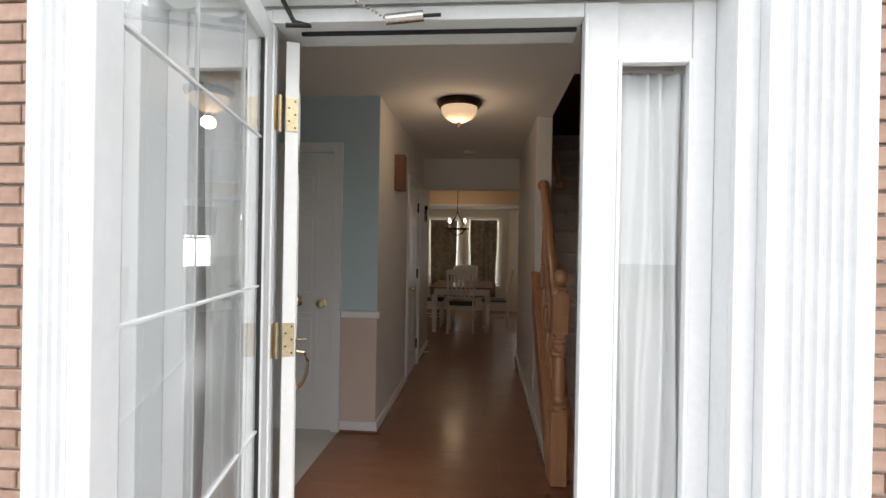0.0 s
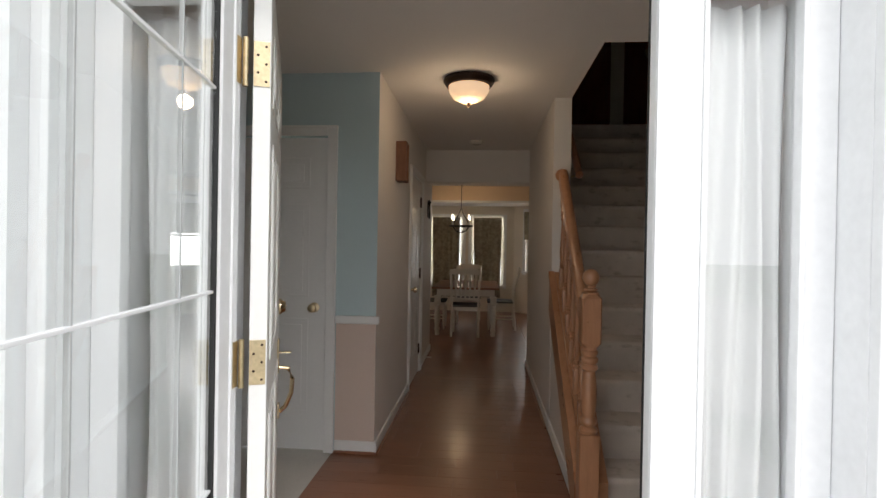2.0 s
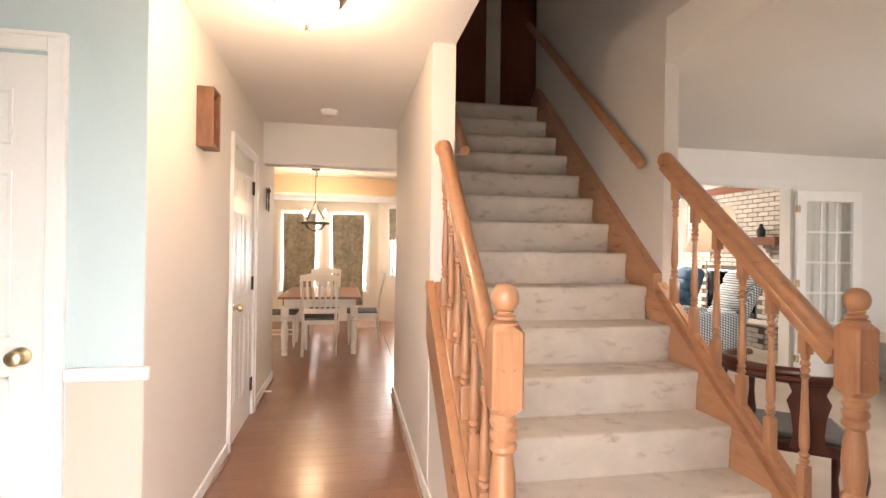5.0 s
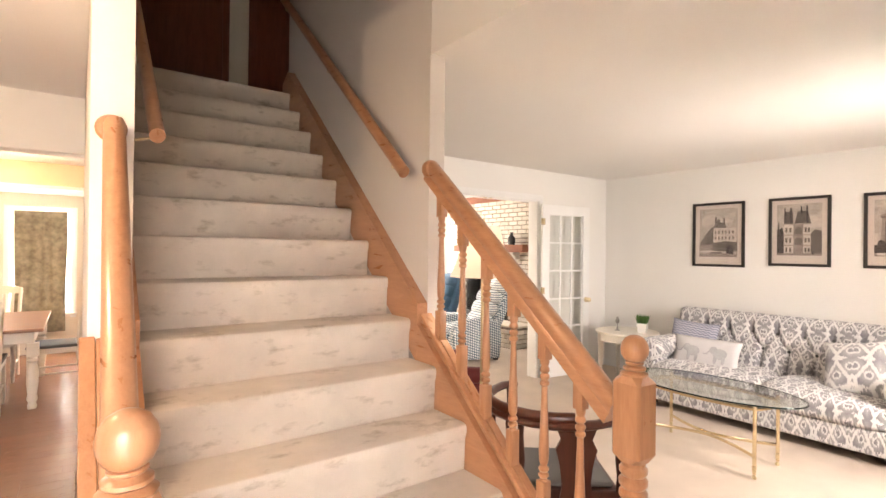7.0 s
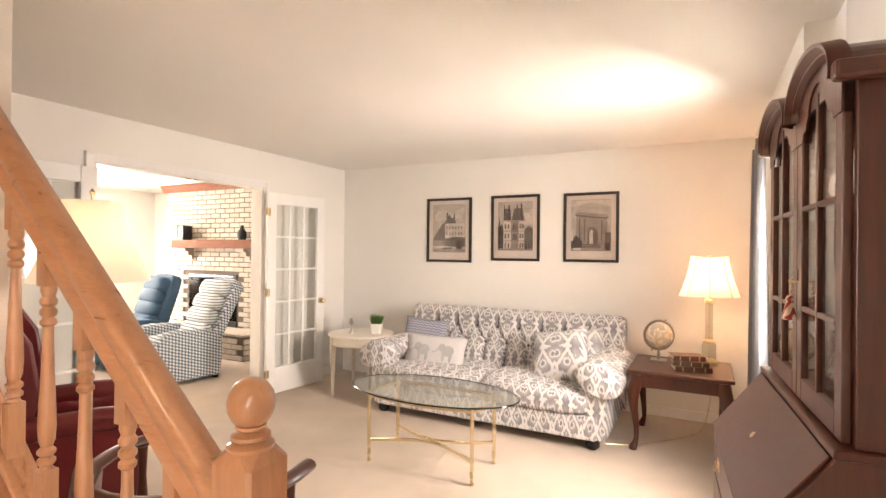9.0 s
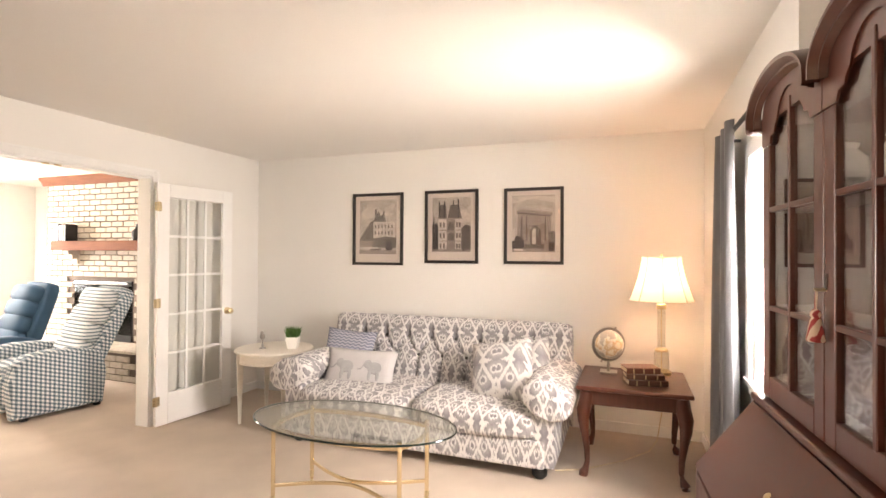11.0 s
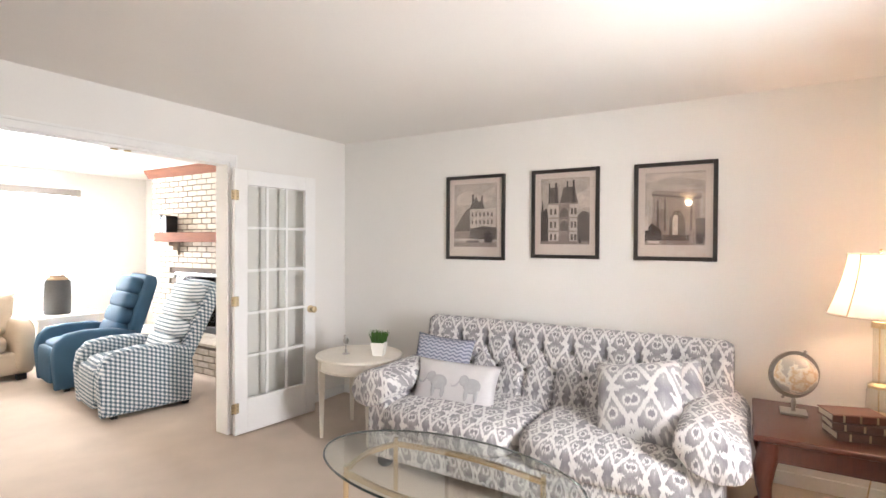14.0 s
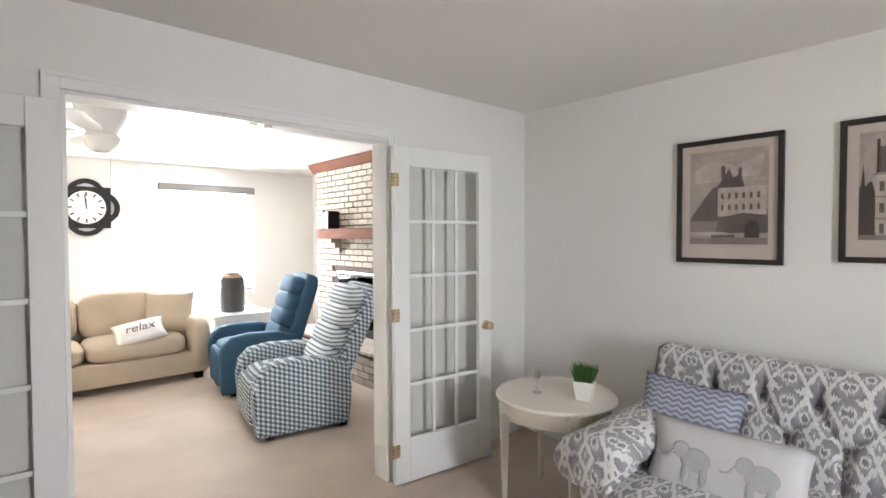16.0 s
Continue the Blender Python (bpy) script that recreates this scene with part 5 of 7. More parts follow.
for i in range(420):
    x, y = rnd.uniform(-0.045, 0.045), rnd.uniform(-0.045, 0.045)
    h, w, a = rnd.uniform(0.06, 0.105), rnd.uniform(0.002, 0.0045), rnd.uniform(0, 6.28)
    dx, dy = x * 0.55 + rnd.uniform(-0.012, 0.012), y * 0.55 + rnd.uniform(-0.012, 0.012)
    p = [(x - w * math.cos(a), y - w * math.sin(a), 0.095), (x + w * math.cos(a), y + w * math.sin(a), 0.095), (x + dx * 0.5 + w * 0.8 * math.cos(a), y + dy * 0.5 + w * 0.8 * math.sin(a), 0.095 + h * 0.6), (x + dx, y + dy, 0.095 + h)]
    gb.faces.new([gb.verts.new(q) for q in p])
tagged(part("grass_blades", gb, GREEN, pl, "dense upright green blades"), kind="stuff")
bi = thing("bird_figurine", (6.15, 6.25, 0.620), 35, "small pewter bird figurine on a round foot", "figurine")
part("bird", tube([(0.03, 0, 0.082), (0.012, 0, 0.092), (-0.012, 0, 0.108), (-0.028, 0, 0.126), (-0.034, 0, 0.135)], 0.02, 12, None, [0.008, 0.020, 0.024, 0.016, 0.010]), PEWTER, bi, "", True, 0)
part("foot", lathe([(0.0, 0), (0.028, 0), (0.027, 0.006), (0.012, 0.010), (0.008, 0.022), (0.011, 0.03), (0.004, 0.04), (0.004, 0.095)], 14), PEWTER, bi, "", True)
part("head", ball(0.0145, (-0.037, 0, 0.142), 14), PEWTER, bi, "", True)
part("tail", tube([(0.02, 0, 0.088), (0.05, 0, 0.072), (0.085, 0, 0.060)], 0.009, 8, None, [0.012, 0.008, 0.004], 0.5), PEWTER, bi, "", True)
part("beak", tube([(-0.048, 0, 0.143), (-0.066, 0, 0.141)], 0.004, 6, None, [0.004, 0.001]), PEWTER, bi, "", True)

# ---- three framed prints ----
MAT = mottled("print_mat_board", (0.60, 0.52, 0.46), 0.9, fine=120, coarse=3, amount=0.04)
SEPIA = {k: mottled("sepia_tone_%d" % k, c, 0.9, fine=70, coarse=14, amount=0.28) for k, c in enumerate([(0.42, 0.36, 0.31), (0.27, 0.22, 0.19), (0.13, 0.105, 0.09), (0.055, 0.043, 0.038), (0.52, 0.45, 0.39)])}
PICGLASS = glassy("picture_glass", (1, 1, 1), 0.0, 1.0)
def picture(yc, z0, z1, wide, label, shapes):
    """A framed print on the east wall; shapes: (tone, [(y, z), ...]) in parts of the sheet, y to the viewer's right."""
    p = thing("framed_print", (6.969, yc, (z0 + z1) / 2), 0, label, "picture", "framed prints over the sofa")
    h, w, f = (z1 - z0) / 2, wide / 2, 0.027
    for a in ((-w, -w + f, -h, h), (w - f, w, -h, h), (-w + f, w - f, -h, -h + f), (-w + f, w - f, h - f, h)):
        part("frame_bar", box(-0.026, -0.001, a[0], a[1], a[2], a[3], 0.003), FRAMEBLACK, p)
    part("mat_board", box(-0.008, -0.004, -w + f, w - f, -h + f, h - f), MAT, p, "beige mat board")
    g = part("glass_pane", box(-0.016, -0.014, -w + f, w - f, -h + f, h - f), PICGLASS, p, "reflecting picture glass")
    g.visible_shadow = False
    iw, ih = w - f - 0.045, h - f - 0.06
    part("print_sky", box(-0.0088, -0.0081, -iw, iw, -ih + 0.02, ih + 0.02), SEPIA[0], p, "sepia engraving")
    for n, (tone, pts) in enumerate(shapes):
        out = [(-(u * 2 - 1) * iw, (v * 2 - 1) * ih + 0.02) for u, v in pts]
        x = -0.0090 - 0.00018 * n
        part("print_shape", prism(out, "x", x - 0.00015, x), SEPIA[tone], p)
    return p

def block(u0, u1, v0, v1):
    return [(u0, v0), (u1, v0), (u1, v1), (u0, v1)]

hill = [(4, [(0.05, 0.8), (0.35, 0.9), (0.6, 0.82), (0.95, 0.93), (0.9, 0.72), (0.5, 0.68), (0.1, 0.66)]),
        (1, [(0.0, 0.12), (1.0, 0.12), (1.0, 0.36), (0.62, 0.4), (0.36, 0.58), (0.2, 0.5), (0.0, 0.28)]),
        (2, [(0.0, 0.25), (0.4, 0.25), (0.4, 0.62), (0.3, 0.6), (0.12, 0.4)]),
        (4, block(0.38, 0.97, 0.30, 0.60)), (2, [(0.36, 0.60), (0.72, 0.60), (0.66, 0.74), (0.58, 0.70), (0.52, 0.80), (0.44, 0.70)]),
        (2, block(0.42, 0.47, 0.7, 0.83)), (2, block(0.64, 0.68, 0.66, 0.8))]
hill += [(2, block(0.42 + 0.09 * i, 0.455 + 0.09 * i, z, z + 0.06)) for i in range(6) for z in (0.36, 0.48)]
hill += [(2, [(0.35, 0.12), (1.0, 0.12), (1.0, 0.30), (0.7, 0.33), (0.4, 0.28)]), (3, [(0.72, 0.06), (0.9, 0.06), (0.9, 0.2), (0.81, 0.26), (0.72, 0.2)]), (1, block(0.0, 1.0, 0.0, 0.07)), (4, block(0.02, 0.5, 0.10, 0.13)), (2, block(0.3, 0.6, 0.07, 0.1))]
picture(5.56, 1.340, 2.040, 0.545, "black framed sepia engraving of a hillside chateau", hill)
tower = [(4, [(0.6, 0.5), (1.0, 0.55), (1.0, 0.85), (0.75, 0.75)]), (3, [(0.0, 0.02), (0.24, 0.02), (0.2, 0.3), (0.12, 0.55), (0.06, 0.5), (0.04, 0.72), (0.02, 0.5), (0.0, 0.5)]),
         (2, [(0.72, 0.04), (1.0, 0.04), (1.0, 0.46), (0.86, 0.5), (0.74, 0.4)]), (4, block(0.16, 0.76, 0.04, 0.62)),
         (2, [(0.16, 0.62), (0.38, 0.62), (0.36, 0.86), (0.20, 0.86)]), (2, [(0.40, 0.62), (0.77, 0.62), (0.70, 0.86), (0.48, 0.86)]),
         (3, block(0.17, 0.2, 0.62, 0.93)), (3, block(0.3, 0.34, 0.62, 0.93)), (3, block(0.54, 0.57, 0.8, 0.95)), (3, block(0.66, 0.7, 0.62, 0.96)),
         (1, block(0.38, 0.6, 0.04, 0.60)), (2, [(0.41, 0.38), (0.57, 0.38), (0.57, 0.5), (0.49, 0.56), (0.41, 0.5)]), (2, [(0.41, 0.20), (0.57, 0.20), (0.57, 0.31), (0.49, 0.36), (0.41, 0.31)])]
tower += [(1, block(0.14, 0.78, z, z + 0.015)) for z in (0.19, 0.39, 0.60)]
tower += [(2, block(u, u + 0.045, z, z + 0.09)) for u in (0.2, 0.29, 0.63, 0.70) for z in (0.06, 0.25, 0.45)]
tower += [(1, block(0.0, 1.0, 0.0, 0.045)), (3, block(0.8, 0.83, 0.02, 0.09))]
picture(4.80, 1.366, 2.042, 0.52, "black framed sepia engraving of a tall palace facade", tower)
arch = [(4, [(0.0, 0.86), (0.5, 0.94), (1.0, 0.86), (1.0, 0.97), (0.0, 0.99)]), (1, [(0.1, 0.06), (0.93, 0.06), (0.9, 0.62), (0.95, 0.66), (0.92, 0.70), (0.2, 0.76), (0.1, 0.72), (0.14, 0.66)]),
        (2, [(0.12, 0.68), (0.92, 0.62), (0.92, 0.64), (0.12, 0.71)]), (2, [(0.42, 0.06), (0.68, 0.06), (0.68, 0.36), (0.60, 0.47), (0.50, 0.47), (0.42, 0.36)]), (4, [(0.47, 0.06), (0.56, 0.06), (0.56, 0.40), (0.51, 0.42), (0.47, 0.36)]),
        (2, block(0.2, 0.24, 0.2, 0.62)), (2, block(0.33, 0.36, 0.2, 0.62)), (2, block(0.76, 0.79, 0.2, 0.6)), (3, [(0.0, 0.03), (0.3, 0.03), (0.28, 0.2), (0.12, 0.3), (0.0, 0.2)]), (2, block(0.85, 1.0, 0.06, 0.36)),
        (4, block(0.0, 0.06, 0.2, 0.42)), (2, block(0.3, 0.75, 0.06, 0.14)), (1, block(0.0, 1.0, 0.0, 0.06)), (3, block(0.86, 0.97, 0.02, 0.16)), (4, block(0.05, 0.25, 0.02, 0.06))]
picture(4.042, 1.366, 2.035, 0.518, "black framed sepia engraving of a triumphal arch", arch)

# ---- french doors ----
DOORGLASS = glassy("french_door_glass", (0.93, 0.935, 0.925), 0.02, 0.35)
def french_leaf(name, width, label):
    d = thing(name, label=label, category="french door", kind="structure")
    ht, dp, st, top, bot = 2.03, 0.035, 0.105, 0.115, 0.27
    part("stile", box(0, st, 0, dp, 0.012, ht, 0.003), WHITE, d)
    part("stile", box(width - st, width, 0, dp, 0.012, ht, 0.003), WHITE, d)
    part("rail", box(st + 0.0005, width - st - 0.0005, 0, dp, 0.012, bot, 0.003), WHITE, d)
    part("rail", box(st + 0.0005, width - st - 0.0005, 0, dp, ht - top, ht, 0.003), WHITE, d)
    iw, ih = width - 2 * st, ht - top - bot
    for i in (1, 2):
        x = st + iw * i / 3
        part("glazing_bar", box(x - 0.011, x + 0.011, dp / 2 - 0.008, dp / 2 + 0.008, bot, ht - top, 0.003), WHITE, d)
    for j in range(1, 5):
        z = bot + ih * j / 5
        part("glazing_bar", box(st, width - st, dp / 2 - 0.0075, dp / 2 + 0.0075, z - 0.011, z + 0.011, 0.003), WHITE, d)
    for i in range(3):
        for j in range(5):
            x0, z0 = st + iw * i / 3 + 0.011, bot + ih * j / 5 + 0.011
            g = part("pane", box(x0, x0 + iw / 3 - 0.022, dp / 2 - 0.002, dp / 2 + 0.002, z0, z0 + ih / 5 - 0.022), DOORGLASS, d)
            g.visible_shadow = False
    knob(d, width - 0.055, 0.905, 0, -1, OLDBRASS)
    return d
fr = french_leaf("door_5", 0.745, "open white french door with fifteen glass lights")
for z in (0.22, 1.03, 1.83):
    hinge(fr, (0.0, -0.004, z), OLDBRASS, 0, 0.072)
fr.matrix_world = pose(5.652, 6.905, 0, 0, 0, -6.5)
fl = french_leaf("door_6", 0.745, "open white french door folded back against the wall")
fl.matrix_world = pose(4.10, 6.945, 0, 0, 0, 176) @ Matrix.Diagonal((1, -1, 1, 1))
casing("trim_french_opening", "white casing round the french door opening", 4.105, 5.675, 2.085, "y", 7.009, -1, 0.06)
jb = thing("door_jamb_french", label="white jamb lining the french door opening", category="door frame", kind="structure")
part("jamb", box(4.1055, 4.123, 7.0, 7.14, 0, 2.084, 0.002), WHITE, jb)
part("jamb", box(5.657, 5.6745, 7.0, 7.14, 0, 2.084, 0.002), WHITE, jb)
part("head", box(4.1235, 5.6565, 7.0, 7.14, 2.066, 2.084, 0.002), WHITE, jb)
for x in (4.88, 4.96):
    part("ball_catch", box(x - 0.018, x + 0.018, 7.03, 7.055, 2.058, 2.066, 0.002), OLDBRASS, jb, "small brass ball catch")

# ---- living room window with curtains ----
wd = thing("window_1", label="white double-hung window, bright with daylight", category="window", kind="structure")
for a in ((4.70, 4.759, 0.80, 1.99), (5.321, 5.405, 0.80, 1.99), (4.76, 5.32, 1.916, 1.99)):
    part("window_frame", box(a[0], a[1], 2.7115, 2.73, a[2], a[3], 0.004), WHITE, wd)
part("window_sill", box(4.68, 5.41, 2.60, 2.74, 0.835, 0.862, 0.006), WHITE, wd)
for z0, z1, y in ((0.863, 1.44, 2.672), (1.40, 1.914, 2.640)):
    for a in ((4.761, 4.82, z0, z1), (5.262, 5.319, z0, z1), (4.8205, 5.2615, z0, z0 + 0.055), (4.8205, 5.2615, z1 - 0.045, z1)):
        part("sash", box(a[0], a[1], y, y + 0.03, a[2], a[3], 0.003), WHITE, wd)
    g = part("pane", box(4.81, 5.27, y + 0.012, y + 0.016, z0 + 0.04, z1 - 0.035), GLASS, wd)
    g.visible_shadow = False
part("sash_lock", box(5.0, 5.05, 2.675, 2.70, 1.4405, 1.456, 0.004), OLDBRASS, wd)
# emission for the added sheet that makes the back windows read white
BRIGHT = glow("glowing_daylight_backdrop", (0.95, 0.98, 1.0), 1.7)
cg = "grey curtains of the living room window"
curtain("curtain", "slate grey satin curtain hanging to the carpet", 5.14, 6.02, 2.80, 0.015, 2.10, 3, 0.055, GREYCURTAIN, 8, None, cg, (5.30, 5.79))
rod = thing("curtain_rod", label="dark metal curtain rod on wall brackets", category="curtain rod")
part("rod", tube([(4.63, 2.79, 2.055), (5.70, 2.79, 2.055)], 0.011, 12), BLACK, rod, "", True)
part("finial", ball(0.018, (5.70, 2.79, 2.055), 12), BLACK, rod, "", True)
part("bracket", tube([(5.60, 2.712, 2.055), (5.60, 2.79, 2.055)], 0.008, 8), BLACK, rod, "", True)

# ---- secretary desk ----
X0, X1, YB = 3.60, 4.62, 2.645
sc = thing("secretary_desk", label="tall mahogany secretary desk with glazed double-dome doors", category="secretary desk")
YU, YL = 2.83, 3.035
body = [(YB, 0.12), (YL, 0.12), (YL, 0.69), (YU + 0.02, 0.935), (YB, 0.935)]
part("desk_side", prism(body, "x", X0, X0 + 0.025, 0.003), MAHOG, sc)
part("desk_side", prism(body, "x", X1 - 0.025, X1, 0.003), MAHOG, sc)
part("desk_back", box(X0 + 0.0255, X1 - 0.0255, YB, YB + 0.012, 0.12, 0.935), MAHOG, sc)
part("desk_top", box(X0 - 0.012, X1 + 0.012, YB, YU + 0.03, 0.936, 0.96, 0.006), MAHOG, sc)
lid = prism([(YL - 0.012, 0.69), (YL + 0.008, 0.696), (YU + 0.032, 0.934), (YU + 0.012, 0.928)], "x", X0 + 0.02, X1 - 0.02, 0.003)
ld = part("slant_lid", lid, MAHOG, sc, "closed slanting desk lid")
esc = part("escutcheon", lathe([(0.0, 0.004), (0.010, 0.003), (0.013, 0.0)], 14), OLDBRASS, ld, "brass keyhole plate", True)
esc.matrix_basis = pose((X0 + X1) / 2, (YU + YL) / 2 + 0.026, 0.815, -50)
rest_h = [(0.14, 0.32), (0.33, 0.51), (0.52, 0.68)]
for z0, z1 in rest_h:
    dr = part("drawer", box(X0 + 0.028, X1 - 0.028, YL - 0.02, YL + 0.004, z0, z1 - 0.008, 0.004), MAHOG, sc)
    for px in (X0 + 0.26, X1 - 0.26):
        zc = (z0 + z1) / 2
        part("pull_plate", box(px - 0.035, px + 0.035, YL + 0.0045, YL + 0.007, zc - 0.018, zc + 0.022, 0.002), OLDBRASS, dr)
        part("bail_pull", tube([(px - 0.03, YL + 0.012, zc + 0.006), (px - 0.026, YL + 0.02, zc - 0.016), (px, YL + 0.022, zc - 0.022), (px + 0.026, YL + 0.02, zc - 0.016), (px + 0.03, YL + 0.012, zc + 0.006)], 0.003, 6), OLDBRASS, dr, "brass bail pull", True)
part("carcase_floor", box(X0 + 0.0255, X1 - 0.0255, YB + 0.0125, YL - 0.021, 0.12, 0.138), MAHOG, sc)
for fx in (X0, X1 - 0.13):
    part("bracket_foot", prism([(fx, 0.0), (fx + 0.13, 0.0), (fx + 0.11, 0.05), (fx + 0.13, 0.12), (fx, 0.12)], "y", YL - 0.03, YL + 0.005, 0.003), MAHOG, sc)
    part("bracket_foot", box(fx + 0.02, fx + 0.10, YB + 0.01, YB + 0.05, 0, 0.119, 0.004), MAHOG, sc)
# upper case
ZA = 0.9605
part("case_side", box(X0 + 0.01, X0 + 0.035, YB, YU - 0.02, ZA, 1.90, 0.003), MAHOG, sc)
part("case_side", box(X1 - 0.035, X1 - 0.01, YB, YU - 0.02, ZA, 1.90, 0.003), MAHOG, sc)
part("case_back", box(X0 + 0.036, X1 - 0.036, YB, YB + 0.01, ZA, 1.90), MAHOG, sc)
XM = (X0 + X1) / 2
for z in (1.25, 1.57):
    part("shelf", box(X0 + 0.036, X1 - 0.036, YB + 0.011, YU - 0.03, z, z + 0.018, 0.002), MAHOG, sc)
def dome(xa, xb, zs, rise, n=18, shoulder=0.0):
    pts = []
    c, w = (xa + xb) / 2, (xb - xa) / 2
    for i in range(n + 1):
        a = math.pi * (1 - i / n)
        pts.append((c + w * math.cos(a), zs + shoulder + rise * math.sin(a)))
    return pts
top_out = [(X0, 1.865)] + dome(X0 + 0.02, XM - 0.015, 1.90, 0.102) + dome(XM + 0.015, X1 - 0.02, 1.90, 0.102) + [(X1, 1.865)]
part("bonnet", prism(top_out, "y", YB, YU - 0.0), MAHOG, sc, "double-domed bonnet top", False)
for xa, xb in ((X0 - 0.02, XM - 0.001), (XM + 0.001, X1 + 0.02)):
    arc = dome(xa + 0.01, xb - 0.01, 1.89, 0.117)
    prof = [(0.012, 0.0), (0.03, 0.012), (0.03, 0.02), (0.05, 0.04), (0.05, 0.055), (0.0, 0.06)]
    bm = bmesh.new()
    rings = []
    cx, cz = (xa + xb) / 2, 1.89
    for x, z in [(arc[0][0], 1.865)] + arc + [(arc[-1][0], 1.865)]:
        r = Vector((x - cx, 0, z - cz + 0.05)).normalized()
        rings.append([bm.verts.new((x + r.x * (q * 0.5 - 0.03), YU - 0.004 + p, z + r.z * (q * 0.9 - 0.045))) for p, q in prof] )
    for lo, hi in zip(rings, rings[1:]):
        for i in range(len(prof) - 1):
            bm.faces.new((lo[i], lo[i + 1], hi[i + 1], hi[i]))
    part("cornice_moulding", bm, MAHOG, sc, "curved moulded cornice", True, 30)
part("cornice_return", box(X0 - 0.04, X0 + 0.006, YB, YU + 0.04, 1.85, 1.90, 0.012), MAHOG, sc)
part("cornice_return", box(X1 - 0.006, X1 + 0.04, YB, YU + 0.04, 1.85, 1.90, 0.012), MAHOG, sc)
def glazed_door(xa, xb, tag):
    d = part("glazed_door", box(xa, xa + 0.06, YU - 0.02, YU + 0.003, ZA + 0.004, 1.79, 0.004), MAHOG, sc, tag)
    part("door_stile", box(xb - 0.06, xb, YU - 0.02, YU + 0.003, ZA + 0.004, 1.79, 0.004), MAHOG, d)
    part("door_rail", box(xa + 0.0605, xb - 0.0605, YU - 0.02, YU + 0.003, ZA + 0.004, ZA + 0.075, 0.004), MAHOG, d)
    ins = dome(xa + 0.14, xb - 0.14, 1.79, 0.095, 14)
    out = [(xa, 1.7905), (xa + 0.075, 1.7905), (xa + 0.085, 1.815), (xa + 0.115, 1.82), (xa + 0.125, 1.84)] + [(x, z + 0.045) for x, z in ins[1:-1]] + [(xb - 0.125, 1.84), (xb - 0.115, 1.82), (xb - 0.085, 1.815), (xb - 0.075, 1.7905), (xb, 1.7905)] + dome(xa, xb, 1.885, 0.088, 16)[::-1]
    part("arched_rail", prism(out, "y", YU + 0.0005, YU + 0.006), MAHOG, d, "arched door head")
    xm = (xa + xb) / 2
    part("glazing_bar", box(xm - 0.009, xm + 0.009, YU - 0.012, YU + 0.004, ZA + 0.07, 1.90, 0.003), MAHOG, d)
    for z in (1.25, 1.57):
        part("glazing_bar", box(xa + 0.06, xb - 0.06, YU - 0.011, YU + 0.003, z, z + 0.016, 0.003), MAHOG, d)
    g = part("glass", box(xa + 0.058, xb - 0.058, YU - 0.010, YU - 0.007, ZA + 0.07, 1.86), GLASS, d)
    g.visible_shadow = False
    return d
glazed_door(X0 + 0.036, XM - 0.002, "arched glazed door")
dR = glazed_door(XM + 0.002, X1 - 0.036, "arched glazed door")
part("lock_plate", box(XM - 0.024, XM - 0.008, YU + 0.0035, YU + 0.006, 1.345, 1.385, 0.002), BRONZE, sc, "dark bronze lock plate")
TASSEL = striped("red_cream_tassel_yarn", (0.30, 0.05, 0.05), (0.55, 0.42, 0.32), 0.01, 0)
ts = thing("key_tassel", (XM - 0.016, YU + 0.018, 1.365), 0, "red and cream tassel hanging from the cabinet key", "tassel")
part("key", tube([(0, -0.016, 0), (0, 0.012, 0)], 0.004, 8), OLDBRASS, ts, "", True)
part("cord", tube([(0, 0.006, 0), (0.002, 0.008, -0.055)], 0.003, 6), TASSEL, ts, "", True)
part("tassel_head", ball(0.012, (0.002, 0.008, -0.062), 12, (1, 1, 1.2)), TASSEL, ts, "", True)
part("tassel_skirt", lathe([(0.009, -0.068), (0.013, -0.078), (0.021, -0.125), (0.019, -0.13), (0.0, -0.13)], 18, (0.002, 0.008, 0)), TASSEL, ts, "", True)
SKEW = Matrix.Translation((4.62, 2.83, 0)) @ pose(0, 0, 0, 0, 0, 3.5) @ Matrix.Translation((-4.62, -2.83, 0))
sc.matrix_world = SKEW @ Matrix.Diagonal((1, 1, 1.015, 1))
ts.matrix_world = SKEW @ ts.matrix_world
for i, (x, z, k) in enumerate(((3.76, 1.5885, 1.1), (3.98, 1.5885, 0.8), (4.24, 1.5885, 1.0))):
    v = part("pottery_jar", lathe([(0.0, 0), (0.03 * k, 0), (0.055 * k, 0.05 * k), (0.05 * k, 0.10 * k), (0.028 * k, 0.125 * k), (0.034 * k, 0.14 * k), (0.0, 0.14 * k)], 18, (x, 2.735, z * 1.015)), IVORY, None, "", True)
    v.matrix_world = SKEW
    tagged(v, "white glazed pottery jar on a cabinet shelf", "jar", "white jars in the secretary")

# ---- floor lamp, wing chair, corner chair ----
fl_ = thing("floor_lamp", (2.965, 4.83, 0), 0, "brass floor lamp with a lit cream shade", "floor lamp")
part("base", lathe([(0.0, 0), (0.13, 0), (0.13, 0.015), (0.05, 0.03), (0.012, 0.045)], 28), OLDBRASS, fl_, "", True)
part("pole", lathe([(0.009, 0.04), (0.009, 1.55)], 10), OLDBRASS, fl_, "", True)
part("shade", bell_shade(0.167, 0.085, 0.255, 1.345, 40, 0), SHADE, fl_, "cream conical shade, glowing", True, 0)
part("finial", lathe([(0.004, 1.55), (0.004, 1.62), (0.009, 1.63), (0.0, 1.645)], 10), OLDBRASS, fl_, "", True)
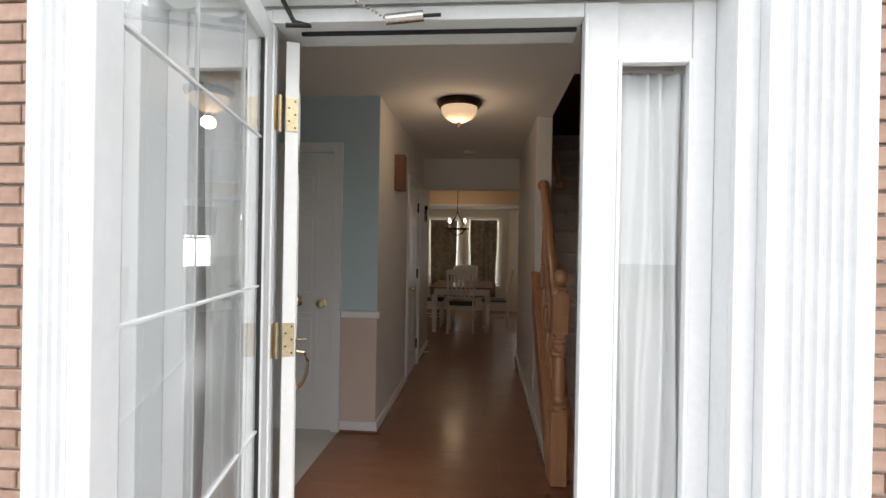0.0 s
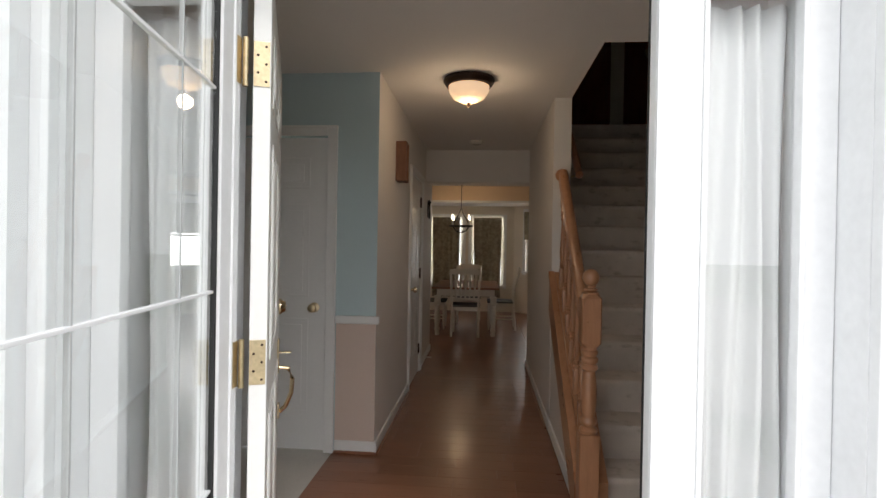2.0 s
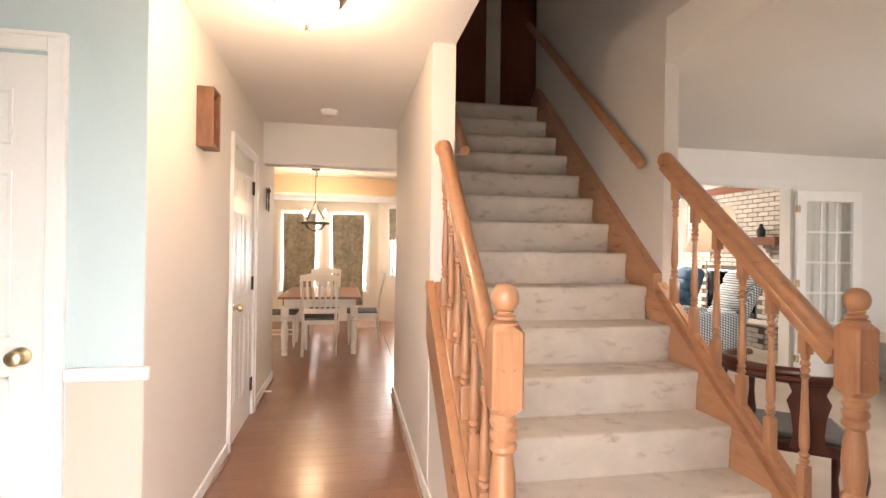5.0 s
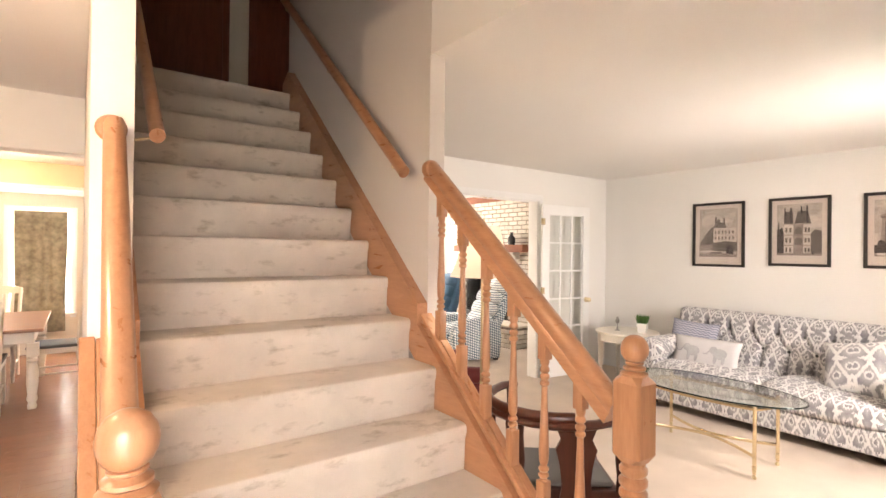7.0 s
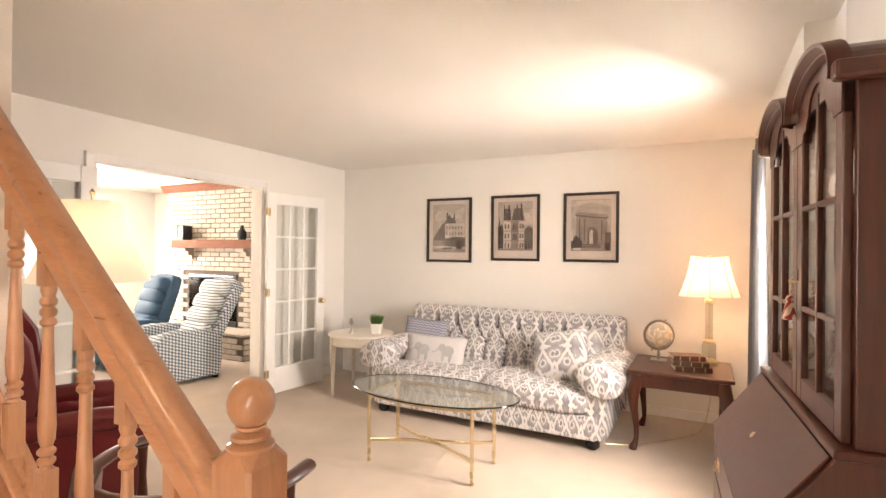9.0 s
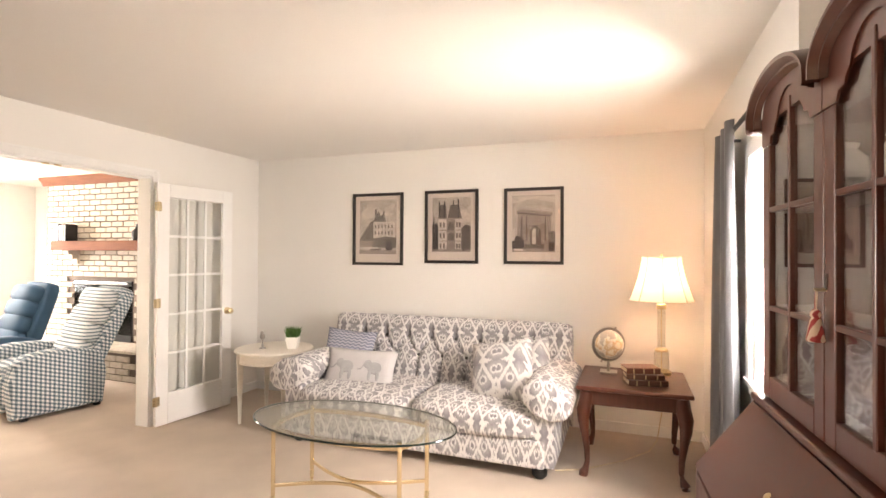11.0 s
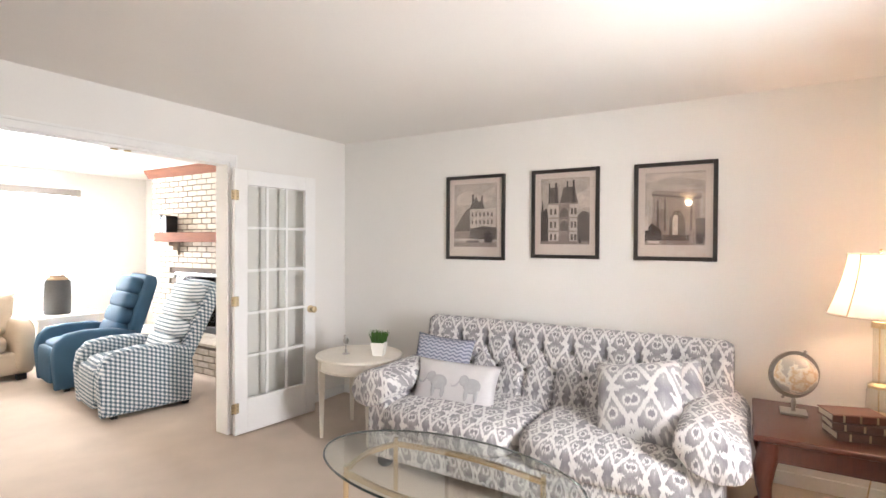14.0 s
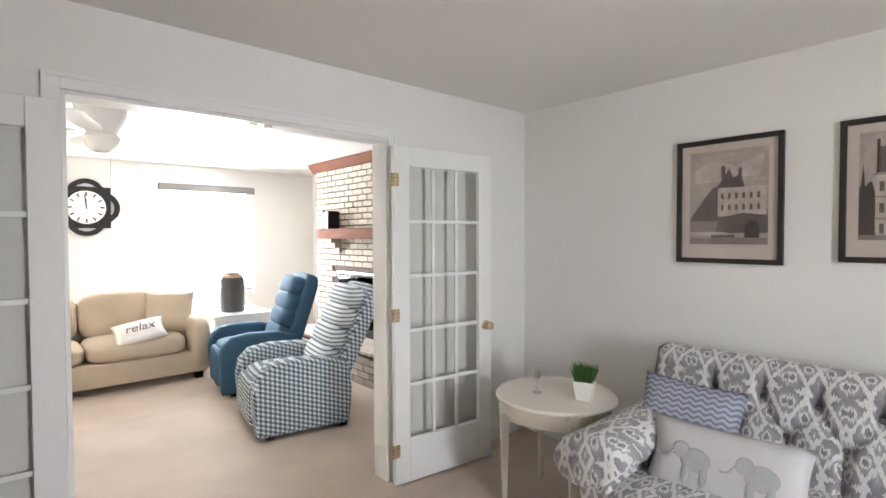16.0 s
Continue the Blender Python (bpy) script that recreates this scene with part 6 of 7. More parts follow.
part("bulb", ball(0.028, (0, 0, 1.46), 12), glow("floor_bulb_glow", (1.0, 0.8, 0.5), 2.0), fl_, "lit bulb", True)

wc = thing("wing_chair", (3.58, 6.16, 0), -26, "oxblood red tufted leather wing chair", "armchair")
part("seat_base", box(-0.30, 0.32, -0.30, 0.30, 0.16, 0.32, 0.03), REDLEATHER, wc)
part("seat_cushion", puff(0.58, 0.54, 0.15, (0.06, 0, 0.39), 5, crown=0.15), REDLEATHER, wc, "", True, 0)
bm = bmesh.new()
g2 = []
for j in range(25):
    row = []
    for i in range(25):
        u, v = 2 * i / 24 - 1, j / 24
        z = 0.34 + 0.84 * v * (1 - 0.10 * u * u)
        tuft = 0.03 * (0.5 + 0.5 * math.cos(u * 9.4)) * (0.5 + 0.5 * math.cos(v * 22))
        row.append(bm.verts.new((-0.24 - 0.12 * v + 0.05 * u * u - tuft + 0.02, u * 0.28, z)))
    g2.append(row)
bk2 = [[bm.verts.new((w.co.x - 0.10, w.co.y, w.co.z)) for w in row] for row in g2]
for g, fl2 in ((g2, 0), (bk2, 1)):
    for j in range(24):
        for i in range(24):
            bm.faces.new((g[j][i], g[j][i + 1], g[j + 1][i + 1], g[j + 1][i]))
ring1 = [g2[0][i] for i in range(25)] + [g2[j][24] for j in range(1, 25)] + [g2[24][i] for i in range(23, -1, -1)] + [g2[j][0] for j in range(23, 0, -1)]
ring2 = [bk2[0][i] for i in range(25)] + [bk2[j][24] for j in range(1, 25)] + [bk2[24][i] for i in range(23, -1, -1)] + [bk2[j][0] for j in range(23, 0, -1)]
for i in range(len(ring1)):
    k = (i + 1) % len(ring1)
    bm.faces.new((ring1[i], ring1[k], ring2[k], ring2[i]))
part("backrest", bm, REDLEATHER, wc, "button-tufted tall back", True, 50)
for s in (-1, 1):
    part("wing", prism([(-0.34, 0.60), (-0.17, 0.60), (-0.13, 0.72), (-0.17, 0.98), (-0.25, 1.12), (-0.38, 1.17)], "y", s * 0.29 - 0.03, s * 0.29 + 0.03, 0.012), REDLEATHER, wc)
    arm = tube([(-0.22, s * 0.33, 0.57), (0.10, s * 0.33, 0.575), (0.33, s * 0.335, 0.56)], 0.062, 16)
    part("arm", arm, REDLEATHER, wc, "rolled leather arm", True, 60)
    tb = bmesh.new()
    tg = []
    for j in range(17):
        row = []
        for i in range(25):
            u, v = i / 24, j / 16
            dip = 0.016 * math.exp(-((u * 5) % 1 - 0.5) ** 2 / 0.03) * math.exp(-((v * 2) % 1 - 0.5) ** 2 / 0.05)
            row.append(tb.verts.new((-0.26 + 0.55 * u, s * (0.288 - 0.016 * math.sin(math.pi * v) + dip), 0.42 + 0.17 * v)))
        tg.append(row)
    for j in range(16):
        for i in range(24):
            tb.faces.new((tg[j][i], tg[j][i + 1], tg[j + 1][i + 1], tg[j + 1][i]))
    part("arm_tufting", tb, REDLEATHER, wc, "button-tufted inner arm", True, 0)
    part("arm_panel", box(-0.26, 0.31, s * 0.325 - 0.035, s * 0.325 + 0.035, 0.16, 0.56, 0.012), REDLEATHER, wc)
    for x in (-0.26, 0.28):
        part("leg", lathe([(0.015, 0.0), (0.022, 0.03), (0.03, 0.16)], 12, (x, s * 0.26, 0)), MAHOG, wc, "short mahogany leg", True)

cc = thing("corner_chair", (3.15, 4.48, 0), 8, "mahogany corner chair with a curved rail and grey seat", "chair")
pts = [(0.33 * math.cos(radians(a)) - 0.02, 0.33 * math.sin(radians(a)), 0.785 - 0.015 * abs(math.cos(radians(a)))) for a in range(75, 286, 15)]
part("crest_rail", tube(pts, 0.026, 10, None, None, 0.75), MAHOG, cc, "curved mahogany arm rail", True)
part("crest_rise", tube([(p[0], p[1], p[2] + 0.03) for p in pts[4:-4]], 0.022, 10, None, None, 1.1), MAHOG, cc, "", True)
for a in (135, 225):
    sp = prism([(-0.07, 0.456), (0.07, 0.456), (0.055, 0.53), (0.062, 0.60), (0.085, 0.67), (0.06, 0.71), (0.09, 0.77), (-0.09, 0.77), (-0.06, 0.71), (-0.085, 0.67), (-0.062, 0.60), (-0.055, 0.53)], "y", -0.008, 0.008, 0.003)
    q = part("splat", sp, MAHOG, cc, "pierced vase splat")
    q.matrix_basis = pose(0.315 * math.cos(radians(a)), 0.315 * math.sin(radians(a)), 0, 0, 0, a + 90)
for a in (0, 90, 180, 270):
    x, y = 0.30 * math.cos(radians(a)), 0.30 * math.sin(radians(a))
    part("leg", tube([(x, y, 0.43), (x * 1.04, y * 1.04, 0.33), (x * 0.98, y * 0.98, 0.16), (x * 1.02, y * 1.02, 0.0)], 0.02, 10, None, [0.026, 0.028, 0.016, 0.022]), MAHOG, cc, "cabriole leg", True)
    if a:
        part("arm_post", lathe([(0.018, 0.455), (0.012, 0.51), (0.02, 0.59), (0.012, 0.68), (0.016, 0.775)], 12, (x, y, 0)), MAHOG, cc, "turned arm post", True)
seat = prism([(0.31, 0.0), (0.0, 0.31), (-0.31, 0.0), (0.0, -0.31)], "z", 0.40, 0.455, 0.01)
part("seat_rail", seat, MAHOG, cc)
part("seat_pad", prism([(0.27, 0.0), (0.0, 0.27), (-0.27, 0.0), (0.0, -0.27)], "z", 0.4555, 0.485, 0.015), SEATCLOTH, cc, "grey upholstered seat pad")

# ---- hallway ----
hl = thing("ceiling_light", (0.72, 4.52, H), 0, "lit amber glass bowl ceiling light with a bronze rim", "ceiling light")
part("canopy", lathe([(0.0, 0.0), (0.165, 0.0), (0.168, -0.018), (0.15, -0.045), (0.128, -0.05), (0.0, -0.05)][::-1], 40), BRONZE, hl, "dark bronze pan", True)
BOWL = lampshade("alabaster_bowl", (0.88, 0.70, 0.44), 1.6, 0.1)
part("bowl", lathe([(0.002, -0.155), (0.05, -0.15), (0.10, -0.125), (0.128, -0.085), (0.134, -0.05)], 40), BOWL, hl, "glowing marbled glass bowl", True)
part("finial", lathe([(0.0, -0.19), (0.008, -0.182), (0.012, -0.172), (0.007, -0.164), (0.016, -0.156), (0.0, -0.15)], 14), BRONZE, hl, "", True)
sm = thing("smoke_detector", (0.74, 6.45, H), 0, "round white smoke detector on the ceiling", "smoke detector")
part("body", lathe([(0.0, -0.034), (0.045, -0.034), (0.058, -0.026), (0.066, -0.012), (0.068, 0.0)], 28), IVORY, sm, "", True)
wb = thing("wall_box", (0.161, 5.035, 1.98), 0, "small brown wooden shadow box on the hallway wall", "wall box")
BOXWOOD = woody("walnut_box", (0.12, 0.05, 0.03), (0.24, 0.11, 0.06), 0.5, (9, 9, 1.5), 5.0)
for a in ((0, 0.08, -0.07, -0.056, -0.15, 0.15), (0, 0.08, 0.056, 0.07, -0.15, 0.15), (0, 0.08, -0.0555, 0.0555, -0.15, -0.136), (0, 0.08, -0.0555, 0.0555, 0.136, 0.15), (0, 0.01, -0.0555, 0.0555, -0.1355, 0.1355)):
    part("box_side", box(*a, 0.002), BOXWOOD, wb)
part("inset_frame", box(0.05, 0.065, -0.055, 0.055, -0.135, -0.118, 0.002), BOXWOOD, wb)
part("inset_frame", box(0.05, 0.065, -0.055, 0.055, 0.118, 0.135, 0.002), BOXWOOD, wb)
scn = thing("wall_sconce", (0.161, 7.12, 1.78), 0, "small black iron candle sconce on the wall", "wall sconce")
part("back_bar", box(0, 0.012, -0.008, 0.008, -0.10, 0.10, 0.003), BLACK, scn)
part("body", lathe([(0.0, -0.12), (0.008, -0.115), (0.010, -0.05), (0.007, -0.02), (0.010, 0.01), (0.009, 0.05), (0.022, 0.07), (0.009, 0.09), (0.0, 0.11)], 12, (0.024, 0, 0)), BLACK, scn, "turned black iron body", True)
dst = part("door_stop", tube([(0.174, 7.0, 0.05), (0.25, 7.0, 0.05)], 0.008, 8), IVORY, None, "", True)
tagged(dst, "small white door stop on the baseboard", "door stop")

# ---- dining room ----
DTOP = woody("brown_table_top", (0.16, 0.07, 0.035), (0.32, 0.15, 0.075), 0.35, (1.5, 12, 12), 3.0)
dt = thing("dining_table", (0.57, 9.45, 0), 0, "white dining table with turned legs and brown top", "dining table")
part("tabletop", box(-0.50, 0.50, -0.80, 0.80, 0.705, 0.735, 0.008), DTOP, dt, "brown wooden tabletop")
for a in ((-0.43, 0.43, -0.73, -0.71), (-0.43, 0.43, 0.71, 0.73), (-0.43, -0.41, -0.709, 0.709), (0.41, 0.43, -0.709, 0.709)):
    part("apron", box(*a, 0.60, 0.704, 0.003), CREAM, dt)
LEGP = [(0.03, 0.0), (0.038, 0.03), (0.028, 0.06), (0.042, 0.09), (0.034, 0.14), (0.046, 0.24), (0.044, 0.34), (0.03, 0.42), (0.042, 0.44), (0.03, 0.46), (0.042, 0.48)]
for x in (-0.42, 0.42):
    for y in (-0.70, 0.70):
        lg = part("leg", lathe(LEGP, 18, (x, y, 0)), CREAM, dt, "turned white leg", True)
        part("leg_block", box(x - 0.045, x + 0.045, y - 0.045, y + 0.045, 0.48, 0.60, 0.004), CREAM, lg)
def dining_chair():
    c = thing("dining_chair", label="white slat-back dining chair with a dark seat", category="chair", group="chairs round the dining table")
    part("seat", box(-0.22, 0.22, -0.20, 0.22, 0.44, 0.47, 0.01), SEATCLOTH, c, "dark seat")
    part("seat_rail", box(-0.21, 0.21, -0.19, 0.21, 0.385, 0.439, 0.004), CREAM, c)
    for s in (-1, 1):
        part("back_post", tube([(s * 0.20, -0.24, 0.0), (s * 0.195, -0.20, 0.40), (s * 0.205, -0.22, 0.70), (s * 0.215, -0.29, 0.99)], 0.018, 8), CREAM, c, "", True)
        part("leg", lathe([(0.014, 0.0), (0.02, 0.10), (0.022, 0.39)], 10, (s * 0.19, 0.19, 0)), CREAM, c, "", True)
        part("stretcher", tube([(s * 0.195, -0.215, 0.18), (s * 0.19, 0.19, 0.18)], 0.010, 8), CREAM, c, "", True)
    part("crest_rail", prism([(-0.235, 0.93), (0.235, 0.93), (0.225, 1.0), (0.12, 1.02), (-0.12, 1.02), (-0.225, 1.0)], "y", -0.305, -0.28, 0.004), CREAM, c)
    part("lower_rail", box(-0.19, 0.19, -0.225, -0.205, 0.55, 0.58, 0.003), CREAM, c)
    for i in range(5):
        x = -0.13 + 0.065 * i
        part("slat", tube([(x, -0.215, 0.575), (x * 1.08, -0.225, 0.72), (x * 1.15, -0.287, 0.94)], 0.014, 8, None, [0.011, 0.019, 0.011], 0.4), CREAM, c, "", True)
    return c
ch = dining_chair()
ch.matrix_world = pose(0.57, 8.88, 0)
copy_thing(ch, pose(0.57, 10.15, 0, 0, 0, 180))
copy_thing(ch, pose(0.02, 9.45, 0, 0, 0, -90))
copy_thing(ch, pose(1.12, 9.55, 0, 0, 0, 90))
cd = thing("chandelier", (0.45, 9.5, H), 0, "black iron ring chandelier with lit candle bulbs", "chandelier")
part("canopy", lathe([(0.0, -0.03), (0.055, -0.028), (0.062, 0.0)], 20), BLACK, cd, "", True)
part("hook", tube([(0, 0, -0.03), (0.022, 0, -0.06), (0.022, 0, -0.10), (0, 0, -0.12)], 0.005, 8), BLACK, cd, "", True)
part("chain", tube([(0, 0, -0.03), (0, 0, -0.46)], 0.005, 8), BLACK, cd, "", True)
part("ring", tube([(0.19 * math.cos(a), 0.19 * math.sin(a), -0.76) for a in [2 * math.pi * i / 36 for i in range(37)]], 0.012, 8), BLACK, cd, "", True)
BULB = glow("candle_bulb_glow", (1.0, 0.86, 0.62), 14.0)
for i in range(4):
    a = math.pi / 4 + i * math.pi / 2
    ca, sa = math.cos(a), math.sin(a)
    part("arm", tube([(0, 0, -0.46), (0.05 * ca, 0.05 * sa, -0.56), (0.17 * ca, 0.17 * sa, -0.70), (0.19 * ca, 0.19 * sa, -0.76), (0.12 * ca, 0.12 * sa, -0.84), (0, 0, -0.87)], 0.008, 8), BLACK, cd, "", True)
    cn = part("candle", lathe([(0.022, -0.745), (0.012, -0.735), (0.012, -0.66)], 12, (0.19 * ca, 0.19 * sa, 0)), IVORY, cd, "", True)
    part("bulb", lathe([(0.010, -0.66), (0.019, -0.635), (0.014, -0.60), (0.0, -0.575)], 12, (0.19 * ca, 0.19 * sa, 0)), BULB, cn, "lit candle bulb", True)

DRAPE = mottled("printed_tan_drape", (0.30, 0.265, 0.19), 0.9, fine=18, coarse=9, amount=0.35)
def far_window(name, parent_pose, x0, x1, z0, z1, label, mullion=True):
    w = thing(name, label=label, category="window", kind="structure")
    w.matrix_world = parent_pose
    for a in ((x0 - 0.07, x0, z0 - 0.07, z1 + 0.07), (x1, x1 + 0.07, z0 - 0.07, z1 + 0.07), (x0, x1, z1, z1 + 0.07)):
        part("window_frame", box(a[0], a[1], -0.022, -0.001, a[2], a[3], 0.003), WHITE, w)
    part("window_sill", box(x0 - 0.08, x1 + 0.08, -0.06, 0.05, z0 - 0.03, z0, 0.004), WHITE, w)
    for a in ((x0, x0 + 0.04, z0, z1), (x1 - 0.04, x1, z0, z1), (x0 + 0.041, x1 - 0.041, z0, z0 + 0.05), (x0 + 0.041, x1 - 0.041, z1 - 0.05, z1), (x0 + 0.041, x1 - 0.041, (z0 + z1) / 2 - 0.02, (z0 + z1) / 2 + 0.02)):
        part("sash", box(a[0], a[1], 0.04, 0.07, a[2], a[3], 0.003), WHITE, w)
    g = part("pane", box(x0 + 0.04, x1 - 0.04, 0.053, 0.057, z0 + 0.05, z1 - 0.05), GLASS, w)
    g.visible_shadow = False
    return w
far_window("window_2", pose(0, 11.70, 0), -0.27, 0.38, 0.55, 1.95, "white bay window behind a tan drape")
far_window("window_3", pose(0, 11.70, 0), 0.58, 1.23, 0.55, 1.95, "white bay window behind a tan drape")
far_window("window_4", pose(1.45, 11.70, 0, 0, 0, -37.5), 0.30, 0.98, 0.86, 2.06, "bright angled bay window under a raised shade")
for k, (a, b) in enumerate(((-0.23, 0.325), (0.625, 1.185))):
    curtain("drape", "tan printed drape covering the bay window", a, b, 11.63, 0.30, 1.95, 5, 0.012, DRAPE, 21 + k, None, "bay window drapes")
rs = thing("roman_shade", (1.45, 11.70, 0), -37.5, "tan printed shade half drawn over the window", "window shade")
for k in range(4):
    part("fold", box(0.28, 1.0, -0.055 - 0.006 * k, -0.03, 1.50 + 0.14 * k, 1.645 + 0.14 * k, 0.008), DRAPE, rs)
# no real garden: an added glowing sheet stands in for outdoor brightness
structure("backdrop_glow", box(-6, 12, 16.0, 16.1, -0.3, 5.0), BRIGHT, "added glowing white sheet beyond the back windows", "backdrop")

# ---- family room: chimney ----
def fire_brick(name, a, b):
    m, t, bs = shader(name, a, 0.85)
    info = t.nodes.new("ShaderNodeObjectInfo")
    geo = t.nodes.new("ShaderNodeNewGeometry")
    n = node(t, "ShaderNodeTexNoise", Scale=30.0, Detail=5.0)
    co = coords(t)
    t.links.new(co, n.inputs["Vector"])
    f = maths(t, "ADD", maths(t, "MULTIPLY", n.outputs[0], 0.6), maths(t, "MULTIPLY", maths(t, "ADD", info.outputs["Random"], geo.outputs["Random Per Island"]), 0.2))
    t.links.new(ramp(t, f, [(0.25, a), (0.75, b)]), bs.inputs["Base Color"])
    relief(t, bs, n.outputs[0], 0.5, 0.006)
    return m
CHIMBRICK = fire_brick("cream_brick", (0.36, 0.31, 0.25), (0.58, 0.52, 0.43))
CHIMMORTAR = mottled("dark_mortar", (0.13, 0.10, 0.08), 0.95, fine=150, coarse=8, amount=0.15)
REDBRICK = fire_brick("pinkish_red_brick", (0.33, 0.20, 0.15), (0.55, 0.38, 0.30))
CX, CY0, CY1 = 7.06, 7.95, 10.61
FB = (8.99, 10.05, 0.34, 1.09)
chim = thing("fireplace", label="cream brick chimney breast with a dark firebox", category="fireplace", kind="structure")
core = bmesh.new()
box(CX + 0.012, 7.599, CY0, FB[0], 0, H - 0.001, bm=core)
box(CX + 0.012, 7.599, FB[1], CY1, 0, H - 0.001, bm=core)
box(CX + 0.012, 7.599, FB[0], FB[1], FB[3], H - 0.001, bm=core)
box(CX + 0.012, 7.599, FB[0], FB[1], 0, FB[2], bm=core)
part("chimney_core", core, CHIMMORTAR, chim, "dark recessed mortar")
SOOT = mottled("soot_black", (0.012, 0.011, 0.01), 0.9, amount=0.3)
part("firebox", box(7.35, 7.36, FB[0], FB[1], FB[2], FB[3]), SOOT, chim, "sooty dark firebox")
part("firebox_frame", box(CX - 0.012, CX + 0.011, FB[0] + 0.001, FB[1] - 0.001, 1.03, FB[3] - 0.001, 0.003), BLACK, chim, "black metal fireplace surround")
part("firebox_frame", box(CX - 0.012, CX + 0.011, FB[0] + 0.001, FB[1] - 0.001, FB[2] + 0.001, 0.42, 0.003), BLACK, chim)
part("firebox_louver", box(CX - 0.03, CX - 0.0125, FB[0] + 0.05, FB[1] - 0.05, 1.05, 1.075, 0.003), CHROME, chim)
g = part("firebox_glass", box(CX + 0.004, CX + 0.008, FB[0] + 0.02, FB[1] - 0.02, 0.4205, 1.0295), glassy("smoked_glass", (0.5, 0.5, 0.5), 0.0, 0.4), chim)
MANTELWOOD = mottled("stained_pine", (0.20, 0.082, 0.048), 0.8, fine=40, coarse=4, amount=0.22, spec=0.15, stretch=(12, 1.2, 12))
mt = thing("mantel_shelf", (CX, 0, 0), 0, "thick brown wooden mantel beam on brick corbels", "mantel")
part("beam", box(-0.20, -0.001, 8.44, 10.19, 1.47, 1.59, 0.008), MANTELWOOD, mt)
for y in (8.75, 9.98):
    part("corbel", prism([(-0.15, 1.474), (-0.001, 1.474), (-0.001, 1.30), (-0.04, 1.30), (-0.04, 1.36), (-0.10, 1.36), (-0.10, 1.42), (-0.15, 1.42)], "y", y - 0.05, y + 0.05), CHIMBRICK, mt, "stepped brick corbel")
structure("trim_crown", prism([(CX - 0.08, H - 0.002), (CX - 0.07, H - 0.03), (CX - 0.035, H - 0.07), (CX - 0.014, H - 0.11), (CX + 0.01, H - 0.11), (CX + 0.01, H - 0.002)], "y", CY0, CY1 + 0.05), MANTELWOOD, "brown wooden crown strip over the brick", "trim")
hth = thing("hearth", label="raised brick hearth before the fireplace", category="hearth", kind="structure")
part("hearth_core", box(6.63, CX - 0.02, 8.36, 10.6, 0, 0.315), CHIMMORTAR, hth)
mv = thing("mantel_vase", (CX - 0.10, 8.79, 1.590), 0, "small dark bottle-shaped vase on the mantel", "vase")
part("vase_body", lathe([(0.0, 0), (0.05, 0.0), (0.062, 0.05), (0.06, 0.11), (0.03, 0.15), (0.02, 0.18), (0.028, 0.20), (0.0, 0.20)], 18), BLACK, mv, "", True)
for i, (y, h, m) in enumerate(((9.97, 0.21, BLACK), (10.012, 0.22, BOOKA), (10.055, 0.20, BLACK), (10.10, 0.22, BLACK))):
    b = thing("mantel_book", (CX - 0.10, y, 1.5905), 0, "dark upright book on the mantel", "book", "books on the mantel")
    part("cover", box(-0.075, 0.075, -0.018, 0.018, 0, h, 0.003), m, b)
    part("pages", box(-0.0765, 0.0, -0.013, 0.013, h + 0.0005, h + 0.002), PAPER, b)

# recliners
def recliner(cloth_m, label, back_m, lean):
    r = thing("recliner", label=label, category="recliner", group="recliners in the family room")
    part("base", box(-0.30, 0.34, -0.27, 0.27, 0.032, 0.30, 0.03), cloth_m, r)
    part("seat", puff(0.56, 0.50, 0.17, (-0.10, 0, 0.39), 4.5, crown=0.15), cloth_m, r, "", True, 0)
    part("footrest", puff(0.10, 0.50, 0.36, (-0.375, 0, 0.24), 5), cloth_m, r, "", True, 0)
    # back of stacked rolls, leaning
    tilt = Matrix.Rotation(radians(lean), 4, "Y")
    slope = math.tan(radians(lean))
    n = 4
    for k in range(n):
        part("back_roll", puff(0.17, 0.54, 0.205, (0.20 + 0.165 * slope * k, 0, 0.51 + 0.158 * k), 3.6, turn=tilt), back_m, r, "", True, 0)
    part("back_shell", puff(0.15, 0.62, 0.84, (0.275 + 0.32 * slope, 0, 0.70), 7.0, turn=tilt), cloth_m, r, "", True, 0)
    for s in (-1, 1):
        o = [(-0.40, 0.032), (0.30, 0.032), (0.33, 0.30), (0.30, 0.52), (0.10, 0.575), (-0.15, 0.585), (-0.32, 0.56), (-0.40, 0.48), (-0.425, 0.36), (-0.41, 0.2)]
        part("arm", prism(o, "y", s * 0.335 - 0.065, s * 0.335 + 0.065, 0.03), cloth_m, r, "", True, 50)
        for x in (-0.30, 0.27):
            part("foot", box(x - 0.025, x + 0.025, s * 0.33 - 0.025, s * 0.33 + 0.025, 0.0, 0.033, 0.004), BLACK, r)
    return r
r1 = recliner(CHECK, "recliner in blue-green and white gingham cloth", CHECKBACK, 25)
r1.matrix_world = pose(5.735, 8.385, 0, 0, 0, -10)
r2 = recliner(BLUECLOTH, "deep blue cloth recliner", BLUECLOTH, 18)
r2.matrix_world = pose(5.88, 9.60, 0, 0, 0, -9)

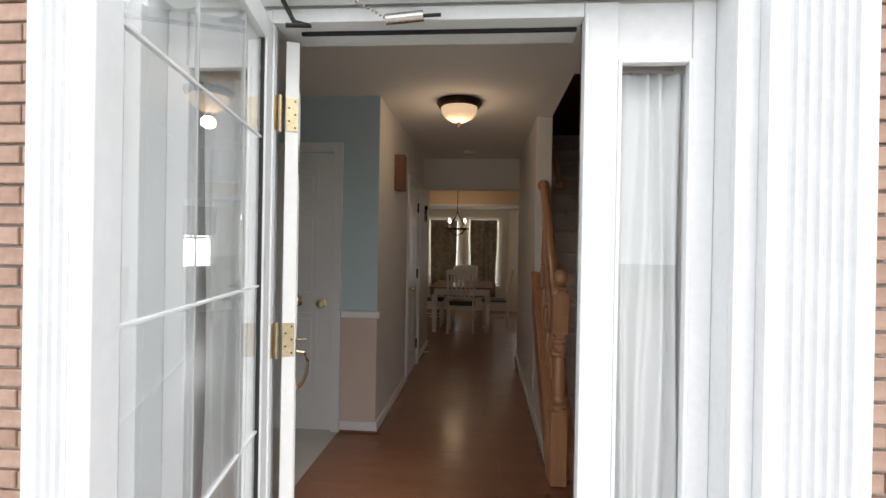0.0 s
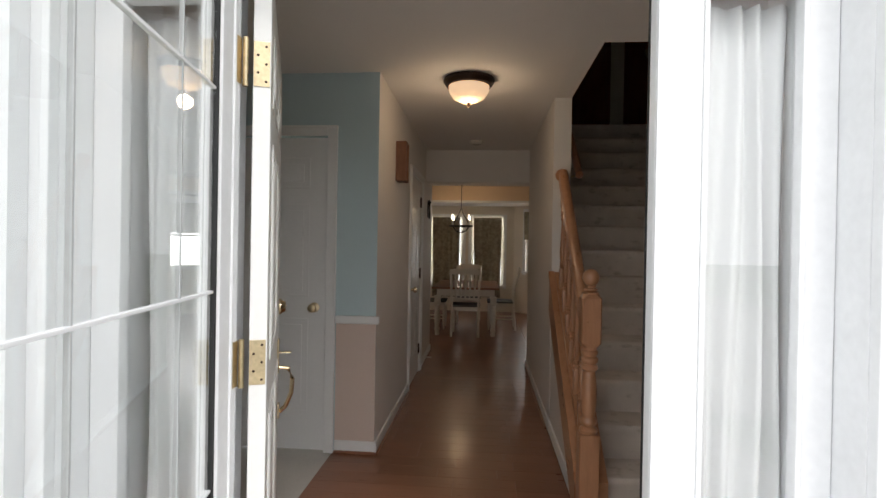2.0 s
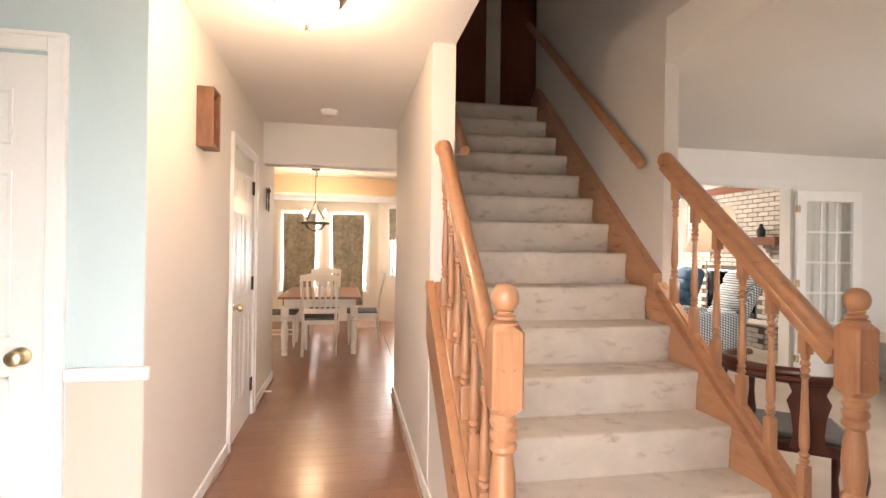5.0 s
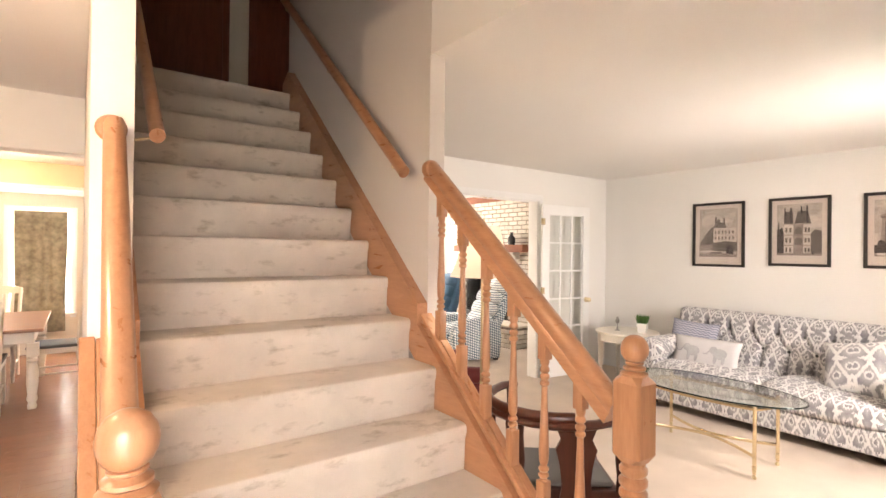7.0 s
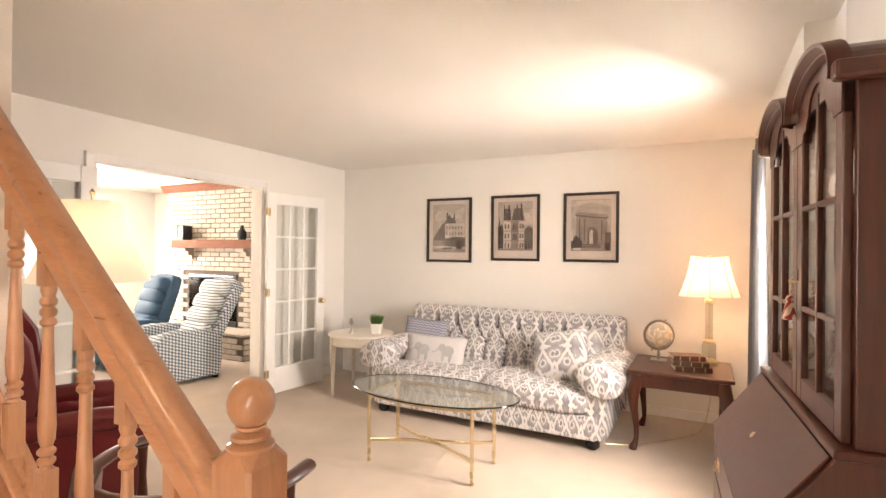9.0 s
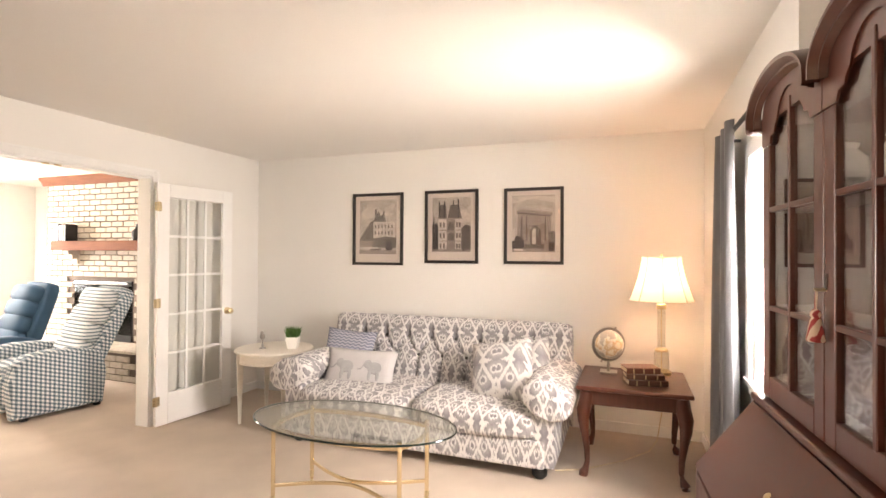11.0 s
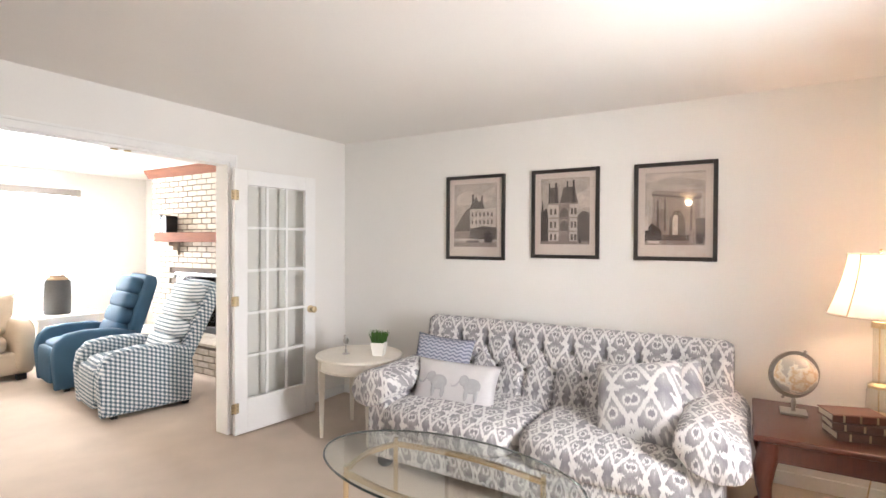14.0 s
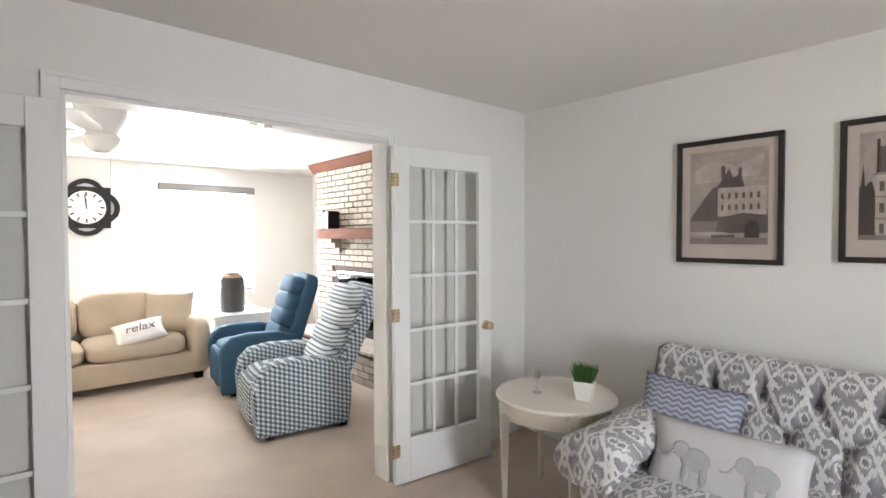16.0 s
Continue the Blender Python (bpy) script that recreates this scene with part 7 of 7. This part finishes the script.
# tan sofa
ts2 = thing("tan_sofa", (4.50, 10.60, 0), 0, "tan cloth sofa with loose cushions", "sofa")
part("base", box(-0.95, 0.95, -0.42, 0.45, 0.07, 0.30, 0.02), TANCLOTH, ts2)
for s in (-1, 1):
    part("seat_cushion", puff(0.88, 0.72, 0.19, (s * 0.44, -0.10, 0.385), 5, crown=0.12), TANCLOTH, ts2, "", True, 0)
    part("back_cushion", puff(0.88, 0.24, 0.50, (s * 0.44, 0.27, 0.66), 4, turn=Matrix.Rotation(radians(-10), 4, "X")), TANCLOTH, ts2, "", True, 0)
    part("arm", puff(0.22, 0.95, 0.62, (s * 1.0, 0.0, 0.34), 4.5), TANCLOTH, ts2, "", True, 0)
    part("foot", box(s * 0.98 - 0.04, s * 0.98 + 0.04, -0.40, -0.32, 0, 0.06, 0.004), BLACK, ts2)
    part("foot", box(s * 0.98 - 0.04, s * 0.98 + 0.04, 0.32, 0.40, 0, 0.06, 0.004), BLACK, ts2)
part("back_frame", box(-0.95, 0.95, 0.36, 0.46, 0.10, 0.80, 0.03), TANCLOTH, ts2)
pillow("tan_pillow", 0.48, 0.46, 0.17, TANCLOTH, (5.24, 10.45, 0.475), (0, 22, 68), "square tan pillow in the sofa corner", "pillows on the tan sofa")
wp = pillow("relax_pillow", 0.46, 0.26, 0.13, IVORY, (4.96, 10.16, 0.472), (-14, 48, 78), "small white pillow lettered with the word relax", "pillows on the tan sofa")
tx = bpy.data.curves.new("lettering", "FONT")
tx.body, tx.size, tx.extrude, tx.align_x, tx.align_y, tx.shear = "relax", 0.13, 0.001, "CENTER", "CENTER", 0.25
txo = new("lettering", tx)
me = bpy.data.meshes.new_from_object(txo.evaluated_get(bpy.context.evaluated_depsgraph_get()))
bpy.data.objects.remove(txo)
me.materials.append(mottled("purple_grey_thread", (0.14, 0.10, 0.15), 0.8))
lt = new("lettering", me)
lt.parent = wp
lt.matrix_basis = pose(-0.067, 0, 0.13, 90, 0, -90)
lt["label"] = "dark embroidered word relax"

wt = thing("white_table", (6.10, 10.92, 0), 0, "small white painted table beside the sofa", "side table")
part("tabletop", box(-0.36, 0.36, -0.33, 0.33, 0.545, 0.575, 0.006), WHITE, wt)
part("apron", box(-0.32, 0.32, -0.29, 0.29, 0.46, 0.544, 0.003), WHITE, wt)
for x in (-0.30, 0.30):
    for y in (-0.27, 0.27):
        part("leg", box(x - 0.022, x + 0.022, y - 0.022, y + 0.022, 0, 0.459, 0.004), WHITE, wt)
CANIS = mottled("dark_grey_canister", (0.05, 0.05, 0.048), 0.6, fine=60, coarse=8, amount=0.2)
CORK = mottled("tan_lid", (0.36, 0.25, 0.15), 0.7, fine=60, coarse=8, amount=0.15)
cv = thing("canister", (6.08, 10.92, 0.575), 0, "dark grey canister with a stepped tan lid", "canister")
part("body", lathe([(0.0, 0), (0.135, 0.0), (0.14, 0.01), (0.14, 0.39), (0.125, 0.42), (0.0, 0.42)], 30), CANIS, cv, "", True)
part("lid", lathe([(0.0, 0.42), (0.115, 0.42), (0.115, 0.45), (0.085, 0.455), (0.085, 0.48), (0.04, 0.485), (0.0, 0.485)], 30), CORK, cv, "stepped tan lid", True)

# roller blind and window
fw = far_window("window_5", pose(0, 11.75, 0), 5.47, 6.63, 0.75, 2.17, "wide white window bright with daylight")
bl = thing("roller_blind", (0, 0, 0), 0, "rolled-up grey blind at the window head", "roller blind")
part("cassette", box(5.44, 6.66, 11.66, 11.725, 2.10, 2.19, 0.01), mottled("grey_blind", (0.22, 0.20, 0.18), 0.7), bl)

# clock
ck = thing("wall_clock", (4.69, 11.748, 1.85), 0, "ornate black quatrefoil wall clock with a pale dial", "clock")
def ring_plate(outer, inner, y0, y1):
    bm = bmesh.new()
    n = len(outer)
    rows = [[bm.verts.new((x, y, z)) for x, z in pts] for pts, y in ((outer, y0), (outer, y1), (inner, y1), (inner, y0))]
    for r in range(4):
        for i in range(n):
            bm.faces.new((rows[r][i], rows[r][(i + 1) % n], rows[(r + 1) % 4][(i + 1) % n], rows[(r + 1) % 4][i]))
    return bm
lobes = []
for cx, cz in ((0.15, 0), (-0.15, 0), (0, 0.15), (0, -0.15)):
    lobes.append([(cx + 0.19 * math.cos(2 * math.pi * k / 40), cz + 0.19 * math.sin(2 * math.pi * k / 40)) for k in range(40)])
for i, l in enumerate(lobes):
    c = (sum(p[0] for p in l) / 40, sum(p[1] for p in l) / 40)
    part("frame_lobe", ring_plate(l, [(c[0] + (p[0] - c[0]) * 0.70, c[1] + (p[1] - c[1]) * 0.70) for p in l], -0.03 - 0.001 * i, -0.001), BLACK, ck)
sq = [(0.245 * max(-1, min(1, 1.45 * math.cos(2 * math.pi * k / 40))), 0.245 * max(-1, min(1, 1.45 * math.sin(2 * math.pi * k / 40)))) for k in range(40)]
part("frame_square", ring_plate(sq, [(x * 0.78, z * 0.78) for x, z in sq], -0.024, -0.001), BLACK, ck)
circ = [(math.cos(2 * math.pi * k / 40), math.sin(2 * math.pi * k / 40)) for k in range(40)]
part("bezel", ring_plate([(0.225 * x, 0.225 * z) for x, z in circ], [(0.195 * x, 0.195 * z) for x, z in circ], -0.04, -0.001), BLACK, ck)
dial = part("dial", prism([(0.2 * x, 0.2 * z) for x, z in circ], "y", -0.0385, -0.003), IVORY, ck, "pale ivory dial")
for k in range(12):
    m = part("hour_mark", box(-0.008, 0.008, -0.0405, -0.0386, 0.135, 0.18), BLACK, dial)
    m.matrix_basis = pose(0, 0, 0, 0, k * 30, 0)
for ang, ln, w in ((-4, 0.10, 0.007), (-6, 0.15, 0.005)):
    m = part("clock_hand", box(-w, w, -0.0425, -0.0406, -0.02, ln, 0.0004), BLACK, dial)
    m.matrix_basis = pose(0, 0, 0, 0, ang, 0)

# ceiling fan
fn = thing("ceiling_fan", (4.48, 8.84, H), 0, "white ceiling fan at rest with a light bowl", "ceiling fan")
part("motor", lathe([(0.0, -0.21), (0.09, -0.21), (0.11, -0.16), (0.15, -0.10), (0.16, -0.04), (0.17, 0.0)], 30), WHITE, fn, "", True)
part("light_bowl", lathe([(0.0, -0.34), (0.06, -0.33), (0.10, -0.29), (0.115, -0.23), (0.10, -0.21)], 30), IVORY, fn, "frosted white glass bowl", True)
for k in range(5):
    b = part("blade", prism([(0.16, -0.045), (0.30, -0.065), (0.72, -0.07), (0.77, -0.03), (0.77, 0.03), (0.72, 0.07), (0.30, 0.065), (0.16, 0.045)], "z", -0.004, 0.004, 0.002), WHITE, fn)
    b.matrix_basis = pose(0, 0, -0.205, 8, 0, -38 + 72 * k)
part("pull_chain", tube([(0.05, 0, -0.32), (0.05, 0, -0.62)], 0.002, 5), CHROME, fn, "", True)

# ---- bricks: outside wall and chimney ----
def brick_mesh(name, l, d, h, material):
    me = bpy.data.meshes.new(name)
    bm = box(0, l, 0, d, 0, h, 0.003, seg=1)
    bm.to_mesh(me)
    bm.free()
    me.materials.append(material)
    return me

outer = thing("wall_outer_brick", label="pinkish brick outer wall beside the entrance", category="wall", kind="structure")
bmw = bmesh.new()
box(-2.6, -0.525, 2.355, 2.419, -0.3, 2.8, bm=bmw)
box(1.99, 4.6, 2.355, 2.419, -0.3, 2.8, bm=bmw)
box(-0.51, 1.99, 2.355, 2.419, 2.63, 2.8, bm=bmw)
part("mortar_backing", bmw, MORTAR, outer, "recessed grey mortar")
full, half_b = brick_mesh("brick", 0.194, 0.02, 0.057, REDBRICK), brick_mesh("brick", 0.092, 0.02, 0.057, REDBRICK)
rnd = random.Random(2)
for side in (-1, 1):
    for r in range(41):
        z = -0.28 + r * 0.0675
        off = 0 if r % 2 else 0.102
        for k in range(3):
            ln = 0.194
            if side < 0:
                x1 = -0.515 - k * 0.204 - (0 if off == 0 else (0.102 if k else 0))
                me_, w = (half_b, 0.092) if (off and k == 0) else (full, 0.194)
                if off and k:
                    x1 = -0.515 - 0.102 - (k - 1) * 0.204
                ob = new("brick", me_)
                ob.location = (x1 - w, 2.336 + rnd.uniform(-0.002, 0.002), z)
            else:
                me_, w = (half_b, 0.092) if (off and k == 0) else (full, 0.194)
                x0 = 1.992 + (0 if k == 0 else ((0.102 + (k - 1) * 0.204) if off else k * 0.204))
                ob = new("brick", me_)
                ob.location = (x0, 2.336 + rnd.uniform(-0.002, 0.002), z)
            ob.parent = outer

# chimney face: courses of cream brick, the nearest visible stretch as pieces
def chim_mesh(l):
    me = bpy.data.meshes.new("brick")
    bm = box(-0.0, 0.022, 0, l, 0, 0.058, 0.003, seg=1)
    bm.to_mesh(me)
    bm.free()
    me.materials.append(CHIMBRICK)
    return me
full, half_b = chim_mesh(0.19), chim_mesh(0.09)
joined = bmesh.new()
made = 0
for r in range(34):
    z = 0.012 + r * 0.0705
    if z + 0.058 > H - 0.08:
        break
    y = CY0 + 0.003
    first = r % 2 == 0
    while y < CY1 - 0.05:
        l = 0.09 if first or y + 0.19 > CY1 else 0.19
        first = False
        inside = FB[0] - 0.005 < y + l and y < FB[1] + 0.005 and z + 0.058 > FB[2] - 0.005 and z < FB[3] + 0.005
        if inside:
            y += l + 0.011
            continue
        if y > 8.30 and z > 0.33 and made < 298:
            ob = new("brick", full if l > 0.1 else half_b)
            ob.parent = chim
            ob.location = (CX - 0.010 + rnd.uniform(-0.0015, 0.0015), y, z)
            made += 1
        else:
            box(CX - 0.010, CX + 0.011, y, y + l, z, z + 0.058, 0, joined)
        y += l + 0.011
tagged(part("far_bricks", joined, CHIMBRICK, chim), kind="stuff")
# hearth courses
hx = bpy.data.meshes.new("brick")
bm = box(0, 0.0215, 0, 0.19, 0, 0.058, 0.003, seg=1)
bm.to_mesh(hx)
bm.free()
hx.materials.append(CHIMBRICK)
for r in range(4):
    for k in range(11):
        y = 8.365 + k * 0.2015 + (0.1 if r % 2 else 0)
        if y + 0.19 < 10.6:
            ob = new("brick", hx)
            ob.parent = hth
            ob.location = (6.61, y, 0.012 + r * 0.0705)
he = bpy.data.meshes.new("brick")
bm = box(0, 0.19, 0, 0.0215, 0, 0.058, 0.003, seg=1)
bm.to_mesh(he)
bm.free()
he.materials.append(CHIMBRICK)
for r in range(4):
    for k in range(2):
        ob = new("brick", he)
        ob.parent = hth
        ob.location = (6.635 + k * 0.2015 - (0.0 if r % 2 else 0.0), 8.34, 0.012 + r * 0.0705)
ht_ = bpy.data.meshes.new("brick")
bm = box(0, 0.20, 0, 0.094, 0, 0.03, 0.003, seg=1)
bm.to_mesh(ht_)
bm.free()
ht_.materials.append(CHIMBRICK)
for k in range(22):
    for c in range(2):
        ob = new("brick", ht_)
        ob.parent = hth
        ob.location = (6.615 + c * 0.21, 8.345 + k * 0.1025, 0.3155)

# ---- hardwood planks of the hall ----
rnd = random.Random(11)
lengths = [0.35, 0.55, 0.8, 1.1]
shared = {}
for i, L in enumerate(lengths):
    bm = box(0, L - 0.0008, 0, 0.1242, -0.004, 0.004, 0.0008, seg=1)
    me = bpy.data.meshes.new("plank")
    bm.to_mesh(me)
    bm.free()
    me.materials.append(PLANK)
    shared[L] = me
hall = bpy.data.objects["floor_hall"]
count, y = 0, 2.602
while y < 11.5 and count < 295:
    x = -0.112
    x_end = 1.318 if y < 7 else 1.45
    start = rnd.choice(lengths[:3])
    first = True
    while x < x_end - 0.05:
        fits = [l for l in lengths if x + l <= x_end + 0.001]
        L = start if first and start in fits else (rnd.choice(fits) if fits else None)
        first = False
        if L is None:
            rest = x_end - x
            ob = new("plank", shared[0.35])
            ob.scale = (rest / 0.35, 1, 1)
            L = rest
        else:
            ob = new("plank", shared[L])
        ob.parent = hall
        ob.location = (x, y, 0)
        x += L
        count += 1
    y += 0.125
rest_bm = bmesh.new()
while y < 11.6:
    box(-0.112, 1.46, y, y + 0.1242, -0.004, 0.0035, 0, rest_bm)
    y += 0.125
tagged(part("far_planks", rest_bm, PLANK, hall), "", "", "", "stuff")
